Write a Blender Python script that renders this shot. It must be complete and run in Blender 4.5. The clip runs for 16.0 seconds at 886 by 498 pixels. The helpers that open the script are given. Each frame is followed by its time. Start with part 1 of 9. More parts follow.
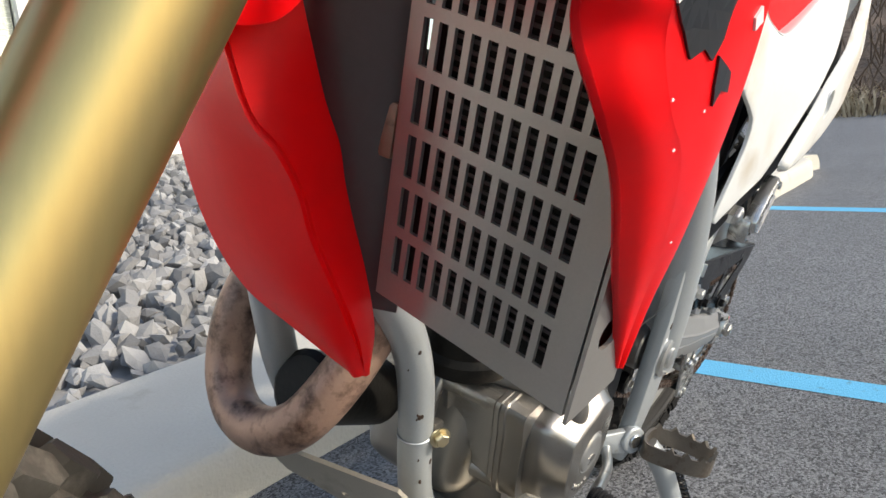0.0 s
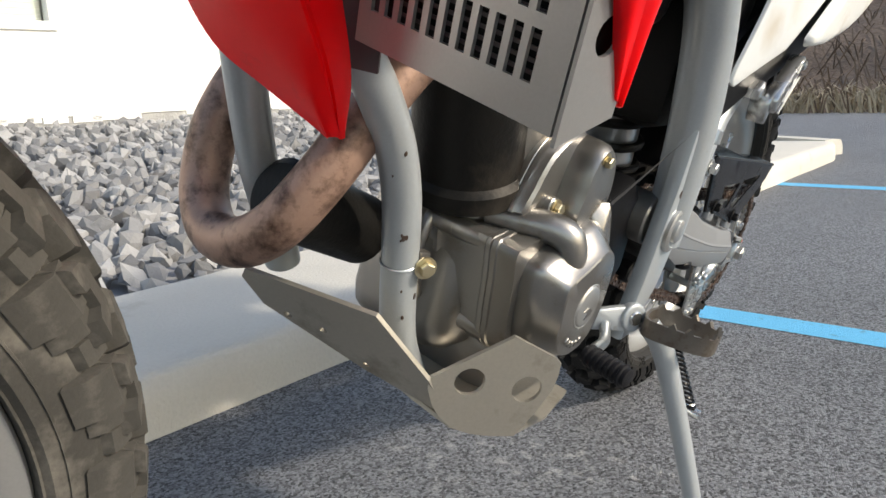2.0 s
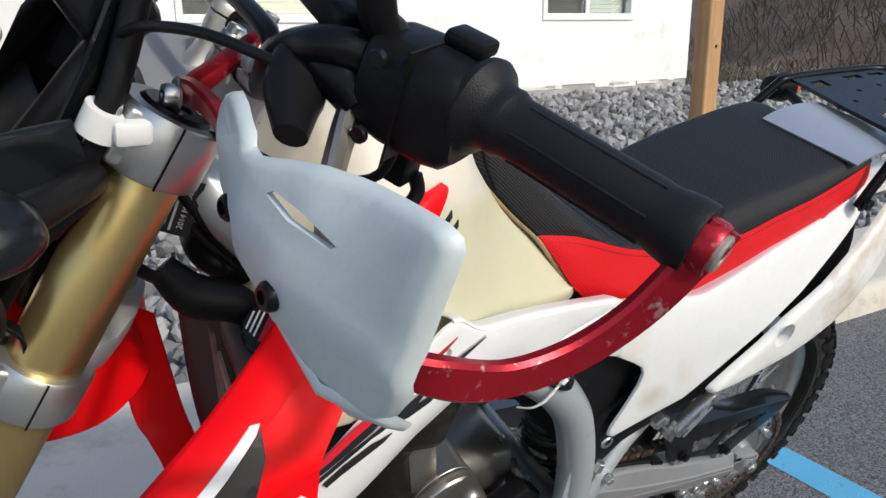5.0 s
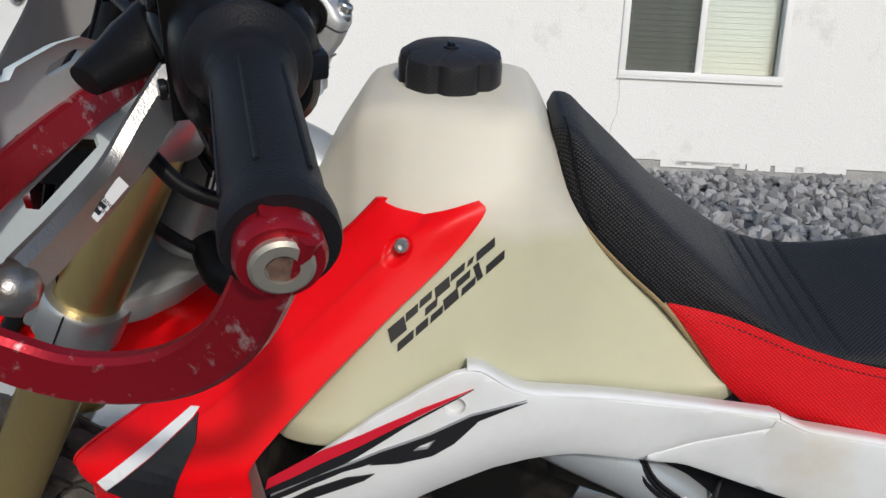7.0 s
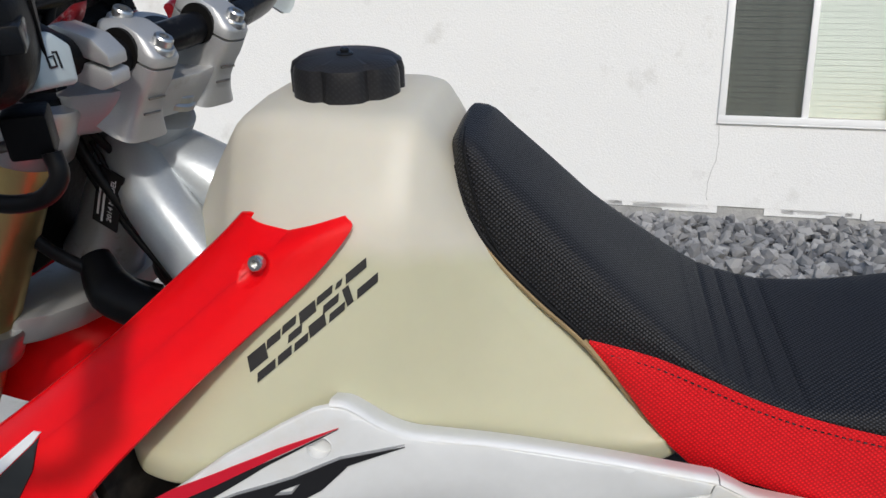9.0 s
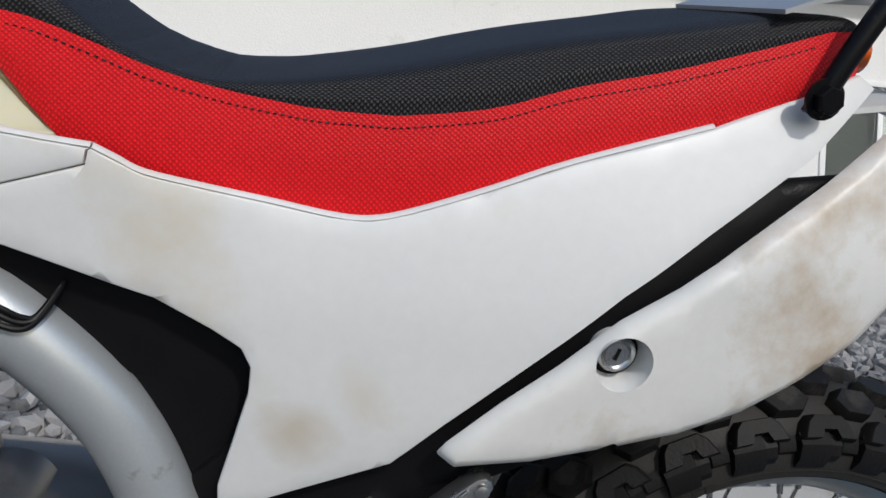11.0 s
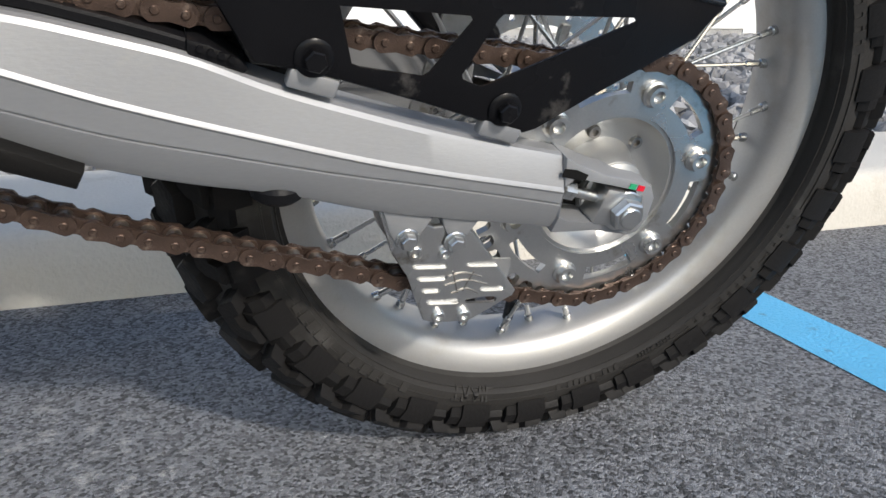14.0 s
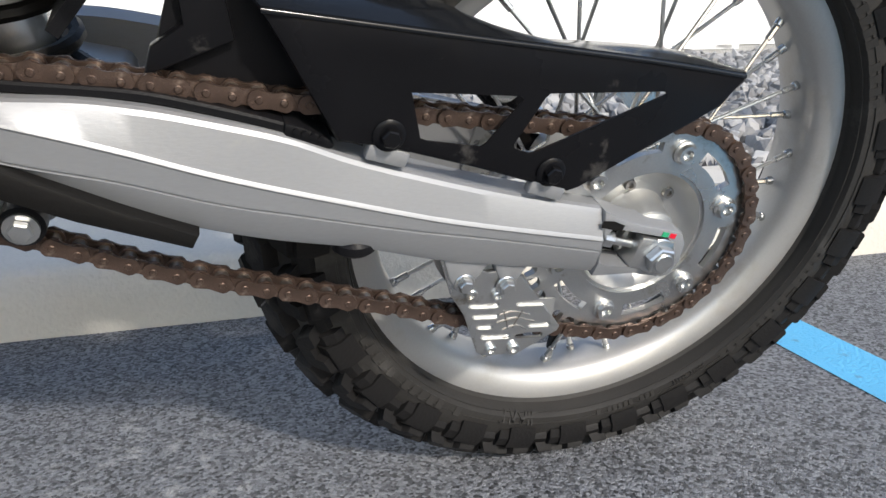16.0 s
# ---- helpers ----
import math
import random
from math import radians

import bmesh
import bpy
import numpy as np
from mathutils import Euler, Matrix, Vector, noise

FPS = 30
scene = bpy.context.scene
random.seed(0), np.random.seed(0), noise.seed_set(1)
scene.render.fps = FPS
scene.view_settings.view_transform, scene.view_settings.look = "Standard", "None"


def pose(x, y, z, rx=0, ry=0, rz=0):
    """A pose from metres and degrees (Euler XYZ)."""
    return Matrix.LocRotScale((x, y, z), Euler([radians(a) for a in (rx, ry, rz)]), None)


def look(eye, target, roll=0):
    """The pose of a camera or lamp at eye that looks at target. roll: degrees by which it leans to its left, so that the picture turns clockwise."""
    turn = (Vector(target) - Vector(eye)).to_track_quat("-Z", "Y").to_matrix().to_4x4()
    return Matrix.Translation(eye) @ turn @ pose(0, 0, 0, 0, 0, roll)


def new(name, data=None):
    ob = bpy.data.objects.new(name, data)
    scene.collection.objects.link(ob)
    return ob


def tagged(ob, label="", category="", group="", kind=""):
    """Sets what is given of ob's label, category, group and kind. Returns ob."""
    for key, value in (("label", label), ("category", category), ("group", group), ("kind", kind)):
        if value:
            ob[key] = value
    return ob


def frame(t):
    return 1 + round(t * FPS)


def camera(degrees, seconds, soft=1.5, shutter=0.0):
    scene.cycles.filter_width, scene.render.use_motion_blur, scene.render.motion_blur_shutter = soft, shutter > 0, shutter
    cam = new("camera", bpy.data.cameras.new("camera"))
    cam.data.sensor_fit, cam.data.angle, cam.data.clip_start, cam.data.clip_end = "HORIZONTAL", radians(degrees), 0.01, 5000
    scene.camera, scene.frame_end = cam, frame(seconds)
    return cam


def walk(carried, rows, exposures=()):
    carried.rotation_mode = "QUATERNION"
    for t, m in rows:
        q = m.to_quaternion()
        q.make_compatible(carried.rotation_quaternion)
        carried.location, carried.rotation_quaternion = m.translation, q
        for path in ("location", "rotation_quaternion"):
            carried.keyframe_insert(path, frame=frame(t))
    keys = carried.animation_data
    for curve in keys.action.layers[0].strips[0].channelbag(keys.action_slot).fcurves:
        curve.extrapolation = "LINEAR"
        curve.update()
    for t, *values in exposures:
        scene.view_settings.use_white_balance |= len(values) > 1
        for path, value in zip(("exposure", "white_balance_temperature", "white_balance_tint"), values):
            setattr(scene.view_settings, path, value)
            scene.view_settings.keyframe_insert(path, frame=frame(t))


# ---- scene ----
cam = camera(61.1, 16.0)
PATH = [
    (0, (0.133, -0.556, 0.7), (1.714, 0.608, 0.318), -4.9),
    (0.5, (0.17, -0.555, 0.577), (1.741, 0.631, 0.223), -4.2),
    (1, (0.177, -0.55, 0.508), (1.732, 0.636, 0.087), -2.7),
    (1.5, (0.183, -0.542, 0.479), (1.729, 0.633, 0.0), -1.9),
    (2, (0.152, -0.554, 0.555), (1.705, 0.636, 0.141), -2.3),
    (2.5, (0.109, -0.606, 0.697), (1.627, 0.64, 0.318), -2.8),
    (3, (0.076, -0.677, 0.891), (1.544, 0.581, 0.378), -3.3),
    (3.5, (0.068, -0.771, 1.032), (1.527, 0.466, 0.45), -4.8),
    (4, (0.182, -0.873, 1.073), (1.54, 0.448, 0.432), -4.5),
    (4.5, (0.25, -0.911, 1.086), (1.445, 0.554, 0.433), -3.0),
    (4.7, (0.27, -0.927, 1.073), (1.408, 0.6, 0.461), -1.9),
    (6.8, (0.588, -0.955, 1.006), (0.626, 1.003, 0.6), 1.7),
    (7, (0.614, -0.939, 1.007), (0.583, 1.017, 0.588), 2.8),
    (7.5, (0.682, -0.909, 1.017), (0.478, 1.029, 0.565), 4.0),
    (8, (0.735, -0.889, 1.027), (0.382, 1.029, 0.583), 3.0),
    (8.5, (0.754, -0.877, 1.018), (0.386, 1.049, 0.621), 2.1),
    (9, (0.764, -0.872, 0.985), (0.446, 1.079, 0.682), 2.4),
    (9.5, (0.827, -0.849, 0.907), (0.592, 1.13, 0.747), 2.5),
    (10, (0.894, -0.826, 0.83), (0.876, 1.173, 0.787), 3.6),
    (10.2, (0.92, -0.818, 0.807), (0.999, 1.181, 0.806), 3.2),
    (12.3, (1.041, -0.847, 0.611), (1.62, 1.063, 0.489), 2.1),
    (12.5, (1.049, -0.838, 0.596), (1.654, 1.06, 0.421), 1.4),
    (13, (1.079, -0.792, 0.541), (1.713, 1.069, 0.175), 1.4),
    (13.5, (1.096, -0.726, 0.459), (1.742, 1.098, -0.049), 1.8),
    (14, (1.136, -0.658, 0.391), (1.789, 1.152, -0.155), -0.1),
    (14.5, (1.191, -0.602, 0.329), (1.869, 1.192, -0.236), -1.4),
    (15, (1.206, -0.587, 0.318), (1.923, 1.189, -0.258), -0.8),
    (15.5, (1.184, -0.631, 0.355), (1.891, 1.156, -0.196), -0.5),
    (16, (1.102, -0.713, 0.432), (1.668, 1.137, -0.075), -1.0),
]
EXPOSURES = [(0, 0.92, 7400, 9), (2, 0.92, 7400, 9), (3, 0.36, 7000, 10), (3.5, 0.18, 6750, 10), (4.0, 0.36, 6850, 10), (4.5, 0.42, 6850, 10), (7, -0.06, 6600, 10), (9, -0.10, 6500, 10), (10, -0.20, 6450, 10), (12.5, 0.04, 6600, 10), (13, 0.36, 6700, 10), (13.5, 0.56, 6750, 10), (14.5, 0.80, 6750, 10), (16, 0.88, 6750, 10)]
walk(cam, [(t, look(eye, target, roll)) for t, eye, target, roll in PATH], EXPOSURES)
world = bpy.data.worlds.new("world")
scene.world = world
world.use_nodes = True
wn = world.node_tree.nodes
sky = wn.new("ShaderNodeTexSky")
sky.sky_type, sky.sun_disc = "NISHITA", False
sky.sun_elevation, sky.sun_rotation = radians(31.8), radians(163.8)
world.node_tree.links.new(sky.outputs[0], wn["Background"].inputs[0])
wn["Background"].inputs[1].default_value = 0.15
sun = new("sun", bpy.data.lights.new("sun", "SUN"))
sun.data.energy, sun.data.angle, sun.data.color = 2.05, radians(3.0), (1.0, 0.96, 0.9)
SUN = Vector((0.27, -0.93, 0.60))
sun.matrix_world = look(SUN * 20, (0, 0, 0))
scene.view_settings.exposure = 0.0

LEAN = 18.46
# ---- materials ----
def link(nt, a, b):
    nt.links.new(a, b)


def mat(name, col, rough=0.5, metal=0.0, var=0.12, scale=6.0, fine=160.0, bump=0.05, dirt=None, dirt_amt=0.0, dirt_scale=5.0,
        rvar=0.12, coat=0.0, sss=0.0, spec=0.5, fine_var=0.06, stretch=(1, 1, 1), dist=0.002):
    """A painted, moulded or metal surface: broad tone changes, fine grain, dirt patches and a fine relief."""
    m = bpy.data.materials.new(name)
    m.use_nodes = True
    nt = m.node_tree
    n, bsdf = nt.nodes, nt.nodes["Principled BSDF"]
    tc = n.new("ShaderNodeTexCoord")
    mp = n.new("ShaderNodeMapping")
    mp.inputs["Scale"].default_value = stretch
    link(nt, tc.outputs["Object"], mp.inputs[0])
    big, small = n.new("ShaderNodeTexNoise"), n.new("ShaderNodeTexNoise")
    big.inputs["Scale"].default_value, big.inputs["Detail"].default_value = scale, 6
    small.inputs["Scale"].default_value, small.inputs["Detail"].default_value = fine, 3
    link(nt, mp.outputs[0], big.inputs[0])
    link(nt, mp.outputs[0], small.inputs[0])
    add = n.new("ShaderNodeMath")
    add.operation = "MULTIPLY_ADD"
    add.inputs[1].default_value = fine_var / max(var, 1e-3)
    link(nt, small.outputs[0], add.inputs[0])
    link(nt, big.outputs[0], add.inputs[2])
    ramp = n.new("ShaderNodeMapRange")
    ramp.inputs[1].default_value, ramp.inputs[2].default_value = 0.3, 0.8 + fine_var / max(var, 1e-3) * 0.5
    link(nt, add.outputs[0], ramp.inputs[0])
    mix = n.new("ShaderNodeMix")
    mix.data_type = "RGBA"
    mix.inputs[6].default_value = (*[c * (1 - var) for c in col], 1)
    mix.inputs[7].default_value = (*[min(1, c * (1 + var)) for c in col], 1)
    link(nt, ramp.outputs[0], mix.inputs[0])
    out = mix.outputs[2]
    rr = n.new("ShaderNodeMapRange")
    rr.inputs[3].default_value, rr.inputs[4].default_value = max(0.02, rough - rvar), min(1, rough + rvar)
    link(nt, big.outputs[0], rr.inputs[0])
    if dirt:
        dn = n.new("ShaderNodeTexNoise")
        dn.inputs["Scale"].default_value, dn.inputs["Detail"].default_value = dirt_scale, 9
        dn.inputs["Roughness"].default_value = 0.65
        link(nt, tc.outputs["Object"], dn.inputs[0])
        dr = n.new("ShaderNodeMapRange")
        dr.inputs[1].default_value, dr.inputs[2].default_value = 0.64 - 0.22 * dirt_amt, 0.78 - 0.12 * dirt_amt
        link(nt, dn.outputs[0], dr.inputs[0])
        dm = n.new("ShaderNodeMix")
        dm.data_type = "RGBA"
        dm.inputs[7].default_value = (*dirt, 1)
        link(nt, dr.outputs[0], dm.inputs[0])
        link(nt, out, dm.inputs[6])
        out = dm.outputs[2]
    link(nt, out, bsdf.inputs["Base Color"])
    link(nt, rr.outputs[0], bsdf.inputs["Roughness"])
    bsdf.inputs["Metallic"].default_value = metal
    bsdf.inputs["Coat Weight"].default_value = coat
    bsdf.inputs["Coat Roughness"].default_value = 0.08
    bsdf.inputs["Specular IOR Level"].default_value = spec
    if sss:
        bsdf.inputs["Subsurface Weight"].default_value = sss
        bsdf.inputs["Subsurface Radius"].default_value = (0.02, 0.015, 0.008)
        bsdf.inputs["Subsurface Scale"].default_value = 0.5
    if bump:
        bp = n.new("ShaderNodeBump")
        bp.inputs["Strength"].default_value, bp.inputs["Distance"].default_value = bump, dist
        link(nt, small.outputs[0], bp.inputs["Height"])
        link(nt, bp.outputs[0], bsdf.inputs["Normal"])
    return m


def weave(name, col, size, rough=0.6, bump=0.5, hi=2.4, lo=0.35):
    """Woven or grained cloth: a fine grid of raised dots, paler on top (hi), darker between (lo)."""
    m = mat(name, col, rough, var=0.08, bump=0, spec=0.25)
    nt = m.node_tree
    n = nt.nodes
    tc, mp = n.new("ShaderNodeTexCoord"), n.new("ShaderNodeMapping")
    mp.inputs["Rotation"].default_value = (0, 0, radians(45))
    sp, cb, ad = n.new("ShaderNodeSeparateXYZ"), n.new("ShaderNodeCombineXYZ"), n.new("ShaderNodeMath")
    link(nt, tc.outputs["Object"], sp.inputs[0])
    link(nt, sp.outputs[1], ad.inputs[0])
    link(nt, sp.outputs[2], ad.inputs[1])
    link(nt, sp.outputs[0], cb.inputs[0])
    link(nt, ad.outputs[0], cb.inputs[1])
    link(nt, cb.outputs[0], mp.inputs[0])
    vo = n.new("ShaderNodeTexVoronoi")
    vo.voronoi_dimensions = "2D"
    vo.inputs["Scale"].default_value, vo.inputs["Randomness"].default_value = 1 / size, 0.1
    link(nt, mp.outputs[0], vo.inputs[0])
    bp = n.new("ShaderNodeBump")
    bp.inputs["Strength"].default_value, bp.inputs["Distance"].default_value, bp.invert = bump, 0.001, True
    link(nt, vo.outputs["Distance"], bp.inputs["Height"])
    link(nt, bp.outputs[0], n["Principled BSDF"].inputs["Normal"])
    mr = n.new("ShaderNodeMapRange")
    mr.inputs[1].default_value, mr.inputs[2].default_value, mr.inputs[3].default_value, mr.inputs[4].default_value = 0.10, 0.40, hi, lo
    link(nt, vo.outputs["Distance"], mr.inputs[0])
    mul = n.new("ShaderNodeVectorMath")
    mul.operation = "SCALE"
    base = n["Principled BSDF"].inputs["Base Color"]
    link(nt, base.links[0].from_socket, mul.inputs[0])
    link(nt, mr.outputs[0], mul.inputs["Scale"])
    link(nt, mul.outputs[0], base)
    return m


RED = mat("red_plastic", (0.90, 0.004, 0.008), 0.36, var=0.04, bump=0.03, fine=90, coat=0.0, spec=0.14, dirt=(0.62, 0.02, 0.02), dirt_amt=0.12, dirt_scale=14, sss=0.55)
WHITE = mat("white_plastic", (0.70, 0.71, 0.71), 0.42, var=0.03, bump=0.03, fine=120, coat=0.2, dirt=(0.66, 0.62, 0.54), dirt_amt=0.35, dirt_scale=6)
WHITE_STAINED = mat("white_plastic_stained", (0.72, 0.72, 0.70), 0.42, var=0.04, bump=0.03, fine=120, dirt=(0.50, 0.40, 0.29), dirt_amt=0.62, dirt_scale=9)
TANK = mat("milky_tank_plastic", (0.62, 0.585, 0.49), 0.50, var=0.07, scale=4.5, bump=0.05, fine=60, sss=0.25, fine_var=0.02)


def smear(m, centre, radius, colour, amount):
    """A soft brown smear of its own shape round one place of the panel."""
    nt = m.node_tree
    n = nt.nodes
    base = n["Principled BSDF"].inputs["Base Color"]
    tc, far, no = n.new("ShaderNodeTexCoord"), n.new("ShaderNodeVectorMath"), n.new("ShaderNodeTexNoise")
    far.operation = "DISTANCE"
    far.inputs[1].default_value = centre
    no.inputs["Scale"].default_value, no.inputs["Detail"].default_value = 22, 6
    link(nt, tc.outputs["Object"], far.inputs[0])
    link(nt, tc.outputs["Object"], no.inputs[0])
    wob = n.new("ShaderNodeMath")
    wob.operation = "MULTIPLY_ADD"
    wob.inputs[1].default_value = radius * 1.6
    link(nt, no.outputs[0], wob.inputs[0])
    link(nt, far.outputs["Value"], wob.inputs[2])
    mr = n.new("ShaderNodeMapRange")
    mr.inputs[1].default_value, mr.inputs[2].default_value, mr.inputs[3].default_value, mr.inputs[4].default_value = radius * 0.9, radius * 1.8, amount, 0
    link(nt, wob.outputs[0], mr.inputs[0])
    mx = n.new("ShaderNodeMix")
    mx.data_type = "RGBA"
    mx.inputs[7].default_value = (*colour, 1)
    link(nt, mr.outputs[0], mx.inputs[0])
    link(nt, base.links[0].from_socket, mx.inputs[6])
    link(nt, mx.outputs[2], base)


WHITE_SMEARED = mat("white_plastic_smeared", (0.70, 0.71, 0.71), 0.42, var=0.03, bump=0.03, fine=120, coat=0.2, dirt=(0.66, 0.62, 0.54), dirt_amt=0.35, dirt_scale=6)
smear(WHITE_SMEARED, (0.990, -0.138, 0.684), 0.030, (0.50, 0.42, 0.31), 0.62)
smear(WHITE_SMEARED, (1.030, -0.142, 0.712), 0.026, (0.58, 0.51, 0.41), 0.40)


def fuel_level(m, tint, level):
    """Fuel behind the milky wall: a slightly green, darker tone below a level line."""
    nt = m.node_tree
    n = nt.nodes
    base = n["Principled BSDF"].inputs["Base Color"]
    geo, sep = n.new("ShaderNodeNewGeometry"), n.new("ShaderNodeSeparateXYZ")
    link(nt, geo.outputs["Position"], sep.inputs[0])
    no = n.new("ShaderNodeTexNoise")
    no.inputs["Scale"].default_value = 14
    add = n.new("ShaderNodeMath")
    add.operation = "MULTIPLY_ADD"
    add.inputs[1].default_value = 0.012
    link(nt, no.outputs[0], add.inputs[0])
    link(nt, sep.outputs[2], add.inputs[2])
    mr = n.new("ShaderNodeMapRange")
    mr.inputs[1].default_value, mr.inputs[2].default_value, mr.inputs[3].default_value, mr.inputs[4].default_value = level, level + 0.016, 1, 0
    link(nt, add.outputs[0], mr.inputs[0])
    mx = n.new("ShaderNodeMix")
    mx.data_type, mx.blend_type = "RGBA", "MULTIPLY"
    mx.inputs[7].default_value = (*tint, 1)
    link(nt, mr.outputs[0], mx.inputs[0])
    link(nt, base.links[0].from_socket, mx.inputs[6])
    link(nt, mx.outputs[2], base)


TANK_LEVEL = 0.905
fuel_level(TANK, (0.86, 0.885, 0.74), TANK_LEVEL)
STAIN_SHADE = mat("brown_stain_and_gap_shade", (0.33, 0.235, 0.12), 0.6, var=0.3, scale=30, bump=0.05)
BLACK_PLASTIC = mat("black_plastic", (0.007, 0.007, 0.008), 0.42, spec=0.13, var=0.2, bump=0.10, fine=500)
BLACK_GLOSS = mat("black_gloss_plastic", (0.008, 0.009, 0.011), 0.2, spec=0.3, var=0.2, bump=0.02, coat=0.12)
BLACK_PAINT = mat("black_painted_metal", (0.006, 0.006, 0.007), 0.28, spec=0.16, var=0.2, bump=0.06, fine=700, dirt=(0.09, 0.085, 0.08), dirt_amt=0.15, dirt_scale=20)
RUBBER = mat("tyre_rubber", (0.0105, 0.010, 0.010), 0.52, spec=0.16, var=0.25, scale=12, bump=0.25, fine=300, dirt=(0.070, 0.064, 0.059), dirt_amt=0.46, dirt_scale=10)
RUBBER_WALL = mat("dusty_tyre_wall", (0.026, 0.0245, 0.023), 0.55, spec=0.2, var=0.25, scale=9, bump=0.2, fine=300, dirt=(0.070, 0.067, 0.063), dirt_amt=0.4, dirt_scale=12)
RUBBER_DUSTY = mat("dusty_tyre_rubber", (0.062, 0.058, 0.052), 0.70, spec=0.2, var=0.3, scale=16, bump=0.2, fine=260, dirt=(0.17, 0.155, 0.135), dirt_amt=0.6, dirt_scale=18)
GRIP_RUBBER = mat("grip_rubber", (0.010, 0.010, 0.012), 0.50, spec=0.2, var=0.2, bump=0.2, fine=900)
GOLD = mat("gold_anodised_fork", (0.54, 0.41, 0.175), 0.32, metal=0.9, var=0.08, bump=0.03, fine=300, stretch=(1, 1, 0.1), rvar=0.08)
SILVER_PAINT = mat("silver_painted_frame", (0.44, 0.47, 0.49), 0.34, metal=0.45, var=0.06, bump=0.05, fine=400, dirt=(0.16, 0.11, 0.07), dirt_amt=0.06, dirt_scale=24)
PEG_STEEL = mat("worn_peg_steel", (0.20, 0.175, 0.15), 0.42, metal=0.75, var=0.25, scale=30, bump=0.15, fine=400, dirt=(0.10, 0.07, 0.05), dirt_amt=0.4, dirt_scale=40)
CAST = mat("cast_aluminium", (0.29, 0.278, 0.263), 0.30, metal=0.85, var=0.12, bump=0.12, fine=900, dirt=(0.20, 0.17, 0.13), dirt_amt=0.35, dirt_scale=16)
CAST_BRIGHT = mat("bright_cast_aluminium", (0.52, 0.52, 0.51), 0.36, metal=0.85, var=0.08, bump=0.10, fine=900, dirt=(0.3, 0.27, 0.22), dirt_amt=0.15, dirt_scale=20)
ALLOY = mat("brushed_swingarm_alloy", (0.27, 0.275, 0.284), 0.44, metal=0.40, var=0.06, bump=0.05, fine=700, stretch=(0.25, 1, 1), dirt=(0.34, 0.33, 0.31), dirt_amt=0.2, dirt_scale=12)
RIM_ALLOY = mat("rim_alloy", (0.43, 0.425, 0.415), 0.44, metal=0.7, var=0.08, bump=0.04, fine=500, dirt=(0.36, 0.33, 0.29), dirt_amt=0.35, dirt_scale=10)
SATIN = mat("satin_cast_clamp", (0.50, 0.50, 0.495), 0.42, metal=0.55, var=0.08, bump=0.08, fine=900, dirt=(0.34, 0.31, 0.27), dirt_amt=0.2, dirt_scale=20)
STEEL = mat("zinc_steel", (0.55, 0.55, 0.54), 0.28, metal=0.95, var=0.12, bump=0.05, fine=600, dirt=(0.28, 0.24, 0.18), dirt_amt=0.25, dirt_scale=40)
BRASS = mat("yellow_zinc_bolt", (0.62, 0.54, 0.36), 0.32, metal=0.95, var=0.15, bump=0.04)
RUST = mat("rusty_chain", (0.098, 0.066, 0.052), 0.40, metal=0.7, var=0.4, scale=60, bump=0.25, fine=900, dirt=(0.33, 0.25, 0.2), dirt_amt=0.3, dirt_scale=90)
CHAIN_INNER = mat("worn_chain_rollers", (0.34, 0.33, 0.31), 0.3, metal=0.95, var=0.3, scale=80, bump=0.05)
EXHAUST = mat("burnt_exhaust_pipe", (0.34, 0.215, 0.165), 0.46, metal=0.45, var=0.3, scale=14, bump=0.12, fine=300, dirt=(0.040, 0.018, 0.011), dirt_amt=0.8, dirt_scale=42)
SKID = mat("scuffed_aluminium_plate", (0.43, 0.40, 0.345), 0.42, metal=0.7, var=0.10, bump=0.06, fine=300, stretch=(1, 1, 1), dirt=(0.26, 0.23, 0.18), dirt_amt=0.4, dirt_scale=16)
RAD_PLATE = mat("brushed_radiator_guard", (0.42, 0.405, 0.39), 0.40, metal=0.75, var=0.06, bump=0.05, fine=500)
RED_ANOD = mat("red_anodised_bar", (0.36, 0.010, 0.020), 0.34, metal=0.6, var=0.12, bump=0.08, fine=300, dirt=(0.62, 0.56, 0.54), dirt_amt=0.30, dirt_scale=85)
AMBER = mat("amber_lens", (0.80, 0.13, 0.002), 0.16, var=0.2, scale=14, bump=0.35, fine=110, coat=0.4, sss=0.1)
AMBER_DIM = mat("amber_reflector", (0.62, 0.20, 0.010), 0.2, var=0.2, bump=0.6, fine=330, coat=0.6)
NYLON = mat("white_nylon", (0.78, 0.78, 0.76), 0.45, var=0.05, bump=0.02, sss=0.2)
# hi and lo paint the seat grain's glints and the shade between dots
SEAT_BLACK = weave("black_seat_cover", (0.011, 0.011, 0.0125), 0.0026, 0.48, 0.9, 5.0, 0.5)
SEAT_RED = weave("red_seat_cover", (0.78, 0.010, 0.016), 0.0026, 0.52, 0.6, 1.2, 0.7)
DECAL_BLACK = mat("black_print", (0.012, 0.012, 0.014), 0.35, var=0.1, bump=0)
DECAL_SILVER = mat("silver_print", (0.36, 0.37, 0.39), 0.35, metal=0.3, var=0.05, bump=0)
DECAL_WHITE = mat("white_print", (0.75, 0.75, 0.75), 0.4, var=0.05, bump=0)
DECAL_RED = mat("red_print", (0.60, 0.01, 0.03), 0.35, var=0.05, bump=0)
DECAL_GREEN = mat("green_print", (0.02, 0.30, 0.14), 0.35, var=0.05, bump=0)
CABLE = mat("black_cable", (0.007, 0.007, 0.008), 0.4, spec=0.18, var=0.2, bump=0.05)
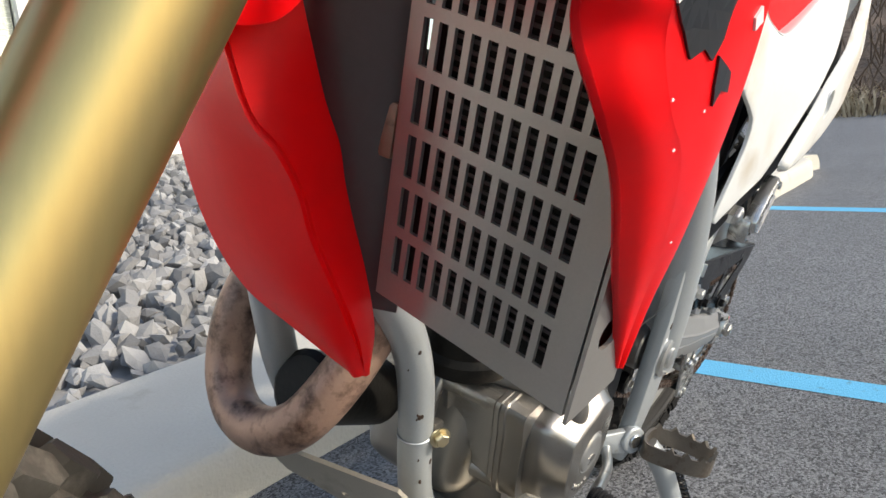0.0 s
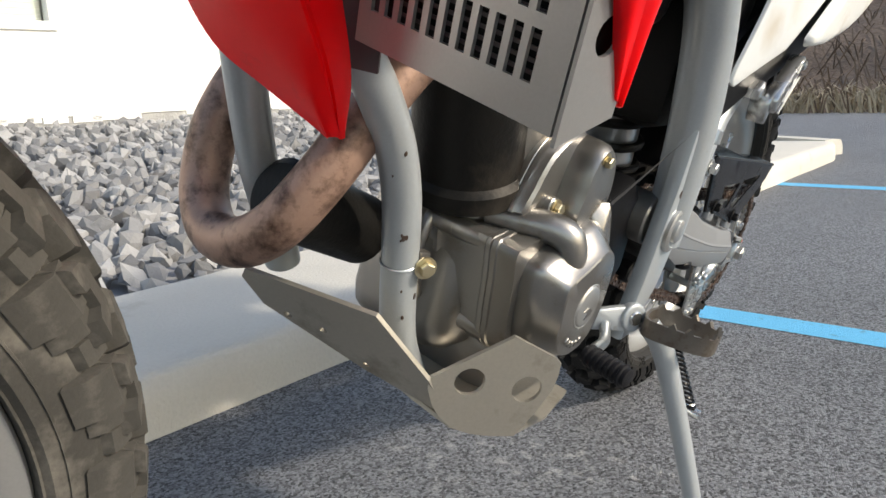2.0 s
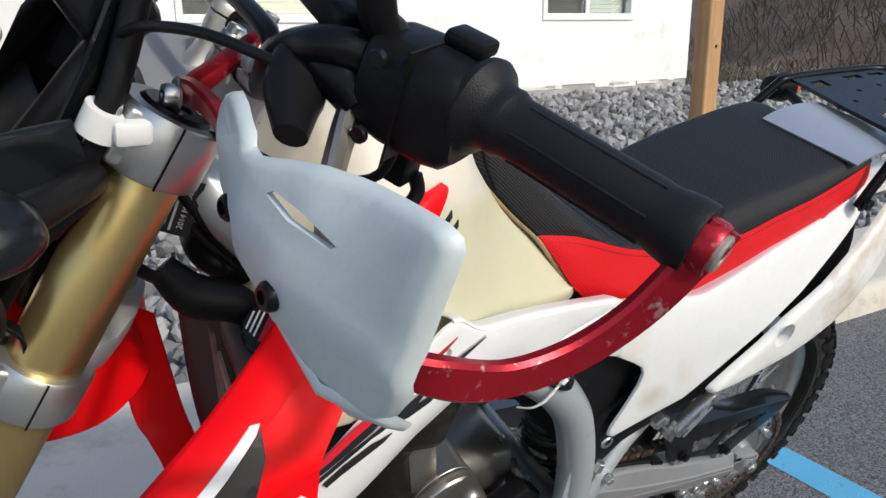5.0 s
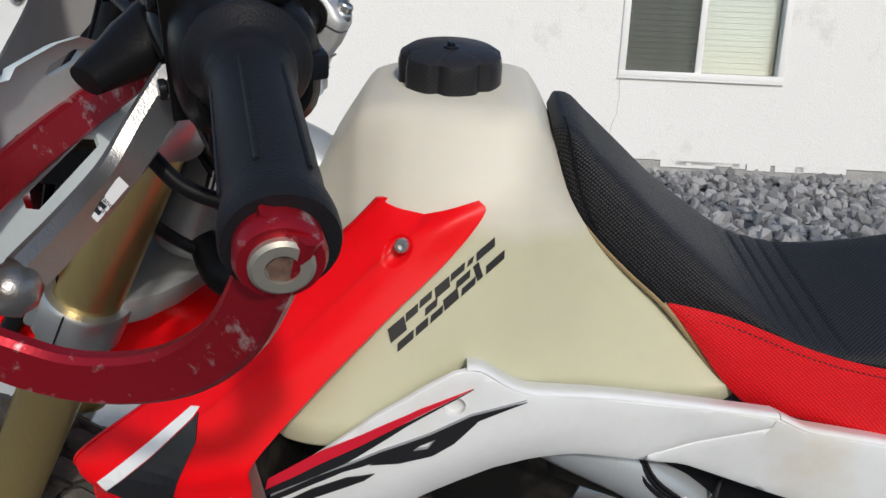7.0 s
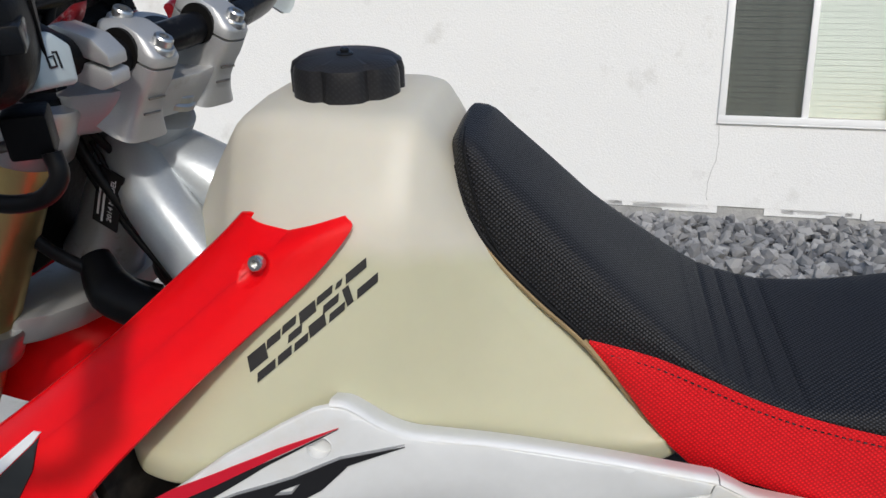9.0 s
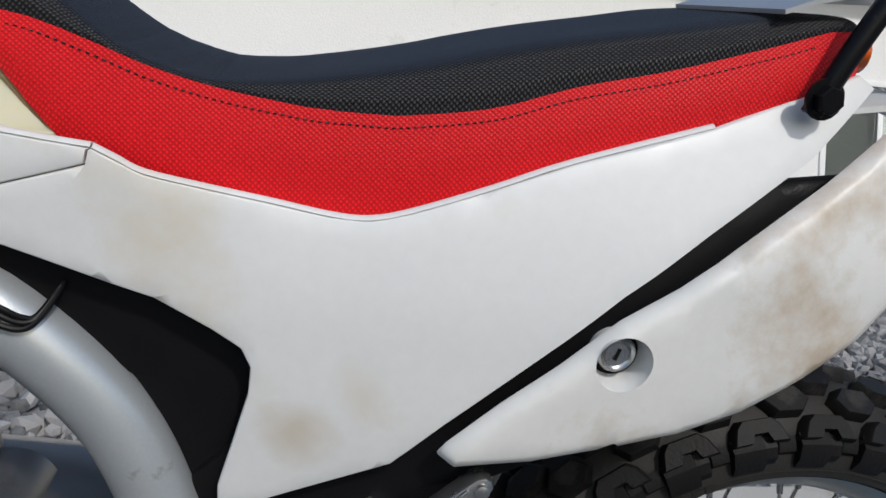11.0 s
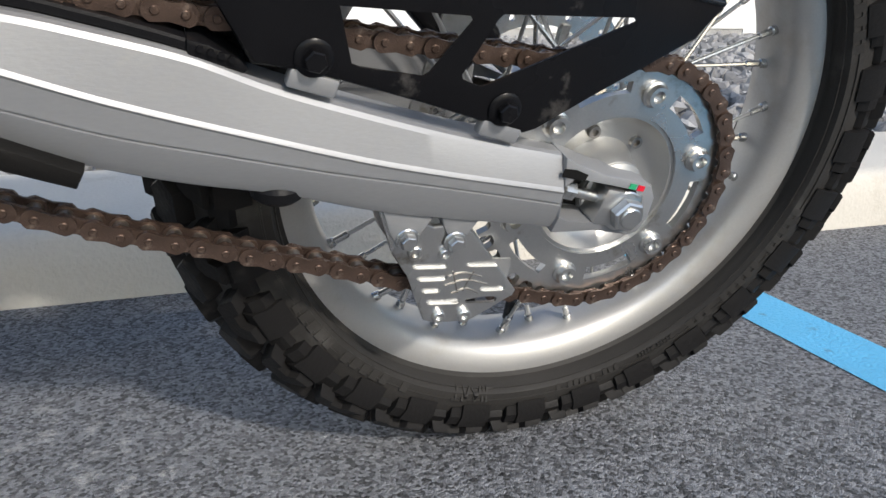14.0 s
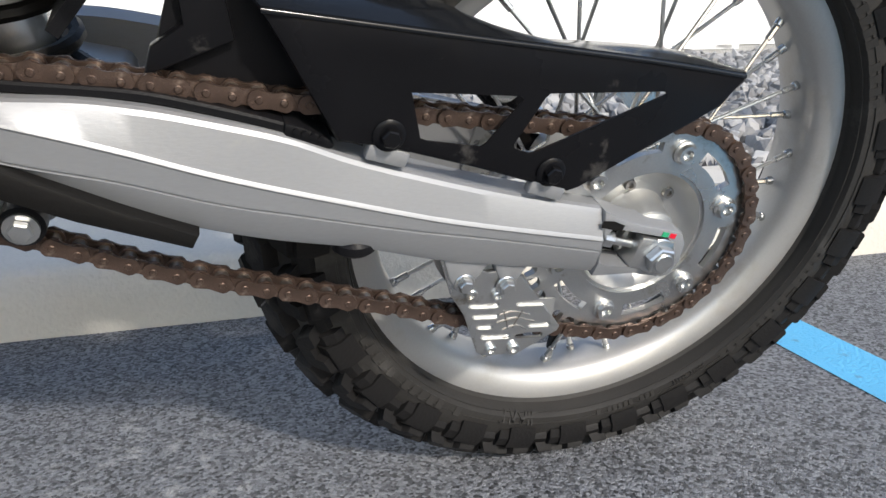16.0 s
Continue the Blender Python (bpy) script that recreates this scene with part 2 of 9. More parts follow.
PLATE_DARK = mat("dark_cowl_plastic", (0.085, 0.065, 0.068), 0.5, var=0.15, bump=0.08)
# oily black parts; also laid where holes, slots and the room hold only shade
DEEP = mat("oily_black_and_hole_shade", (0.009, 0.0085, 0.008), 0.45, spec=0.2, metal=0.2, var=0.4, bump=0.2, fine=200, dirt=(0.06, 0.05, 0.04), dirt_amt=0.4)
CARBON = weave("carbon_print_cap", (0.022, 0.022, 0.024), 0.0030, 0.40, 0.15, 1.25, 0.85)
TAIL_ALLOY = mat("polished_tail_plate", (0.66, 0.67, 0.69), 0.38, metal=0.8, var=0.05, bump=0.03)
YELLOW = mat("yellow_tag", (0.70, 0.56, 0.02), 0.45, var=0.08, bump=0)
LENS_CLEAR = mat("clear_headlight_lens", (0.42, 0.43, 0.45), 0.08, metal=0.35, var=0.35, scale=22, bump=0.25, fine=60, coat=0.8)
MIRROR = mat("mirror_glass", (0.9, 0.9, 0.9), 0.03, metal=1.0, var=0.01, bump=0, rvar=0.01)

GUARD_WHITE = mat("pale_guard_plastic", (0.50, 0.56, 0.565), 0.40, var=0.05, bump=0.06, fine=260, dirt=(0.5, 0.5, 0.48), dirt_amt=0.25)
STUCCO = mat("white_stucco", (0.78, 0.775, 0.755), 0.85, var=0.05, scale=0.7, bump=0.5, fine=70, dirt=(0.60, 0.585, 0.55), dirt_amt=0.18, dirt_scale=1.6, dist=0.01)
BLOCK = mat("grey_footing", (0.36, 0.355, 0.34), 0.9, var=0.25, scale=5, bump=0.8, fine=60, dirt=(0.66, 0.65, 0.62), dirt_amt=0.4, dirt_scale=4, dist=0.01)
VINYL = mat("white_vinyl", (0.80, 0.80, 0.79), 0.45, var=0.03, bump=0.02)
BLIND = mat("window_blind", (0.33, 0.355, 0.33), 0.6, var=0.06, bump=0.02)
EAVE = mat("eave_paint", (0.30, 0.30, 0.30), 0.7, var=0.1, bump=0.1)
ROOF = mat("roof_shingle", (0.12, 0.11, 0.10), 0.9, var=0.3, bump=0.6, fine=40, dist=0.01)
CONCRETE = mat("kerb_concrete", (0.55, 0.52, 0.46), 0.85, var=0.10, scale=3, bump=0.5, fine=140, dirt=(0.36, 0.32, 0.25), dirt_amt=0.3, dirt_scale=3.5, dist=0.004)
TIMBER = mat("post_timber", (0.42, 0.24, 0.11), 0.75, var=0.3, scale=9, bump=0.4, fine=120, stretch=(4, 4, 0.35), dirt=(0.20, 0.15, 0.11), dirt_amt=0.4, dirt_scale=6, dist=0.004)
ROCK = mat("bank_rock", (0.135, 0.098, 0.076), 0.95, var=0.4, scale=0.9, bump=0.9, fine=12, dirt=(0.06, 0.055, 0.05), dirt_amt=0.5, dirt_scale=1.5, dist=0.05)


def asphalt():
    m = mat("asphalt", (0.192, 0.197, 0.211), 0.56, var=0.22, scale=1.1, bump=0)
    nt = m.node_tree
    n, bsdf = nt.nodes, nt.nodes["Principled BSDF"]
    tc = n.new("ShaderNodeTexCoord")
    vo, vo2, sp, pt = (n.new("ShaderNodeTexVoronoi"), n.new("ShaderNodeTexVoronoi"), n.new("ShaderNodeTexNoise"), n.new("ShaderNodeTexNoise"))
    vo.inputs["Scale"].default_value, vo2.inputs["Scale"].default_value = 250, 620
    sp.inputs["Scale"].default_value, sp.inputs["Detail"].default_value, sp.inputs["Roughness"].default_value = 26, 12, 0.78
    pt.inputs["Scale"].default_value, pt.inputs["Detail"].default_value = 2.6, 6
    for a in (vo, vo2, sp, pt):
        link(nt, tc.outputs["Object"], a.inputs[0])
    tone = n.new("ShaderNodeMix")
    tone.data_type, tone.blend_type = "RGBA", "MULTIPLY"
    tone.inputs[0].default_value = 1
    grey = n.new("ShaderNodeMapRange")
    grey.inputs[3].default_value, grey.inputs[4].default_value = 0.22, 2.15
    sep = n.new("ShaderNodeSeparateColor")
    link(nt, vo.outputs["Color"], sep.inputs[0])
    link(nt, sep.outputs[0], grey.inputs[0])
    link(nt, bsdf.inputs["Base Color"].links[0].from_socket, tone.inputs[6])
    link(nt, grey.outputs[0], tone.inputs[7])
    # pale scuffs
    mul = n.new("ShaderNodeMath")
    mul.operation = "MULTIPLY"
    a, b = n.new("ShaderNodeMapRange"), n.new("ShaderNodeMapRange")
    a.inputs[1].default_value, a.inputs[2].default_value = 0.61, 0.70
    b.inputs[1].default_value, b.inputs[2].default_value = 0.60, 0.76
    # a dusty spot where the bike has stood
    away = n.new("ShaderNodeVectorMath")
    away.operation = "DISTANCE"
    away.inputs[1].default_value = (0.95, 0.05, 0)
    link(nt, tc.outputs["Object"], away.inputs[0])
    near = n.new("ShaderNodeMapRange")
    near.inputs[1].default_value, near.inputs[2].default_value = 0.10, 0.55
    near.inputs[3].default_value, near.inputs[4].default_value = 0.24, 0.0
    link(nt, away.outputs["Value"], near.inputs[0])
    for src, dst in ((sp, a), (pt, b)):
        more = n.new("ShaderNodeMath")
        more.operation = "MULTIPLY_ADD"
        more.inputs[1].default_value = 0.35 if src is sp else 1.0
        link(nt, near.outputs[0], more.inputs[0])
        link(nt, src.outputs[0], more.inputs[2])
        link(nt, more.outputs[0], dst.inputs[0])
    link(nt, a.outputs[0], mul.inputs[0])
    link(nt, b.outputs[0], mul.inputs[1])
    pale = n.new("ShaderNodeMix")
    pale.data_type = "RGBA"
    pale.inputs[7].default_value = (0.72, 0.71, 0.70, 1)
    link(nt, mul.outputs[0], pale.inputs[0])
    link(nt, tone.outputs[2], pale.inputs[6])
    link(nt, pale.outputs[2], bsdf.inputs["Base Color"])
    hsum = n.new("ShaderNodeMath")
    link(nt, vo.outputs["Distance"], hsum.inputs[0])
    link(nt, vo2.outputs["Distance"], hsum.inputs[1])
    bp = n.new("ShaderNodeBump")
    bp.inputs["Strength"].default_value, bp.inputs["Distance"].default_value, bp.invert = 1.0, 0.006, True
    link(nt, hsum.outputs[0], bp.inputs["Height"])
    link(nt, bp.outputs[0], bsdf.inputs["Normal"])
    return m


ASPHALT = asphalt()
BLUE = mat("blue_line_paint", (0.10, 0.42, 0.66), 0.7, var=0.10, scale=9, bump=0.8, fine=190, dirt=(0.09, 0.16, 0.22), dirt_amt=0.22, dirt_scale=30, dist=0.003)


def island(name, lo, hi, rough=0.85):
    """Loose pieces of one mesh, each with a tone of its own."""
    m = mat(name, lo, rough, var=0.2, scale=25, bump=0.5, fine=120, dist=0.004)
    nt = m.node_tree
    n, bsdf = nt.nodes, nt.nodes["Principled BSDF"]
    g = n.new("ShaderNodeNewGeometry")
    mx = n.new("ShaderNodeMix")
    mx.data_type = "RGBA"
    link(nt, bsdf.inputs["Base Color"].links[0].from_socket, mx.inputs[6])
    mx.inputs[7].default_value = (*hi, 1)
    link(nt, g.outputs["Random Per Island"], mx.inputs[0])
    link(nt, mx.outputs[2], bsdf.inputs["Base Color"])
    return m


GRAVEL = island("crushed_grey_stone", (0.14, 0.14, 0.143), (0.38, 0.375, 0.37))
DRY_GRASS = island("dry_grass", (0.28, 0.22, 0.14), (0.52, 0.44, 0.32))
TWIGS = island("bare_brush", (0.09, 0.062, 0.045), (0.22, 0.155, 0.11))


def glass(name):
    m = bpy.data.materials.new(name)
    m.use_nodes = True
    b = m.node_tree.nodes["Principled BSDF"]
    b.inputs["Base Color"].default_value = (0.92, 0.96, 0.95, 1)
    b.inputs["Transmission Weight"].default_value = 1.0
    b.inputs["Roughness"].default_value = 0.02
    b.inputs["IOR"].default_value = 1.45
    return m


GLASS = glass("window_glass")


def gauze(name, col, cover):
    """Fine mesh: part cloth, part open."""
    m = bpy.data.materials.new(name)
    m.use_nodes = True
    nt = m.node_tree
    n = nt.nodes
    b = n["Principled BSDF"]
    b.inputs["Base Color"].default_value = (*col, 1)
    b.inputs["Roughness"].default_value = 0.8
    t, mx = n.new("ShaderNodeBsdfTransparent"), n.new("ShaderNodeMixShader")
    mx.inputs[0].default_value = cover
    link(nt, t.outputs[0], mx.inputs[1])
    link(nt, b.outputs[0], mx.inputs[2])
    link(nt, mx.outputs[0], n["Material Output"].inputs[0])
    return m


SCREEN_MESH = gauze("insect_gauze", (0.06, 0.065, 0.06), 0.42)
# ---- shaping helpers ----
from mathutils.geometry import delaunay_2d_cdt


SETTLE = [lambda p: p]           # how the assembly in work sits on the frame


def part(name, bm, material, parent=None, label="", smooth=True, angle=38, **tags):
    """Links a bmesh as one mesh object under a thing or a part."""
    me = bpy.data.meshes.new(name)
    loose = [v for v in bm.verts if not v.link_faces]
    if loose:
        bmesh.ops.delete(bm, geom=loose, context="VERTS")
    for v in bm.verts:
        v.co = SETTLE[-1](v.co)
    bmesh.ops.recalc_face_normals(bm, faces=bm.faces)
    bm.to_mesh(me)
    bm.free()
    me.materials.append(material)
    if smooth:
        me.polygons.foreach_set("use_smooth", [True] * len(me.polygons))
        me.set_sharp_from_angle(angle=radians(angle))
    ob = new(name, me)
    ob.parent = parent
    return tagged(ob, label=label, **tags)


def thing(name, label, category, m=None, **tags):
    e = new(name)
    e.empty_display_size = 0.1
    if m is not None:
        e.matrix_world = m
    return tagged(e, label=label, category=category, **tags)


def V(*a):
    return Vector(a)


def curve(pts, n=8, closed=False):
    """Points along a smooth line through pts (Catmull-Rom)."""
    P = [Vector(p) for p in pts]
    k = len(P)
    out = []
    for i in range(k if closed else k - 1):
        p1, p2 = P[i], P[(i + 1) % k]
        p0 = P[i - 1] if closed or i else 2 * p1 - p2
        p3 = P[(i + 2) % k] if closed or i + 2 < k else 2 * p2 - p1
        for j in range(n):
            t = j / n
            out.append(0.5 * ((2 * p1) + (p2 - p0) * t + (2 * p0 - 5 * p1 + 4 * p2 - p3) * t * t + (3 * p1 - p0 - 3 * p2 + p3) * t ** 3))
    if not closed:
        out.append(P[-1])
    return out


def ring_faces(bm, rings, closed=False, cap=True):
    """Skins rings of the same number of points."""
    vs = [[bm.verts.new(p) for p in r] for r in rings]
    n = len(vs[0])
    for a, b in zip(vs, vs[1:] + ([vs[0]] if closed else [])):
        for i in range(n):
            bm.faces.new((a[i], a[(i + 1) % n], b[(i + 1) % n], b[i]))
    if cap and not closed:
        bm.faces.new(vs[0][::-1])
        bm.faces.new(vs[-1])
    return vs


def tube(bm, pts, r, seg=12, n=6, closed=False, smooth=True, flat=1.0, cap=True):
    """A round bar along a smooth line; r may be a list, one for each point given."""
    P = curve(pts, n, closed) if smooth and len(pts) > 2 else [Vector(p) for p in pts]
    if isinstance(r, (list, tuple)):
        R = [float(v) for v in np.interp(np.linspace(0, len(r) - 1, len(P)), range(len(r)), r)]
    else:
        R = [r] * len(P)
    rings, side = [], None
    for i, p in enumerate(P):
        a = P[i - 1] if (i or closed) else p
        b = P[(i + 1) % len(P)] if (i + 1 < len(P) or closed) else p
        d = (b - a).normalized()
        if side is None:
            side = d.orthogonal().normalized()
        side = (side - d * side.dot(d)).normalized()
        up = d.cross(side)
        rings.append([p + R[i] * (math.cos(t) * side + flat * math.sin(t) * up) for t in np.linspace(0, 2 * math.pi, seg, endpoint=False)])
    return ring_faces(bm, rings, closed, cap)


def cyl(bm, a, b, r, r2=None, seg=20, bevel=0.0):
    """A cylinder or cone from a to b with softened rims."""
    a, b = Vector(a), Vector(b)
    r2 = r if r2 is None else r2
    d = (b - a).normalized()
    s = d.orthogonal().normalized()
    u = d.cross(s)
    L = (b - a).length
    bevel = min(bevel, 0.45 * L, 0.45 * min(r, r2))
    prof = [(0, r - bevel), (bevel, r), (L - bevel, r2), (L, r2 - bevel)] if bevel else [(0, r), (L, r2)]
    ring_faces(bm, [[a + d * h + q * (math.cos(t) * s + math.sin(t) * u) for t in np.linspace(0, 2 * math.pi, seg, endpoint=False)] for h, q in prof])


def lathe(bm, a, axis, prof, seg=24, closed=True):
    """Turns a profile of (along, radius) round the axis through a."""
    a, d = Vector(a), Vector(axis).normalized()
    s = d.orthogonal().normalized()
    u = d.cross(s)
    ring_faces(bm, [[a + d * h + max(q, 1e-5) * (math.cos(t) * s + math.sin(t) * u) for t in np.linspace(0, 2 * math.pi, seg, endpoint=False)] for h, q in prof], cap=closed)


def box(bm, c, size, rot=None, bevel=0.0, seg=2):
    m = Matrix.Translation(c) @ (rot.to_4x4() if rot else Matrix.Identity(4)) @ Matrix.Diagonal((*size, 1))
    r = bmesh.ops.create_cube(bm, size=1, matrix=m)
    if bevel:
        es = list({e for v in r["verts"] for e in v.link_edges})
        bmesh.ops.bevel(bm, geom=es, offset=bevel, segments=seg, profile=0.5, affect="EDGES")


def bolt(bm, p, axis, r=0.007, h=0.006, washer=True, socket=False):
    """A hexagon or socket-head screw, its head along axis from p."""
    p, d = Vector(p), Vector(axis).normalized()
    if washer:
        cyl(bm, p, p + d * 0.0018, r * 1.45, seg=18)
    q = p + d * (0.0015 if washer else 0)
    if socket:
        lathe(bm, q, d, [(0, r), (h * 0.8, r), (h, r * 0.85), (h, r * 0.5), (h * 0.4, r * 0.48), (h * 0.4, 0.0002)], seg=18)
    else:
        cyl(bm, q, q + d * h, r, seg=6, bevel=0.001)


def refine(pts, step, closed=True):
    out = []
    k = len(pts)
    for i in range(k if closed else k - 1):
        a, b = Vector(pts[i]), Vector(pts[(i + 1) % k])
        m = max(1, int(math.ceil((b - a).length / step)))
        out += [a.lerp(b, j / m) for j in range(m)]
    return out


def panel(bm, outline, place, thick=0.003, step=0.014, holes=(), edge=0.006, round_n=0):
    """A curved sheet: an outline in (u, v) with holes, laid into space by place(u, v, depth), its rim rounded inwards over edge."""
    loops = [curve([(*p, 0) for p in outline], round_n, True) if round_n else [Vector((*p, 0)) for p in outline]]
    loops[0] = refine(loops[0], step)
    for h in holes:
        loops.append([Vector((*p, 0)) for p in h])
    pts, edges = [], []
    for lp in loops:
        s = len(pts)
        pts += [(p.x, p.y) for p in lp]
        edges += [(s + i, s + (i + 1) % len(lp)) for i in range(len(lp))]
    A = np.array([(p.x, p.y) for p in loops[0]])
    B = np.roll(A, -1, 0)

    def rim(q):
        d = B - A
        t = np.clip(((q - A) * d).sum(1) / np.maximum((d * d).sum(1), 1e-12), 0, 1)
        return float(np.min(np.hypot(*(A + d * t[:, None] - q).T)))

    def inside(q):
        c = False
        for a, b in zip(A, B):
            if (a[1] > q[1]) != (b[1] > q[1]) and q[0] < (b[0] - a[0]) * (q[1] - a[1]) / (b[1] - a[1]) + a[0]:
                c = not c
        return c
    lo, hi = A.min(0), A.max(0)
    hb = [(min(p.x for p in h), min(p.y for p in h), max(p.x for p in h), max(p.y for p in h)) for h in loops[1:]]
    for u in np.arange(lo[0] + step / 2, hi[0], step):
        for v in np.arange(lo[1] + step / 2, hi[1], step):
            if inside((u, v)) and rim(np.array((u, v))) > step * 0.45 and not any(a - step * .3 < u < c + step * .3 and b - step * .3 < v < d + step * .3 for a, b, c, d in hb):
                pts.append((u, v))
    if edge > 0:
        for f in (0.35, 1.0):
            for i in range(0, len(A)):
                t = B[i] - A[i - 1]
                nrm = np.array((-t[1], t[0])) / max(np.hypot(*t), 1e-9)
                for sgn in (1, -1):
                    q = A[i] + sgn * nrm * edge * f
                    if inside(q) and rim(q) > edge * f * 0.8:
                        pts.append((float(q[0]), float(q[1])))
    vs, _, fs, *_ = delaunay_2d_cdt([Vector(p) for p in pts], edges, [], 1, 1e-6)
    top, bot = [], []
    for v in vs:
        d = rim(np.array(v)) if edge else 1
        k = max(0.0, 1 - d / edge) if edge else 0
        sink = edge * (1 - math.sqrt(max(0.0, 1 - k * k)))
        top.append(bm.verts.new(place(v[0], v[1], sink)))
        bot.append(bm.verts.new(place(v[0], v[1], sink + thick)))
    def in_hole(f):
        cx, cy = sum(vs[i][0] for i in f) / len(f), sum(vs[i][1] for i in f) / len(f)
        for h in loops[1:]:
            c = False
            for a, b in zip(h, h[1:] + h[:1]):
                if (a.y > cy) != (b.y > cy) and cx < (b.x - a.x) * (cy - a.y) / (b.y - a.y) + a.x:
                    c = not c
            if c:
                return True
        return False
    fs = [f for f in fs if not in_hole(f)]
    used = collections_edges(fs)
    for f in fs:
        if bm.faces.get([top[i] for i in f]) is None:
            bm.faces.new([top[i] for i in f])
            bm.faces.new([bot[i] for i in reversed(f)])
    for (a, b), c in used.items():
        if c == 1:
            bm.faces.new((top[a], top[b], bot[b], bot[a]))


def collections_edges(fs):
    used = {}
    for f in fs:
        for i in range(len(f)):
            k = tuple(sorted((f[i], f[(i + 1) % len(f)])))
            used[k] = used.get(k, 0) + 1
    return used


def sheet(bm, grid, nu=6, nv=6, thick=0.003, flip=False):
    """A smooth sheet through a grid of points, with thickness."""
    rows = [curve(r, nu) for r in grid]
    cols = [curve([r[i] for r in rows], nv) for i in range(len(rows[0]))]
    W, H = len(cols), len(cols[0])
    nrm = [[None] * H for _ in range(W)]
    for i in range(W):
        for j in range(H):
            du = cols[min(i + 1, W - 1)][j] - cols[max(i - 1, 0)][j]
            dv = cols[i][min(j + 1, H - 1)] - cols[i][max(j - 1, 0)]
            nn = du.cross(dv)
            nrm[i][j] = (nn.normalized() if nn.length > 1e-12 else V(0, 1, 0)) * (-1 if flip else 1)
    top = [[bm.verts.new(cols[i][j]) for j in range(H)] for i in range(W)]
    bot = [[bm.verts.new(cols[i][j] + nrm[i][j] * thick) for j in range(H)] for i in range(W)]
    for i in range(W - 1):
        for j in range(H - 1):
            bm.faces.new((top[i][j], top[i + 1][j], top[i + 1][j + 1], top[i][j + 1]))
            bm.faces.new((bot[i][j], bot[i][j + 1], bot[i + 1][j + 1], bot[i + 1][j]))
    for i in range(W - 1):
        for j in (0, H - 1):
            bm.faces.new((top[i][j], top[i + 1][j], bot[i + 1][j], bot[i][j]))
    for j in range(H - 1):
        for i in (0, W - 1):
            bm.faces.new((top[i][j], top[i][j + 1], bot[i][j + 1], bot[i][j]))


def circle(u, v, r, n=16, sq=1.0):
    return [(u + r * math.cos(t), v + sq * r * math.sin(t)) for t in np.linspace(0, 2 * math.pi, n, endpoint=False)]


def slab(bm, outline, y0, y1, bevel=0.0015):
    """A plate cut to an outline in (x, z), from y0 to y1, with softened edges."""
    a = [bm.verts.new((x, y0, z)) for x, z in outline]
    f = bm.faces.new(a)
    r = bmesh.ops.extrude_face_region(bm, geom=[f])
    vs = [g for g in r["geom"] if isinstance(g, bmesh.types.BMVert)]
    bmesh.ops.translate(bm, verts=vs, vec=(0, y1 - y0, 0))
    if bevel:
        es = [e for e in bm.edges if (e.verts[0] in a and e.verts[1] in a) or (e.verts[0] in vs and e.verts[1] in vs)]
        bmesh.ops.bevel(bm, geom=es, offset=bevel, segments=2, profile=0.5, affect="EDGES")


def BM():
    return bmesh.new()


def share(name, me, parent, m, label=""):
    """One more object on a mesh that alike pieces share."""
    ob = new(name, me)
    ob.parent = parent
    ob.matrix_basis = m
    return tagged(ob, label=label)


def mesh_of(name, bm, *materials, smooth=True, angle=38):
    me = bpy.data.meshes.new(name)
    bmesh.ops.recalc_face_normals(bm, faces=bm.faces)
    bm.to_mesh(me)
    bm.free()
    for m in materials:
        me.materials.append(m)
    if smooth:
        me.polygons.foreach_set("use_smooth", [True] * len(me.polygons))
        me.set_sharp_from_angle(angle=radians(angle))
    return me


def hoop(bm, c, prof, seg=96):
    """A ring round the y axis through c from a closed profile of (y, radius)."""
    c = Vector(c)
    ring_faces(bm, [[c + V(r * math.cos(a), y, r * math.sin(a)) for y, r in prof] for a in np.linspace(0, 2 * math.pi, seg, endpoint=False)], closed=True)


def strip(bm, pts, w, t, up=(0, 0, 1), n=6, bevel=0.0015):
    """A flat bar along a smooth line, w along up and t across."""
    P = curve(pts, n)
    rings = []
    for i, p in enumerate(P):
        d = (P[min(i + 1, len(P) - 1)] - P[max(i - 1, 0)]).normalized()
        s = d.cross(Vector(up)).normalized()
        u = s.cross(d).normalized()
        a, b, k = w / 2, t / 2, bevel
        rings.append([p + u * y + s * x for x, y in ((b, a - k), (b - k, a), (-b + k, a), (-b, a - k), (-b, -a + k), (-b + k, -a), (b - k, -a), (b, -a + k))])
    ring_faces(bm, rings)


def hull(bm, pts, bevel=0.0):
    """The convex solid round some corners, edges softened."""
    vs = [bm.verts.new(p) for p in pts]
    bmesh.ops.convex_hull(bm, input=vs)
    bmesh.ops.dissolve_limit(bm, angle_limit=0.02, verts=bm.verts, edges=bm.edges)
    if bevel:
        bmesh.ops.bevel(bm, geom=list(bm.edges), offset=bevel, segments=2, profile=0.5, affect="EDGES")


def lettering(text, size, depth=0.0006):
    """The faces of a word in the built-in font, as vertices and polygons in its own plane, centred."""
    cu = bpy.data.curves.new("word", "FONT")
    cu.body, cu.size, cu.extrude, cu.align_x, cu.align_y, cu.resolution_u = text, size, depth, "CENTER", "CENTER", 2
    ob = bpy.data.objects.new("word", cu)
    bpy.context.scene.collection.objects.link(ob)
    me = bpy.data.meshes.new_from_object(ob.evaluated_get(bpy.context.evaluated_depsgraph_get()))
    out = [v.co.copy() for v in me.vertices], [tuple(p.vertices) for p in me.polygons]
    bpy.data.objects.remove(ob)
    bpy.data.meshes.remove(me)
    bpy.data.curves.remove(cu)
    return out


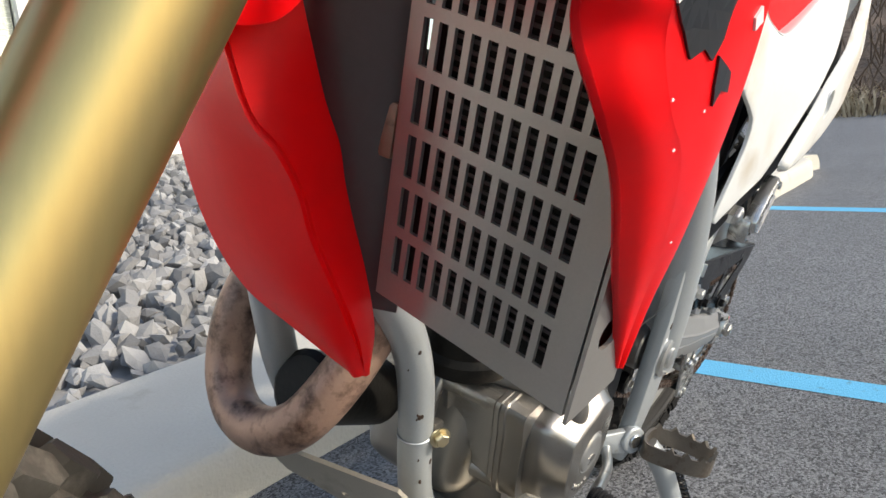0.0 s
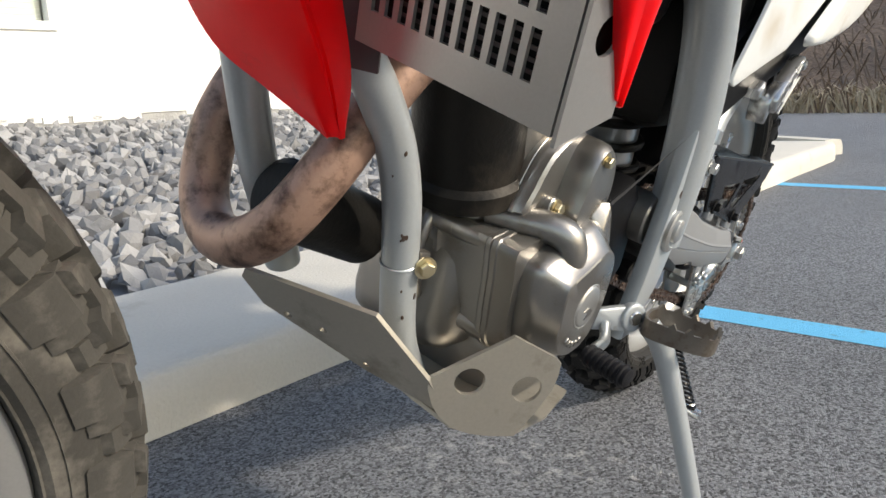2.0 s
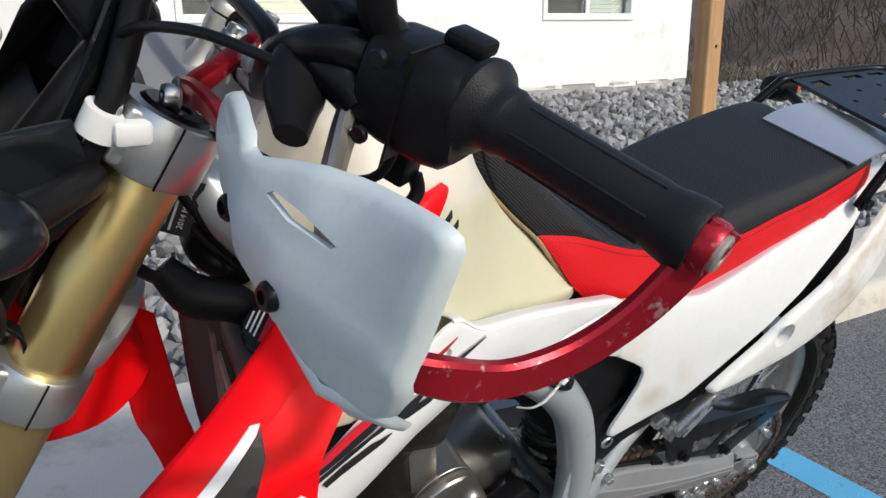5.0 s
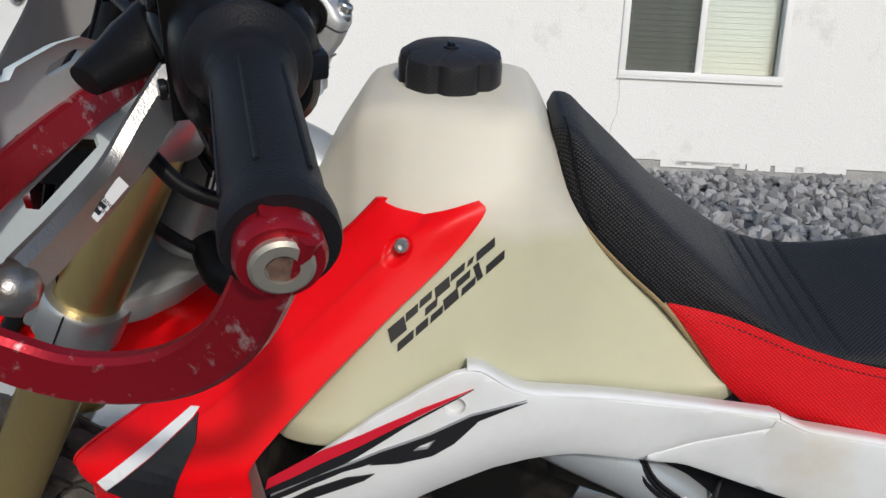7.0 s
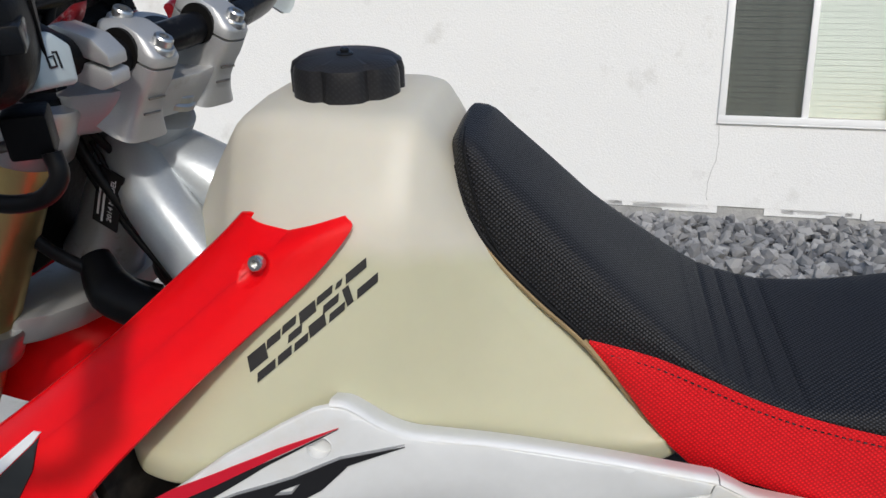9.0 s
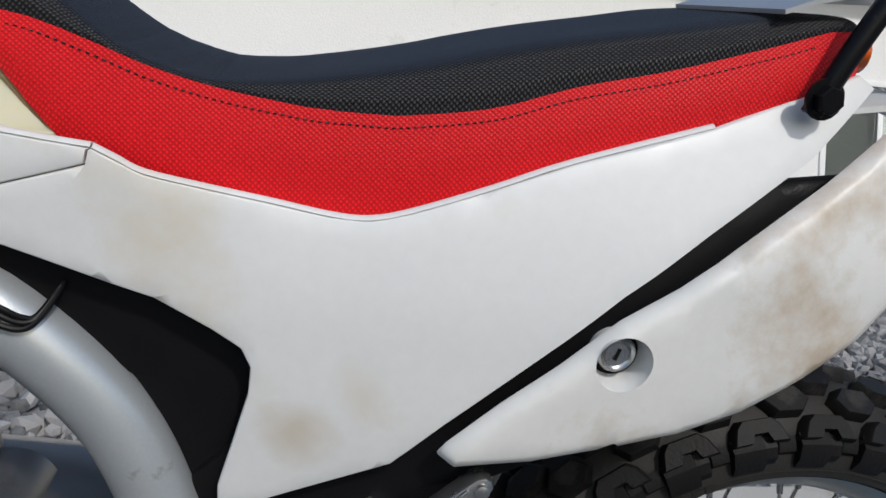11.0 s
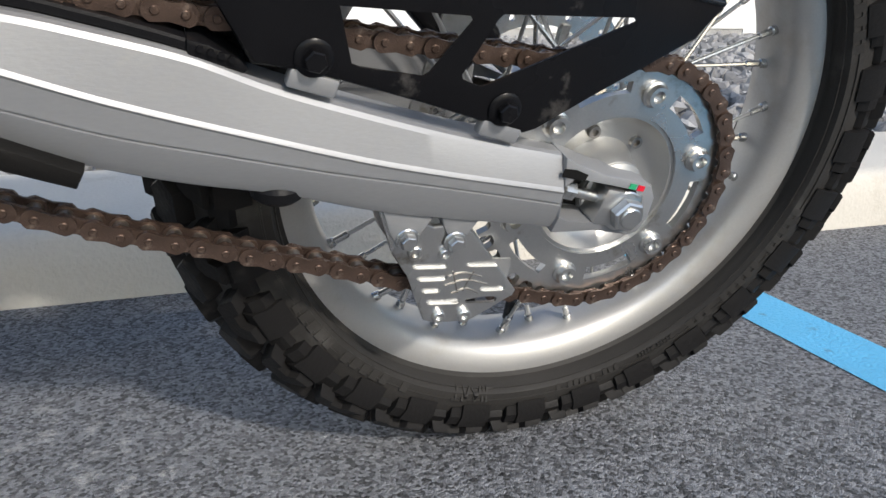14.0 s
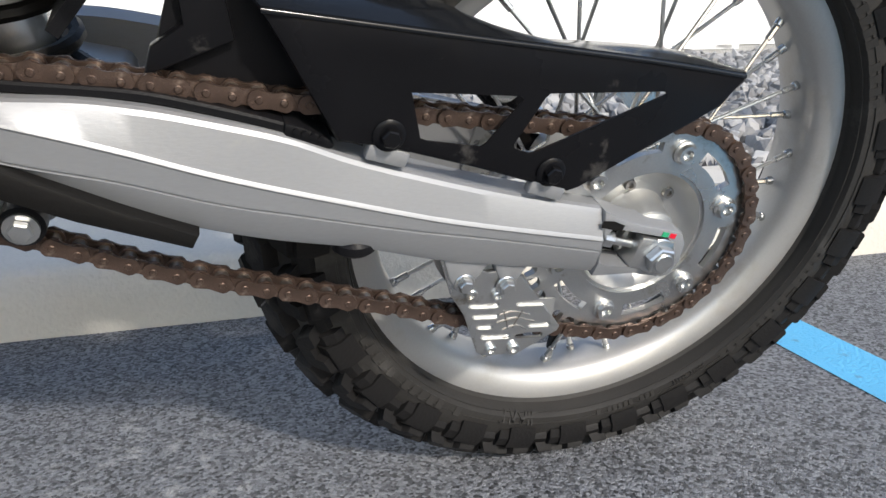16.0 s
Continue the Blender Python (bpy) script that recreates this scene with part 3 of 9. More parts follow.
def word(bm, text, size, place, depth=0.0006):
    vs, fs = lettering(text, size, depth)
    b = [bm.verts.new(place(v.x, v.y, v.z)) for v in vs]
    for f in fs:
        try:
            bm.faces.new([b[i] for i in f])
        except ValueError:
            pass


def thing_part(name, parent, label=""):
    """An empty holder for a part that has pieces of its own."""
    e = new(name)
    e.empty_display_size = 0.02
    e.parent = parent
    return tagged(e, label=label)


# ---- the setting ----
KA, KB = 0.580, -0.0355          # kerb's foot: y = KA + KB * x


def kerb_y(x):
    return KA + KB * x


def setting():
    bm = BM()
    xs = [-400, -60, -12, -4, 0, 4, 8, 14, 30, 90, 400]
    ys = [-400, -60, -12, -4, -1, 2, 6, 14, 40, 400]
    vs = [[bm.verts.new((x, y, 0)) for y in ys] for x in xs]
    for i in range(len(xs) - 1):
        for j in range(len(ys) - 1):
            bm.faces.new((vs[i][j], vs[i + 1][j], vs[i + 1][j + 1], vs[i][j + 1]))
    part("ground", bm, ASPHALT, label="dark grey worn asphalt of the parking lot", kind="structure", category="asphalt")
    # parking lines
    for k, (x0, x1) in enumerate(((1.905, 2.007), (4.31, 4.43))):
        bm = BM()
        rows = [0.0, -0.5, -1.5, -3.0, -5.0]
        y0 = kerb_y(x0) + 0.02
        a = [(x0 + 0.05 * d, y0 + d, x1 + 0.05 * d) for d in rows]
        va = [[bm.verts.new((p[0], p[1], z)) for z in (0.0012,)] + [bm.verts.new((p[2], p[1], 0.0012))] for p in a]
        for p, q in zip(va, va[1:]):
            bm.faces.new((p[0], p[1], q[1], q[0]))
        part("parking_line", bm, BLUE, label="light blue painted parking line on the asphalt", kind="structure", category="road marking")
    # kerb: worn front edge, broad flat top, ends in a nose
    bm = BM()
    prof = [(0.0, -0.02), (0.0, 0.055), (0.004, 0.098), (0.016, 0.114), (0.045, 0.12), (0.30, 0.122), (0.52, 0.12), (0.53, 0.06), (0.53, -0.05)]
    rings = []
    for x in list(np.arange(-8, 5.6, 0.07)) + [5.7, 5.9, 6.05, 6.15, 6.2]:
        end = max(0.0, (x - 5.65) / 0.55)
        w = 1 - 0.55 * end * end
        ring = []
        for i, (d, z) in enumerate(prof):
            jx = 0.006 * noise.noise((x * 3, d * 9, z * 20))
            jz = 0.003 * noise.noise((x * 5, d * 9, 7)) * (z > 0)
            ring.append((x + KB * 0.0, kerb_y(x) + 0.15 * end + d * w + jx, z * (1 - 0.55 * end * end) + jz))
        rings.append(ring)
    ring_faces(bm, rings)
    part("kerb", bm, CONCRETE, label="cream concrete kerb with a worn front edge", kind="structure", category="kerb", angle=50)
    # the kerb turns the corner round the bed
    bm = BM()
    rings = []
    for y in np.arange(0.45, 2.6, 0.1):
        low = 1 - 0.6 * max(0.0, (y - 1.4) / 1.2)
        rings.append([(bed_end(y) + d, y - 0.4 * d, z * low + 0.003 * noise.noise((y * 5, d * 9, 3)) * (z > 0)) for d, z in ((-0.12, -0.05), (-0.12, 0.11), (-0.02, 0.114), (0.05, 0.104), (0.075, 0.06), (0.08, -0.02))])
    ring_faces(bm, rings)
    part("kerb_return", bm, CONCRETE, label="worn concrete kerb round the end of the gravel bed", kind="structure", category="kerb", angle=50)
    # gravel bed rising to the house
    bm = BM()
    gx, gy = np.arange(-4, 10.1, 0.25), np.linspace(0, 1, 26)
    vs = []
    for x in gx:
        row = []
        for v in gy:
            y0 = kerb_y(x) + 0.5
            y = y0 + v * (6.15 - 0.031 * x - y0)
            x = min(x, bed_end(y))
            row.append(bm.verts.new((x, y, grade(x, y) - 0.02 + 0.02 * noise.noise((x * 3, y * 3, 0)))))
        vs.append(row)
    for i in range(len(vs) - 1):
        for j in range(len(gy) - 1):
            bm.faces.new((vs[i][j], vs[i + 1][j], vs[i + 1][j + 1], vs[i][j + 1]))
    part("gravel_bed", bm, GRAVEL, label="bed of dark gravel between kerb and house", kind="structure", category="gravel bed")
    stones()


def bed_end(y):
    """Where the gravel bed ends towards the road, by y."""
    return 6.05 + 0.70 * (y - 0.45)


def grade(x, y):
    v = max(0.0, min(1.0, (y - kerb_y(x) - 0.45) / 4.8))
    return 0.085 + 0.26 * v ** 0.9


def stones():
    rng = np.random.default_rng(5)
    t = (1 + 5 ** 0.5) / 2
    ico = np.array([(-1, t, 0), (1, t, 0), (-1, -t, 0), (1, -t, 0), (0, -1, t), (0, 1, t), (0, -1, -t), (0, 1, -t), (t, 0, -1), (t, 0, 1), (-t, 0, -1), (-t, 0, 1)], float) / 1.9
    tri = [(0, 11, 5), (0, 5, 1), (0, 1, 7), (0, 7, 10), (0, 10, 11), (1, 5, 9), (5, 11, 4), (11, 10, 2), (10, 7, 6), (7, 1, 8), (3, 9, 4), (3, 4, 2), (3, 2, 6), (3, 6, 8), (3, 8, 9), (4, 9, 5), (2, 4, 11), (6, 2, 10), (8, 6, 7), (9, 8, 1)]
    verts, faces = [], []
    cells = []
    for x in np.arange(-4.0, 10.2, 0.062):
        for y in np.arange(0.5, 6.3, 0.062):
            d = y - kerb_y(x) - 0.55
            if d < 0 or y > 5.96 - 0.031 * x or x > bed_end(y) - 0.05:
                continue
            far = 1.0 if d < 2.0 else (0.62 if d < 3.4 else 0.45)
            if rng.random() < far:
                cells.append((x, y, d))
    for x, y, d in cells:
        x += rng.normal() * 0.025
        y += rng.normal() * 0.025
        s = rng.uniform(0.022, 0.05) * (1.0 if d < 2.0 else 1.2)
        if d < 0.35:
            s *= 0.85
        A = rng.normal(size=(3, 3))
        q, _ = np.linalg.qr(A)
        p = ico * rng.uniform(0.55, 1.25, (12, 1)) * np.array([1.25, 0.95, 0.7])
        p = p @ q.T * s
        p += (x, y, grade(x, y) + s * rng.uniform(-0.1, 0.75))
        k = len(verts)
        verts += p.tolist()
        faces += [(a + k, b + k, c + k) for a, b, c in tri]
    me = bpy.data.meshes.new("gravel")
    me.from_pydata(verts, [], faces)
    me.materials.append(GRAVEL)
    tagged(new("gravel", me), "angular crushed grey stones lying loose before the house", "gravel", kind="stuff")


WA = radians(1.776)                # the house's turn


def wall_at(x, out=0.0):
    """A point on the house wall's face, by x; out: towards the kerb."""
    return Vector((x - math.sin(WA) * out, (6.079 - math.sin(WA) * x) / math.cos(WA) - math.cos(WA) * out, 0))


def wbox(bm, x0, x1, z0, z1, d0, d1, bevel=0.0):
    """A block on the wall from x0 to x1, its faces d0 to d1 before the wall's face."""
    a, b = wall_at(x0), wall_at(x1)
    c = (a + b) / 2 - V(math.sin(WA), math.cos(WA), 0) * ((d0 + d1) / 2) + V(0, 0, (z0 + z1) / 2)
    box(bm, c, ((b - a).length, abs(d1 - d0), z1 - z0), Matrix.Rotation(-WA, 3, "Z"), bevel)


WINDOWS = ((1.995, 3.45, 1.185, 2.645), (5.97, 7.35, 1.20, 2.62))


def house():
    h = thing("house", "white stuccoed single-storey house beside the gravel", "house")
    x0, x1 = -9.0, 8.35
    cuts = [x0] + [v for w in WINDOWS for v in w[:2]] + [x1]
    for i in range(0, len(cuts), 2):
        bm = BM()
        wbox(bm, cuts[i], cuts[i + 1], 0.46, 3.55, -0.22, 0)
        part("wall", bm, STUCCO, h, smooth=False)
    for a, b, c, d in WINDOWS:
        for z0, z1 in ((0.46, c), (d, 3.55)):
            bm = BM()
            wbox(bm, a, b, z0, z1, -0.22, 0)
            part("wall", bm, STUCCO, h, smooth=False)
    bm = BM()
    wbox(bm, x0, x1, -0.2, 0.46, -0.20, -0.015)
    part("footing", bm, BLOCK, h, "rough grey block footing", smooth=False)
    for k in range(60):
        x = x0 + (x1 - x0) * random.random()
        bm = BM()
        wbox(bm, x, x + random.uniform(0.1, 0.5), 0.455 - random.uniform(0.01, 0.06), 0.463, -0.02, -0.002)
        part("stucco_edge", bm, STUCCO, h, "ragged lower edge of the stucco", smooth=False)
    # side wall at the corner, back and roof
    p = wall_at(x1)
    back = V(math.sin(WA), math.cos(WA), 0)
    side = V(math.cos(WA), -math.sin(WA), 0)
    for q in (p - side * 0.11, wall_at(x0) + side * 0.11):
        bm = BM()
        box(bm, q + back * 4.1 + V(0, 0, 1.6), (0.22, 7.7, 3.6), Matrix.Rotation(-WA, 3, "Z"))
        part("side_wall", bm, STUCCO, h, smooth=False)
    bm = BM()
    wbox(bm, x0, x1, 0.0, 3.55, -8.2, -7.98)
    part("back_wall", bm, STUCCO, h, smooth=False)
    bm = BM()
    wbox(bm, x0 - 0.4, x1 + 0.4, 3.55, 3.60, -8.5, 0.42)
    wbox(bm, x0 - 0.4, x1 + 0.4, 3.52, 3.72, 0.42, 0.45)
    part("eave", bm, EAVE, h, "grey painted eave boards", smooth=False)
    bm = BM()
    r0, r1 = wall_at(x0 - 0.4, 0.5), wall_at(x1 + 0.4, 0.5)
    ridge = back * 4.6 + V(0, 0, 5.0)
    vs = [bm.verts.new(v) for v in (r0 + V(0, 0, 3.7), r1 + V(0, 0, 3.7), r1 + ridge, r0 + ridge, r1 + back * 9.2 + V(0, 0, 3.7), r0 + back * 9.2 + V(0, 0, 3.7))]
    for f in ((0, 1, 2, 3), (3, 2, 4, 5), (0, 3, 5), (1, 4, 2)):
        bm.faces.new([vs[i] for i in f])
    part("roof", bm, ROOF, h, smooth=False)
    for a, b, c, d in WINDOWS:
        w = thing_part("window", h, "white vinyl sliding window with closed blinds")
        for x_0, x_1, z_0, z_1 in ((a, b, c, c + 0.06), (a, b, d - 0.06, d), (a, a + 0.06, c + 0.06, d - 0.06), (b - 0.06, b, c + 0.06, d - 0.06)):
            bm = BM()
            wbox(bm, x_0, x_1, z_0, z_1, -0.08, 0.022, 0.004)
            part("window_frame", bm, VINYL, w, angle=30)
        bm = BM()
        wbox(bm, a - 0.004, b + 0.004, c - 0.014, c - 0.001, -0.02, 0.026, 0.004)
        part("window_sill", bm, VINYL, w, angle=30)
        mid = (a + b) / 2 - 0.02
        bm = BM()
        wbox(bm, mid - 0.028, mid + 0.028, c + 0.05, d - 0.05, -0.06, -0.012, 0.004)
        part("mullion", bm, VINYL, w)
        for x_0, x_1, dd in ((a + 0.055, mid - 0.02, -0.035), (mid + 0.02, b - 0.055, -0.05)):
            bm = BM()
            wbox(bm, x_0, x_1, c + 0.055, d - 0.055, dd - 0.006, dd)
            g = part("pane", bm, GLASS, w, smooth=False)
            g.visible_shadow = False
        bm = BM()
        wbox(bm, a + 0.06, mid - 0.028, c + 0.06, d - 0.06, -0.026, -0.024)
        part("insect_screen", bm, SCREEN_MESH, w, "grey insect screen over the sash", smooth=False)
        bm = BM()
        z = c + 0.07
        while z < d - 0.06:
            wbox(bm, a + 0.06, b - 0.06, z, z + 0.045, -0.115, -0.112)
            z += 0.049
        part("blind", bm, BLIND, w, "closed grey-green slat blind", smooth=False)
        # black sheet in place of a room: the lack of light is its colour
        bm = BM()
        wbox(bm, a, b, c, d, -0.4, -0.39)
        part("room_dark", bm, DEEP, w, "black sheet standing in for the unlit room behind", smooth=False)
    # hairline crack down from the first window's corner
    bm = BM()
    pts = []
    z = WINDOWS[0][2] - 0.03
    x = WINDOWS[0][0] + 0.02
    while z > 0.5:
        pts.append(wall_at(x, 0.001) + V(0, 0, z))
        z -= 0.05
        x += random.uniform(-0.022, 0.018)
    tube(bm, pts, 0.0022, 5, 1)
    part("crack", bm, BLOCK, h, "hairline crack in the stucco")
    return h


def post():
    t = thing("timber_post", "weathered square timber post standing in the gravel", "post", Matrix.Translation((3.24, 1.42, 0)) @ pose(0, 0, 0, 0, 0, -4))
    bm = BM()
    n = 26
    rings = []
    for i in range(n):
        z = 0.0 + 3.2 * i / (n - 1)
        k = 0.002 * noise.noise((z * 4, 1, 0))
        s = 0.044 + k
        c = 0.006
        rings.append([(-s + c, -s, z), (s - c, -s, z), (s, -s + c, z), (s, s - c, z), (s - c, s, z), (-s + c, s, z), (-s, s - c, z), (-s, -s + c, z)])
    ring_faces(bm, rings)
    part("shaft", bm, TIMBER, t)
    for z in (0.62, 0.98, 1.42):
        bm = BM()
        lathe(bm, (0.012 * math.sin(z * 9), -0.0442, z), (0, -1, 0), [(0, 0.008), (0.0015, 0.007), (0.002, 0.0)], 12)
        part("knot", bm, DEEP, t, "dark knot in the timber")


def bank():
    """Dry grassy verge and a dark rocky bank past the lot."""
    rng = np.random.default_rng(11)
    bm = BM()
    us, vsn = np.linspace(-26, 16, 64), np.linspace(0, 1, 18)
    rows = []
    for u in us:
        row = []
        for v in vsn:
            d = 12.3 + 7 * v
            z = 0.0 + 2.7 * max(0, v - 0.2) ** 0.8 + 0.35 * noise.noise((u * 0.5, v * 4, 2)) * min(1, v * 3)
            row.append(bm.verts.new((d + 0.06 * u, u, z - 0.03 * (v < 0.02))))
        rows.append(row)
    for i in range(len(us) - 1):
        for j in range(len(vsn) - 1):
            bm.faces.new((rows[i][j], rows[i + 1][j], rows[i + 1][j + 1], rows[i][j + 1]))
    part("bank", bm, ROCK, label="dark rocky bank behind the parking lot", kind="structure", category="bank")
    for nm, mt, cnt, lab, cat, ln, zmax in (("dry_grass", DRY_GRASS, 5200, "tufts of dry straw-coloured grass along the bank", "grass", (0.2, 0.6), 0.16), ("bare_brush", TWIGS, 4200, "tangled bare brown brush on the bank", "brush", (0.3, 0.9), 1.0)):
        verts, faces = [], []
        for _ in range(cnt):
            v = rng.uniform(0.0, zmax)
            u = rng.uniform(-18, 12)
            x = 12.3 + 7 * v + 0.06 * u
            z = 2.7 * max(0, v - 0.2) ** 0.8
            L = rng.uniform(*ln)
            a = rng.uniform(0, 6.28)
            lean = rng.uniform(0.3, 1.5)
            w = 0.012
            k = len(verts)
            dx, dy = math.cos(a) * lean * L, math.sin(a) * lean * L
            verts += [(x, u - w, z - .05), (x, u + w, z - .05), (x + dx * .4, u + dy * .4 + w, z + L * .6), (x + dx * .4, u + dy * .4 - w, z + L * .6), (x + dx, u + dy, z + L * (1 - .3 * lean))]
            faces += [(k, k + 1, k + 2, k + 3), (k + 3, k + 2, k + 4)]
        me = bpy.data.meshes.new(nm)
        me.from_pydata(verts, [], faces)
        me.materials.append(mt)
        tagged(new(nm, me), lab, cat, kind="stuff")


setting()
house()
post()
bank()
from mathutils.bvhtree import BVHTree

# ---- the motorcycle, built upright: x to the rear, z up, its left side at negative y ----
BIKE = thing("motorcycle", "red and white enduro motorcycle leaning on its side stand", "motorcycle", pose(0, 0, 0, LEAN, 0, 0))
AXX, AXZ = 1.4475, 0.316


def ramp(v, a, b):
    return min(1.0, max(0.0, (v - a) / (b - a)))


def interp(xs, ys):
    return lambda v: float(np.interp(v, xs, ys))


def mirror(bm):
    bmesh.ops.scale(bm, vec=(1, -1, 1), verts=bm.verts)
    return bm


# ---- bodywork ----
def cubic(xs, ys):
    """A smooth line through heights, with no overshoot."""
    d = np.diff(ys) / np.diff(xs)
    m = np.concatenate(([d[0]], np.where(d[:-1] * d[1:] > 0, 2 * d[:-1] * d[1:] / np.where(d[:-1] + d[1:] == 0, 1, d[:-1] + d[1:]), 0), [d[-1]]))

    def f(v):
        i = int(np.clip(np.searchsorted(xs, v) - 1, 0, len(d) - 1))
        h = xs[i + 1] - xs[i]
        t = min(1.0, max(0.0, (v - xs[i]) / h))
        return float((2 * t ** 3 - 3 * t * t + 1) * ys[i] + (t ** 3 - 2 * t * t + t) * h * m[i] + (3 * t * t - 2 * t ** 3) * ys[i + 1] + (t ** 3 - t * t) * h * m[i + 1])
    return f


def tank():
    st = np.array([  # x, top, half top, half ledge, ledge, half side, bottom
        (0.481, 0.938, 0.028, 0.070, 0.905, 0.150, 0.868), (0.486, 0.960, 0.038, 0.078, 0.912, 0.166, 0.856), (0.500, 0.996, 0.046, 0.085, 0.930, 0.178, 0.850), (0.525, 1.039, 0.053, 0.094, 0.962, 0.183, 0.850),
        (0.543, 1.062, 0.057, 0.103, 0.985, 0.182, 0.850), (0.575, 1.0685, 0.061, 0.110, 1.005, 0.176, 0.848), (0.610, 1.069, 0.062, 0.109, 1.011, 0.166, 0.840), (0.645, 1.069, 0.062, 0.104, 1.012, 0.152, 0.836),
        (0.664, 1.066, 0.060, 0.098, 1.013, 0.144, 0.833), (0.676, 1.052, 0.056, 0.092, 1.008, 0.139, 0.832), (0.700, 1.010, 0.047, 0.082, 0.988, 0.129, 0.830),
        (0.730, 0.978, 0.045, 0.076, 0.956, 0.118, 0.828), (0.780, 0.930, 0.050, 0.079, 0.908, 0.106, 0.828), (0.835, 0.876, 0.052, 0.080, 0.866, 0.092, 0.830), (0.858, 0.858, 0.046, 0.074, 0.853, 0.082, 0.837)])
    f = [cubic(st[:, 0], st[:, k]) for k in range(1, 7)]
    rings = []
    xs = np.concatenate((np.linspace(0.481, 0.50, 6, endpoint=False), np.linspace(0.50, 0.70, 44, endpoint=False), np.linspace(0.70, 0.858, 28)))
    for x in xs:
        zt, wt, wl, zl, w, zb = [g(x) for g in f]
        key = [(0, zt + 0.0015), (wt, zt - 0.001), (wl, zl), (wl + 0.60 * (w - wl), 0.5 * zl + 0.5 * zb + 0.006), (w, zb + 0.022), (w - 0.001, zb), (0, zb - 0.003)]
        left = [key[0]]
        for (pa, pb, pc), r in zip(zip(key, key[1:], key[2:]), (0.014, 0.016, 0.03, 0.008, 0.006)):
            pa, pb, pc = np.array(pa), np.array(pb), np.array(pc)
            la, lc = np.hypot(*(pa - pb)), np.hypot(*(pc - pb))
            q0, q1 = pb + (pa - pb) * min(r / la, 0.45), pb + (pc - pb) * min(r / lc, 0.45)
            left += [tuple((1 - t) ** 2 * q0 + 2 * t * (1 - t) * pb + t * t * q1) for t in (0, 0.2, 0.4, 0.6, 0.8, 1)]
        left.append(key[-1])
        left = [V(x, -y, z) for y, z in left]
        rings.append(left + [V(p.x, -p.y, p.z) for p in reversed(left[1:-1])])
    bm = BM()
    ring_faces(bm, rings)
    t = part("fuel_tank", bm, TANK, BIKE, "translucent cream plastic fuel tank", angle=60)
    # cap with lobed rim
    bm = BM()
    rings = []
    for h, r, lob in ((0.0, 0.035, 0.0), (0.002, 0.0405, 0.6), (0.020, 0.0405, 0.9), (0.026, 0.0388, 0.5), (0.0295, 0.033, 0.0), (0.031, 0.012, 0)):
        rings.append([V(0.6035, 0, 1.064) + V((r - 0.006 * lob * max(0, math.cos(7 * a)) ** 3) * math.cos(a), (r - 0.006 * lob * max(0, math.cos(7 * a)) ** 3) * math.sin(a), h) for a in np.linspace(0, 2 * math.pi, 84, endpoint=False)])
    ring_faces(bm, rings)
    cap = part("tank_cap", bm, CARBON, t, "black screw cap with a carbon-weave print")
    bm = BM()
    cyl(bm, (0.6035, -0.004, 1.0930), (0.6035, -0.004, 1.0968), 0.006, seg=14, bevel=0.001)
    cyl(bm, (0.6035, -0.004, 1.0960), (0.6035, -0.004, 1.0995), 0.0032, seg=10, bevel=0.001)
    part("vent_knob", bm, BLACK_GLOSS, cap)
    # maker's mark: plain slanted shapes where the lettering stands
    tree = BVHTree.FromPolygons([v.co for v in t.data.vertices], [tuple(f.vertices) for f in t.data.polygons])

    def on(x, z, lift):
        hit = tree.ray_cast(V(x, -0.6, z), V(0, 1, 0))
        return hit[0] + hit[1] * (lift if hit[1].y < 0 else -lift)
    SETTLE.append(SETTLE[0])
    a, d = V(0.5775, 0, 0.9195), V(0.0745, 0, 0.060)
    e, up = d.normalized(), V(-d.z, 0, d.x).normalized()
    L, hgt = d.length, 0.0175
    strokes = []
    for u0, u1, rows in ((0.0, 0.145, ((0, 0.30), (0.42, 0.98))), (0.165, 0.275, ((0, 0.30), (0.68, 0.98))), (0.295, 0.405, ((0, 0.26), (0.37, 0.63), (0.74, 1.0))), (0.425, 0.555, ((0, 0.42), (0.60, 1.0))), (0.575, 0.70, ((0, 0.26), (0.37, 0.63), (0.74, 1.0))), (0.725, 0.775, ((0, 0.66), (0.76, 0.95))), (0.80, 0.965, ((0, 0.30), (0.66, 0.98)))):
        strokes += [(u0, u1, lo, hi) for lo, hi in rows]
    for u0, u1, lo, hi in strokes:
        q = lambda u, v: a + e * (L * (u0 + (u1 - u0) * u) + 0.22 * hgt * v) + up * (hgt * (lo + (hi - lo) * v))
        bm = BM()
        grid = [[q(i / 4, 0.06 + 0.88 * j / 4) for i in range(5)] for j in range(5)]
        vs = [[[bm.verts.new(on(g.x, g.z, lf)) for g in row] for row in grid] for lf in (0.0009, -0.0010)]
        for i in range(4):
            for j in range(4):
                bm.faces.new((vs[0][j][i], vs[0][j][i + 1], vs[0][j + 1][i + 1], vs[0][j + 1][i]))
                bm.faces.new((vs[1][j][i], vs[1][j + 1][i], vs[1][j + 1][i + 1], vs[1][j][i + 1]))
        rim_ = [(0, i) for i in range(4)] + [(j, 4) for j in range(4)] + [(4, 4 - i) for i in range(4)] + [(4 - j, 0) for j in range(4)]
        for (j0, i0), (j1, i1) in zip(rim_, rim_[1:] + rim_[:1]):
            bm.faces.new((vs[0][j0][i0], vs[1][j0][i0], vs[1][j1][i1], vs[0][j1][i1]))
        part("mark_shape", bm, DECAL_BLACK, t, smooth=False)
    SETTLE.pop()
    return t


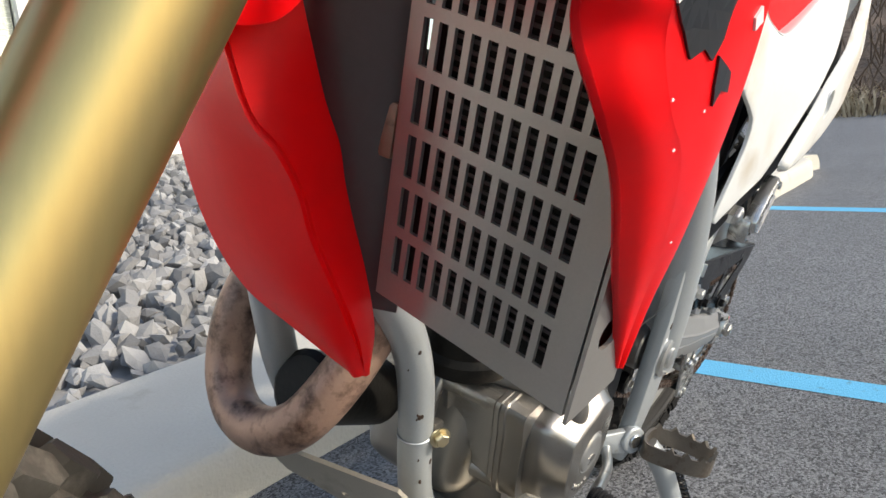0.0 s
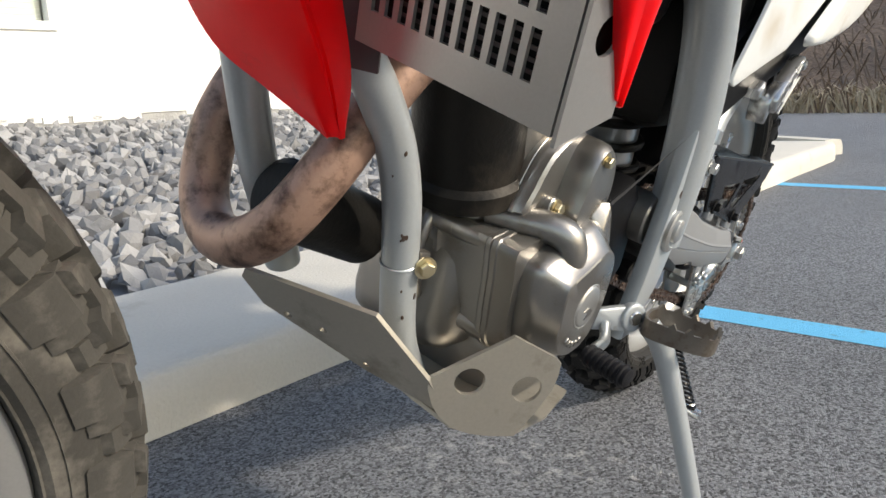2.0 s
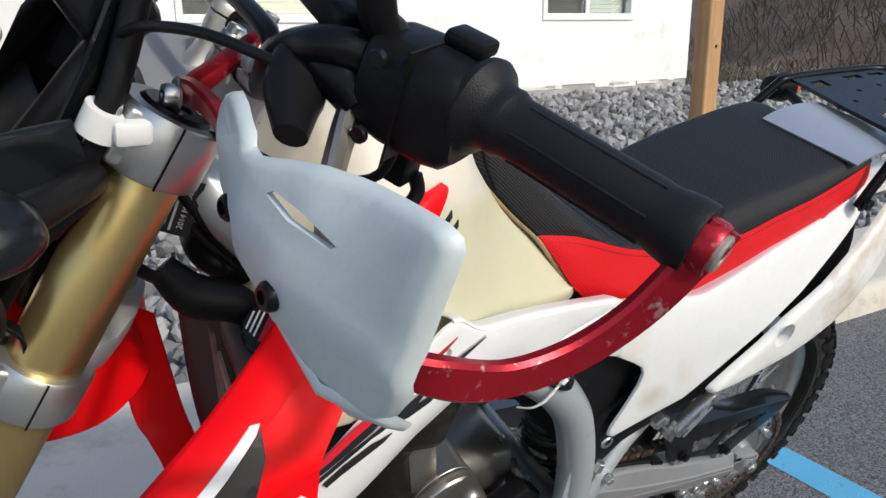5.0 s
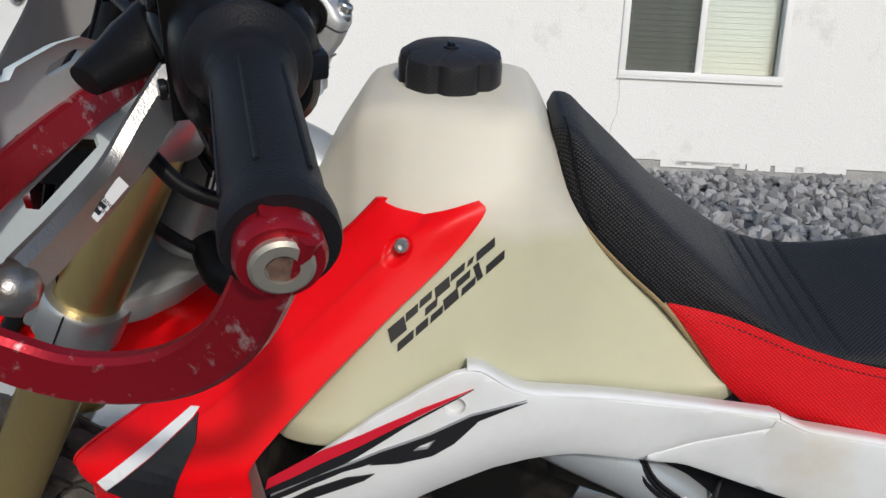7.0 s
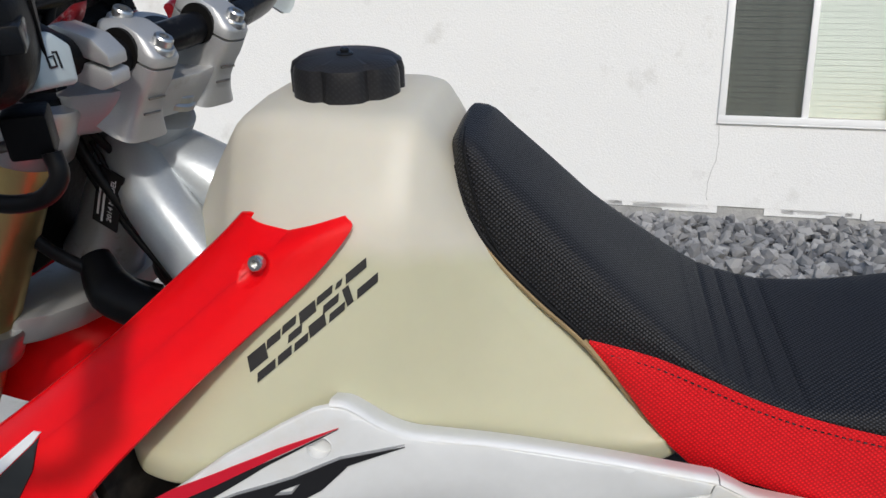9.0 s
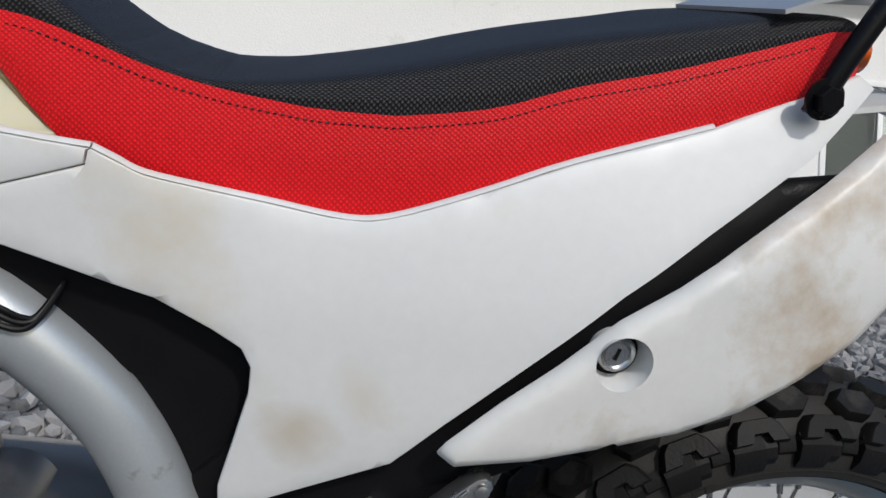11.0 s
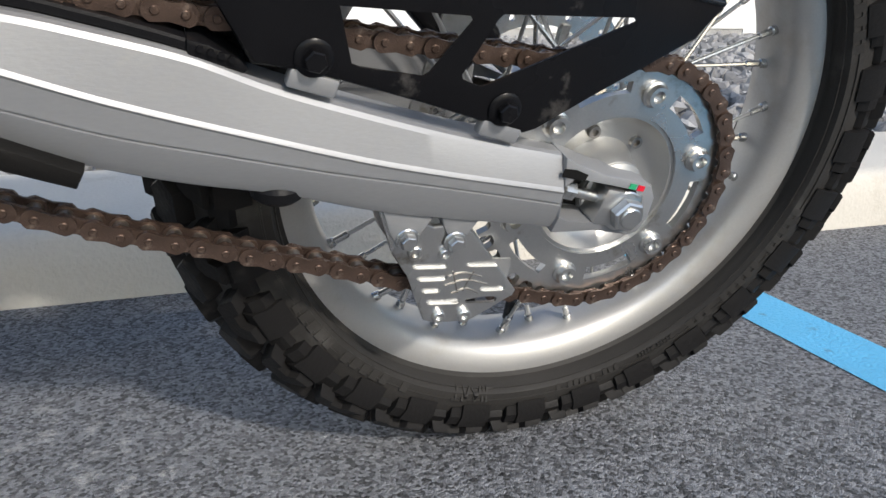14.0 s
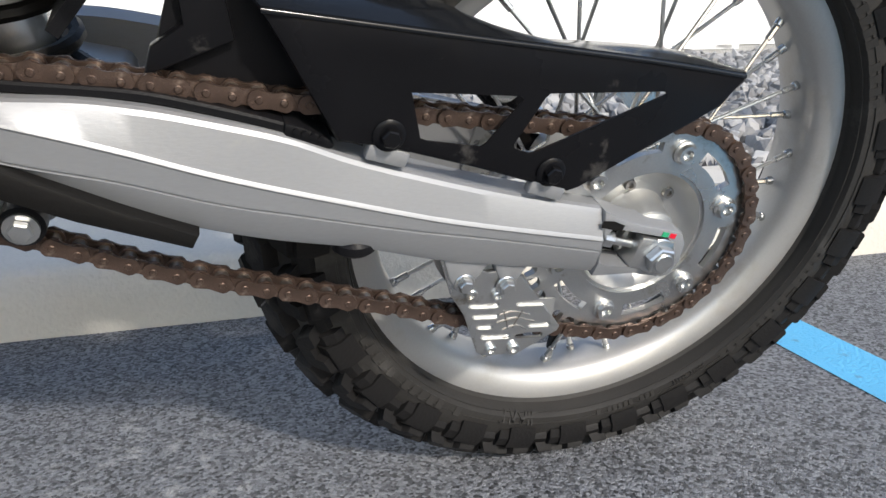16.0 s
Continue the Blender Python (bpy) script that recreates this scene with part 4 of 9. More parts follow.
def seat():
    X = [0.684, 0.690, 0.700, 0.720, 0.752, 0.782, 0.810, 0.832, 0.858, 0.874, 0.900, 0.933, 0.966, 1.000, 1.033, 1.066, 1.098, 1.147, 1.205, 1.277, 1.325, 1.345]
    top = cubic(X, [1.046, 1.053, 1.051, 1.034, 1.006, 0.979, 0.956, 0.939, 0.919, 0.9085, 0.898, 0.8915, 0.894, 0.900, 0.907, 0.915, 0.924, 0.936, 0.948, 0.962, 0.966, 0.959])
    low = cubic(X, [1.042, 1.022, 1.000, 0.976, 0.946, 0.921, 0.890, 0.863, 0.837, 0.830, 0.828, 0.822, 0.815, 0.810, 0.810, 0.820, 0.830, 0.850, 0.868, 0.892, 0.914, 0.926])
    seam = cubic([0.782, 0.826, 0.860, 0.896, 0.931, 0.966, 1.0, 1.033, 1.066, 1.098, 1.147, 1.205, 1.277, 1.325, 1.345], [0.921, 0.9165, 0.907, 0.895, 0.887, 0.882, 0.879, 0.879, 0.883, 0.889, 0.906, 0.921, 0.943, 0.956, 0.951])
    wide = cubic([0.684, 0.690, 0.700, 0.720, 0.782, 0.850, 0.920, 1.030, 1.125, 1.205, 1.300, 1.335, 1.345], [0.030, 0.048, 0.058, 0.066, 0.074, 0.085, 0.093, 0.101, 0.107, 0.109, 0.105, 0.098, 0.088])
    xs = np.concatenate(([0.684, 0.6855, 0.6875, 0.690, 0.694], np.arange(0.70, 0.86, 0.005), np.arange(0.86, 0.95, 0.0014), np.arange(0.95, 1.33, 0.006), [1.332, 1.338, 1.342, 1.345]))
    s = thing_part("seat", BIKE)

    def near(x, v, out=0.0):
        """The left side from the seam (v = 0) over to the middle (v = 1)."""
        zr, zt, w = (seam(x) if x > 0.782 else low(x)), top(x), wide(x)
        h = zt - zr
        y = np.interp(v, [0, 0.25, 0.5, 0.62, 0.72, 0.82, 1.0], [w + 0.001, w + 0.001, 0.965 * w, 0.90 * w, 0.74 * w, 0.45 * w, 0])
        z = zr + h * np.interp(v, [0, 0.25, 0.5, 0.62, 0.72, 0.82, 1.0], [0, 0.36, 0.74, 0.89, 0.965, 0.992, 1.0])
        fold = sum(math.exp(-(((x - 0.18 * (0.93 - z)) - c) / 0.0022) ** 2) for c in (0.872, 0.887, 0.904, 0.922)) * 0.0022 * ramp(v, 0.05, 0.3)
        return V(x, -(y + out - fold * min(1, v * -2.5 + 2.2 if v < 0.85 else 0)), z - fold * ramp(v, 0.5, 0.75))
    vs = np.concatenate((np.linspace(0, 0.5, 7), np.linspace(0.55, 1, 12)))
    rings = []
    for x in xs:
        L = [near(x, v) for v in vs]
        b = L[0].z - (0.008 if x > 0.782 else 0.0)
        rings.append(L + [V(p.x, -p.y, p.z) for p in reversed(L[:-1])] + [V(x, 0.5 * L[0].y * -1, b), V(x, 0.5 * L[0].y, b)])
    bm = BM()
    ring_faces(bm, rings)
    part("seat_top", bm, SEAT_BLACK, s, "black grained seat cover with sewn pleats", angle=50)
    for sg in (-1, 1):
        g = []
        for x in [x for x in xs if x >= 0.782][::3] + [1.345]:
            zr, zb, w = seam(x), min(low(x), seam(x) - 0.0005), wide(x)
            g.append([V(x, sg * (w + 0.0012 + 0.006 * math.sin(math.pi * min(1, k * 0.75)) * min(1, (zr - zb) / 0.04)), zr + 0.0006 + (zb - zr) * k) for k in (0, 0.04, 0.12, 0.3, 0.5, 0.75, 1.0)])
        bm = BM()
        sheet(bm, g, 1, 1, 0.010, flip=sg < 0)
        part("seat_skirt", bm, SEAT_RED, s, "red grained side of the seat", angle=60)
        # two rows of stitching along the seam
        for dz in (-0.0065,):
            bm = BM()
            line = [V(x, sg * (wide(x) + 0.0030), seam(x) + dz) for x in np.arange(0.80, 1.30, 0.0022)]
            for a, b in list(zip(line, line[1:]))[::2]:
                tube(bm, [a, b], 0.0006, 5, 1, smooth=False)
            part("stitching", bm, SEAT_BLACK, s)
    # stain and gap shade in one brown line where the seat meets the tank
    bm = BM()
    tube(bm, [V(x, -wide(x) - 0.0005, low(x) - 0.0028) for x in np.linspace(0.700, 0.845, 30)], 0.0026, 8, 1)
    part("stain_shade_line", bm, STAIN_SHADE, s, "brown stain and painted gap shade along the seat's edge")
    # piping round the nose and along the tank
    bm = BM()
    edge = [V(x, -wide(x) - 0.0012, low(x) + 0.001) for x in np.linspace(0.6875, 0.782, 24)]
    tube(bm, edge, 0.0019, 8, 1)
    part("piping", bm, BLACK_PLASTIC, s)
    bm = BM()
    tube(bm, [near(x, v, 0.0004) for x, v in ((0.692, 0.80), (0.694, 0.62), (0.697, 0.45), (0.702, 0.30), (0.709, 0.16), (0.722, 0.05))], 0.0012, 6, 5)
    part("piping", bm, BLACK_PLASTIC, s)
    return s


SIDE_Y = interp([0.36, 0.45, 0.52, 0.60, 0.70, 0.80, 0.90, 1.00, 1.10, 1.20, 1.40], [-0.208, -0.203, -0.194, -0.176, -0.148, -0.130, -0.128, -0.136, -0.146, -0.158, -0.165])


def lip(bm, edge):
    """The rolled inner lip along a panel's upper edge."""
    sheet(bm, [[p, p + V(0, 0.0015, 0.0013), p + V(0, 0.004, 0.0014), p + V(0, 0.010, -0.001), p + V(0, 0.019, -0.0055)] for p in curve(edge, 4)], 2, 1, 0.0015, flip=True)


def white_panels():
    up = [(0.446, 0.800), (0.462, 0.838), (0.500, 0.8655), (0.5293, 0.8885), (0.5626, 0.909), (0.5854, 0.9205), (0.596, 0.9225), (0.608, 0.919), (0.628, 0.903), (0.645, 0.893), (0.665, 0.8875), (0.72, 0.8775), (0.787, 0.8665), (0.842, 0.8595), (0.8668, 0.8570)]
    split = [(0.8645, 0.8560), (0.8625, 0.8480), (0.806, 0.8320), (0.7600, 0.8195)]
    low = [(0.7575, 0.8140), (0.735, 0.8180), (0.706, 0.8215), (0.685, 0.8230), (0.654, 0.8220), (0.624, 0.8185), (0.595, 0.811), (0.56, 0.797), (0.52, 0.770), (0.49, 0.748), (0.464, 0.752)]
    bm = BM()

    def y1(u, v, d):
        flare = 0.010 * max(0, 1 - (v - float(np.interp(u, [0.4, 0.47, 0.52, 0.57, 0.62, 0.70, 0.76], [0.69, 0.735, 0.770, 0.800, 0.817, 0.822, 0.814]))) / 0.035)
        flare *= ramp(u, 0.75, 0.66)
        return V(u, SIDE_Y(u) + d + flare + 0.010 * max(0, (v - 0.84) / 0.08) * ramp(u, 0.80, 0.70), v)
    panel(bm, up + split + low, y1, 0.003, 0.013, edge=0.0012, holes=[circle(0.5885, 0.8905, 0.0085, 14)])
    lip(bm, [y1(u, v, 0.001) for u, v in up if u > 0.59])
    p = part("side_panel", bm, WHITE, BIKE, "glossy white plastic side panel with striped print", angle=50)
    bm = BM()
    lathe(bm, V(0.5885, SIDE_Y(0.5885) + 0.012, 0.8905), (0, -1, 0), [(0, 0.0), (0.0, 0.0088), (0.004, 0.0092)], 18, closed=False)
    part("dimple", bm, WHITE, p)

    def decal(name, pts, m, lift=0.0012):
        bm = BM()
        panel(bm, pts, lambda u, v, d: y1(u, v, 0) + V(0, -lift + d, 0), 0.0008, 0.012, edge=0)
        part(name, bm, m, p, smooth=False)
    decal("red_stripe", [(0.6026, 0.9064), (0.5608, 0.8925), (0.4922, 0.8625), (0.455, 0.840), (0.452, 0.829), (0.4895, 0.8505), (0.5598, 0.8862)], DECAL_RED)
    decal("black_stripe", [(0.6025, 0.9055), (0.565, 0.8875), (0.539, 0.8752), (0.4895, 0.8502), (0.450, 0.8285), (0.450, 0.822), (0.5092, 0.8510), (0.5519, 0.8785)], DECAL_BLACK)
    for k, pts in enumerate(([(0.6467, 0.8868), (0.603, 0.8815), (0.5705, 0.8690), (0.533, 0.8585), (0.4872, 0.8400), (0.455, 0.822), (0.4555, 0.817), (0.486, 0.8335), (0.5079, 0.8445), (0.5383, 0.8530), (0.5768, 0.8655), (0.6073, 0.8760)],
                             [(0.6072, 0.8752), (0.5779, 0.8682), (0.5687, 0.8572), (0.5566, 0.8568), (0.5645, 0.8626), (0.5521, 0.8602), (0.5266, 0.8487), (0.5467, 0.8473), (0.5728, 0.8506), (0.5897, 0.8592)],
                             [(0.5299, 0.8405), (0.5102, 0.8388), (0.4847, 0.8285), (0.466, 0.817), (0.470, 0.811), (0.4822, 0.8178), (0.5225, 0.8348)])):
        decal("black_mark", pts, DECAL_BLACK, 0.0018)
        cx, cz = sum(p[0] for p in pts) / len(pts), sum(p[1] for p in pts) / len(pts)
        if k < 2:
            decal("silver_edge", [(cx + (x - cx) * 0.995, cz + (z - cz) * 1.0 + 0.0016) for x, z in pts], DECAL_SILVER, 0.0011)
    # rear side panel
    up2 = [(0.8676, 0.8566), (0.880, 0.8510), (0.895, 0.8435), (0.930, 0.836), (0.964, 0.830), (0.999, 0.824), (1.023, 0.8235), (1.049, 0.830), (1.096, 0.847), (1.144, 0.866), (1.233, 0.894), (1.335, 0.934), (1.345, 0.927)]
    low2 = [(1.300, 0.882), (1.232, 0.832), (1.180, 0.791), (1.146, 0.760), (1.077, 0.697), (1.046, 0.666), (0.974, 0.636), (0.946, 0.624), (0.937, 0.628), (0.937, 0.642), (0.945, 0.672), (0.955, 0.711), (0.956, 0.729), (0.950, 0.741), (0.933, 0.752), (0.8995, 0.770), (0.841, 0.790), (0.789, 0.8075), (0.759, 0.8133), (0.7608, 0.8188), (0.8065, 0.8313), (0.8632, 0.8473), (0.8653, 0.8558)]


    def y3(u, v, d):
        return V(u, SIDE_Y(u) + d + (0.050 * max(0, (v - 0.76) / 0.16) ** 1.6 - 0.004 * math.exp(-((v - 0.70) / 0.06) ** 2)) * ramp(u, 0.89, 0.99), v)
    bm = BM()
    panel(bm, up2 + low2, y3, 0.003, 0.013, edge=0.0012)
    lip(bm, [y3(u, v, 0.001) for u, v in up2[:-2]])
    part("rear_side_panel", bm, WHITE_SMEARED, BIKE, "white plastic rear side panel with a soft brown smear", angle=50)
    # tail cover with the lock
    out = [(1.074, 0.681), (1.083, 0.673), (1.133, 0.677), (1.191, 0.689), (1.231, 0.699), (1.271, 0.716), (1.309, 0.742), (1.343, 0.768), (1.360, 0.791), (1.378, 0.824), (1.392, 0.865), (1.398, 0.905), (1.385, 0.925), (1.345, 0.905), (1.300, 0.868), (1.247, 0.827), (1.214, 0.800), (1.179, 0.777), (1.145, 0.746), (1.111, 0.718), (1.079, 0.688)]
    bm = BM()
    lk = (1.182, 0.752)

    def y2(u, v, d):
        return V(u, -0.166 + 0.05 * max(0, (0.74 - v)) + 0.25 * max(0, u - 1.30) ** 1.3 + d + 0.02 * max(0, (v - 0.82) / 0.1), v)
    panel(bm, out, y2, 0.003, 0.015, holes=[circle(*lk, 0.0185, 24)], edge=0.009)
    c = part("tail_cover", bm, WHITE_STAINED, BIKE, "white plastic tail cover with brown scuffs", angle=50)
    bm = BM()
    p0 = y2(*lk, 0)
    lathe(bm, p0 + V(0, 0.024, 0), (0, -1, 0), [(0, 0.0), (0, 0.016), (0.016, 0.0175), (0.024, 0.0188)], 28, closed=False)
    part("lock_recess", bm, WHITE, c)
    bm = BM()
    q = p0 + V(-0.001, 0.024, 0.002)
    lathe(bm, q, (0, -1, 0), [(0, 0.0125), (0.012, 0.0125), (0.014, 0.0112), (0.012, 0.0100), (0.011, 0.0085), (0.0125, 0.0078), (0.0125, 0.0)], 28)
    lock = part("lock", bm, STEEL, c, "chromed key lock")
    bm = BM()
    box(bm, q + V(0, -0.0127, 0), (0.0022, 0.001, 0.008), Matrix.Rotation(0.3, 3, "Y"))
    part("keyhole", bm, DEEP, lock)
    # black inner panels showing in the gap and below
    bm = BM()
    panel(bm, [(0.900, 0.600), (0.93, 0.575), (0.95, 0.545), (0.985, 0.588), (1.03, 0.612), (1.09, 0.634), (1.15, 0.668), (1.30, 0.79), (1.33, 0.87), (1.25, 0.86), (1.1, 0.76), (0.96, 0.68), (0.92, 0.64)], lambda u, v, d: y3(u, v, 0) + V(0, 0.013 + d, 0), 0.004, 0.02, edge=0.004)
    part("inner_panel", bm, BLACK_PLASTIC, BIKE, "matt black plastic inner panel")
    bm = BM()
    panel(bm, [(0.735, 0.824), (0.85, 0.845), (0.97, 0.80), (0.975, 0.70), (0.955, 0.62), (0.925, 0.575), (0.905, 0.60), (0.905, 0.66), (0.880, 0.71), (0.815, 0.742), (0.775, 0.775), (0.750, 0.800)], lambda u, v, d: V(u, SIDE_Y(u) + 0.018 + d, v), 0.004, 0.03, edge=0.004)
    part("frame_cover", bm, BLACK_PLASTIC, BIKE, "matt black plastic frame cover")
    for q, mtl in (((0.957, -0.1135, 0.597), STEEL),):
        bm = BM()
        lathe(bm, V(*q), (0, -1, 0), [(0, 0.0105), (0.006, 0.0105), (0.008, 0.009), (0.008, 0.006), (0.004, 0.0055), (0.004, 0)], 20)
        part("panel_screw", bm, mtl, BIKE)


def shrouds():
    front = [(.557, -.100, 1.014), (.540, -.108, .997), (.510, -.120, .970), (.473, -.146, .938), (.414, -.178, .894), (.356, -.200, .852), (.359, -.195, .828), (.368, -.207, .800), (.400, -.209, .768), (.441, -.204, .722), (.475, -.200, .685), (.507, -.197, .644)]
    mid = [(.592, -.111, 1.008), (.583, -.126, .999), (.550, -.142, .972), (.507, -.168, .936), (.452, -.200, .896), (.387, -.218, .848), (.386, -.218, .826), (.398, -.223, .802), (.430, -.223, .778), (.462, -.217, .732), (.491, -.207, .688), (.513, -.199, .642)]
    rear = [(.629, -.1085, 1.0195), (.6335, -.114, 1.012), (.612, -.131, .986), (.573, -.158, .953), (.528, -.190, .913), (.488, -.220, .872), (.485, -.223, .850), (.485, -.224, .820), (.490, -.222, .790), (.503, -.215, .740), (.513, -.205, .690), (.520, -.198, .638)]
    bm = BM()
    sheet(bm, [[V(f[0] + 0.034, f[1] + 0.014, f[2] - 0.004), V(*f)] for f in front], 3, 6, 0.003)
    sheet(bm, [[V(*f), V(*f).lerp(V(*m), 0.5) + V(-0.003, -0.003, 0), V(*m)] for f, m in zip(front, mid)], 4, 6, 0.003)
    sheet(bm, [[V(*m), V(*m).lerp(V(*r), 0.5) + V(-0.001, -0.003, 0), V(*r)] for m, r in zip(mid, rear)], 5, 6, 0.003)
    bmesh.ops.remove_doubles(bm, verts=bm.verts, dist=0.0002)
    # the screw sits in a drop-shaped hollow
    seat_c, low, inw = V(0.5775, -0.1335, 0.9945), V(-0.52, -0.10, -0.85).normalized(), V(0.12, 1, -0.3).normalized()
    near = [ed for ed in bm.edges if all((v.co - seat_c).length < 0.030 for v in ed.verts)]
    bmesh.ops.subdivide_edges(bm, edges=near, cuts=3, use_grid_fill=True)
    for v in bm.verts:
        d = v.co - seat_c
        along = d.dot(low)
        side = math.sqrt(max(0, d.length_squared - along ** 2 - d.dot(inw) ** 2))
        q = math.hypot(side / 0.0085, (along - 0.003) / (0.015 if along > 0.003 else 0.0085))
        if q < 1:
            v.co += inw * 0.0042 * (1 - q * q) ** 0.7
    s = part("left_shroud", bm, RED, BIKE, "glossy red plastic radiator shroud with chipped edges", angle=24)
    bm = BM()
    bolt(bm, V(0.5785, -0.1315, 0.9945), V(-0.12, -1, 0.3), 0.0052, 0.0055, washer=False, socket=True)
    part("screw", bm, STEEL, s, "steel socket screw")
    # printed stripe: white with a black wedge, torn at its foot
    tree = BVHTree.FromPolygons([v.co for v in s.data.vertices], [tuple(f.vertices) for f in s.data.polygons])

    def on(x, z, lift):
        w = V(0.25, 0.968, 0)
        hit = tree.ray_cast(V(x, -0.212, z) - w * 0.3, w)
        return hit[0] - w * lift if hit[0] else V(x, -0.2, z)

    def flake(name, uv, m, lift):
        bm = BM()
        panel(bm, uv, lambda u, v, d: on(u, v, lift - d), 0.0012, 0.007, edge=0)
        part(name, bm, m, s, smooth=False)
    flake("white_stripe", [(0.444, 0.898), (0.441, 0.8925), (0.419, 0.869), (0.385, 0.8375), (0.3785, 0.8435), (0.413, 0.8745), (0.437, 0.897)], DECAL_WHITE, 0.0012)
    flake("black_stripe", [(0.4445, 0.896), (0.4475, 0.880), (0.442, 0.862), (0.435, 0.842), (0.431, 0.828), (0.424, 0.820), (0.416, 0.824), (0.406, 0.820), (0.398, 0.829), (0.385, 0.8370), (0.419, 0.868), (0.4415, 0.892)], DECAL_BLACK, 0.0012)
    flake("black_flake", [(0.430, 0.822), (0.447, 0.816), (0.450, 0.808), (0.440, 0.809), (0.436, 0.803), (0.432, 0.811)], DECAL_BLACK, 0.0012)
    flake("white_flake", [(0.474, 0.842), (0.480, 0.836), (0.470, 0.832), (0.466, 0.837)], DECAL_WHITE, 0.0012)
    rng = random.Random(4)
    for u, z in ((0.400, 0.806), (0.432, 0.801), (0.418, 0.786), (0.470, 0.735)):
        p = on(u, z, 0.0)
        bm = BM()
        r = rng.uniform(0.0008, 0.0013)
        lathe(bm, p + V(0, 0.001, 0), V(-0.45, -1, 0.1), [(0, r), (0.0012, r * 0.8), (0.0013, 0)], 7)
        part("paint_chip", bm, DECAL_WHITE, s, smooth=False)
    # the far shroud
    outer = [(.442, .166, .850), (.443, .135, .755), (.445, .105, .690), (.449, .078, .642), (.456, .045, .608), (.463, .003, .593), (.470, -.033, .581), (.475, -.045, .575)]
    crease = [(.395, .045, .850), (.400, .000, .752), (.410, -.021, .726), (.418, -.032, .705), (.424, -.040, .680), (.436, -.050, .650), (.452, -.057, .615), (.476, -.050, .576)]
    inner = [(.425, .012, .850), (.440, -.015, .760), (.448, -.026, .728), (.451, -.031, .706), (.456, -.038, .681), (.463, -.046, .652), (.473, -.052, .612), (.478, -.0495, .576)]
    bm = BM()
    sheet(bm, [[V(*a), V(*a).lerp(V(*b), 0.5) + V(-0.006, -0.002, 0.002), V(*b)] for a, b in zip(outer, crease)], 6, 6, 0.003, flip=True)
    sheet(bm, [[V(*a), V(*a).lerp(V(*b), 0.5) + V(0.001, -0.001, 0), V(*b)] for a, b in zip(crease, inner)], 3, 6, 0.003, flip=True)
    bmesh.ops.remove_doubles(bm, verts=bm.verts, dist=0.0002)
    sheet(bm, [[V(f[0], -f[1], f[2]), V(m[0], -m[1], m[2]), V(r[0], -r[1], r[2])] for f, m, r in zip(front[:6], mid, rear)], 6, 5, 0.003, flip=True)
    part("right_shroud", bm, RED, BIKE, "glossy red plastic shroud on the far side", angle=22)


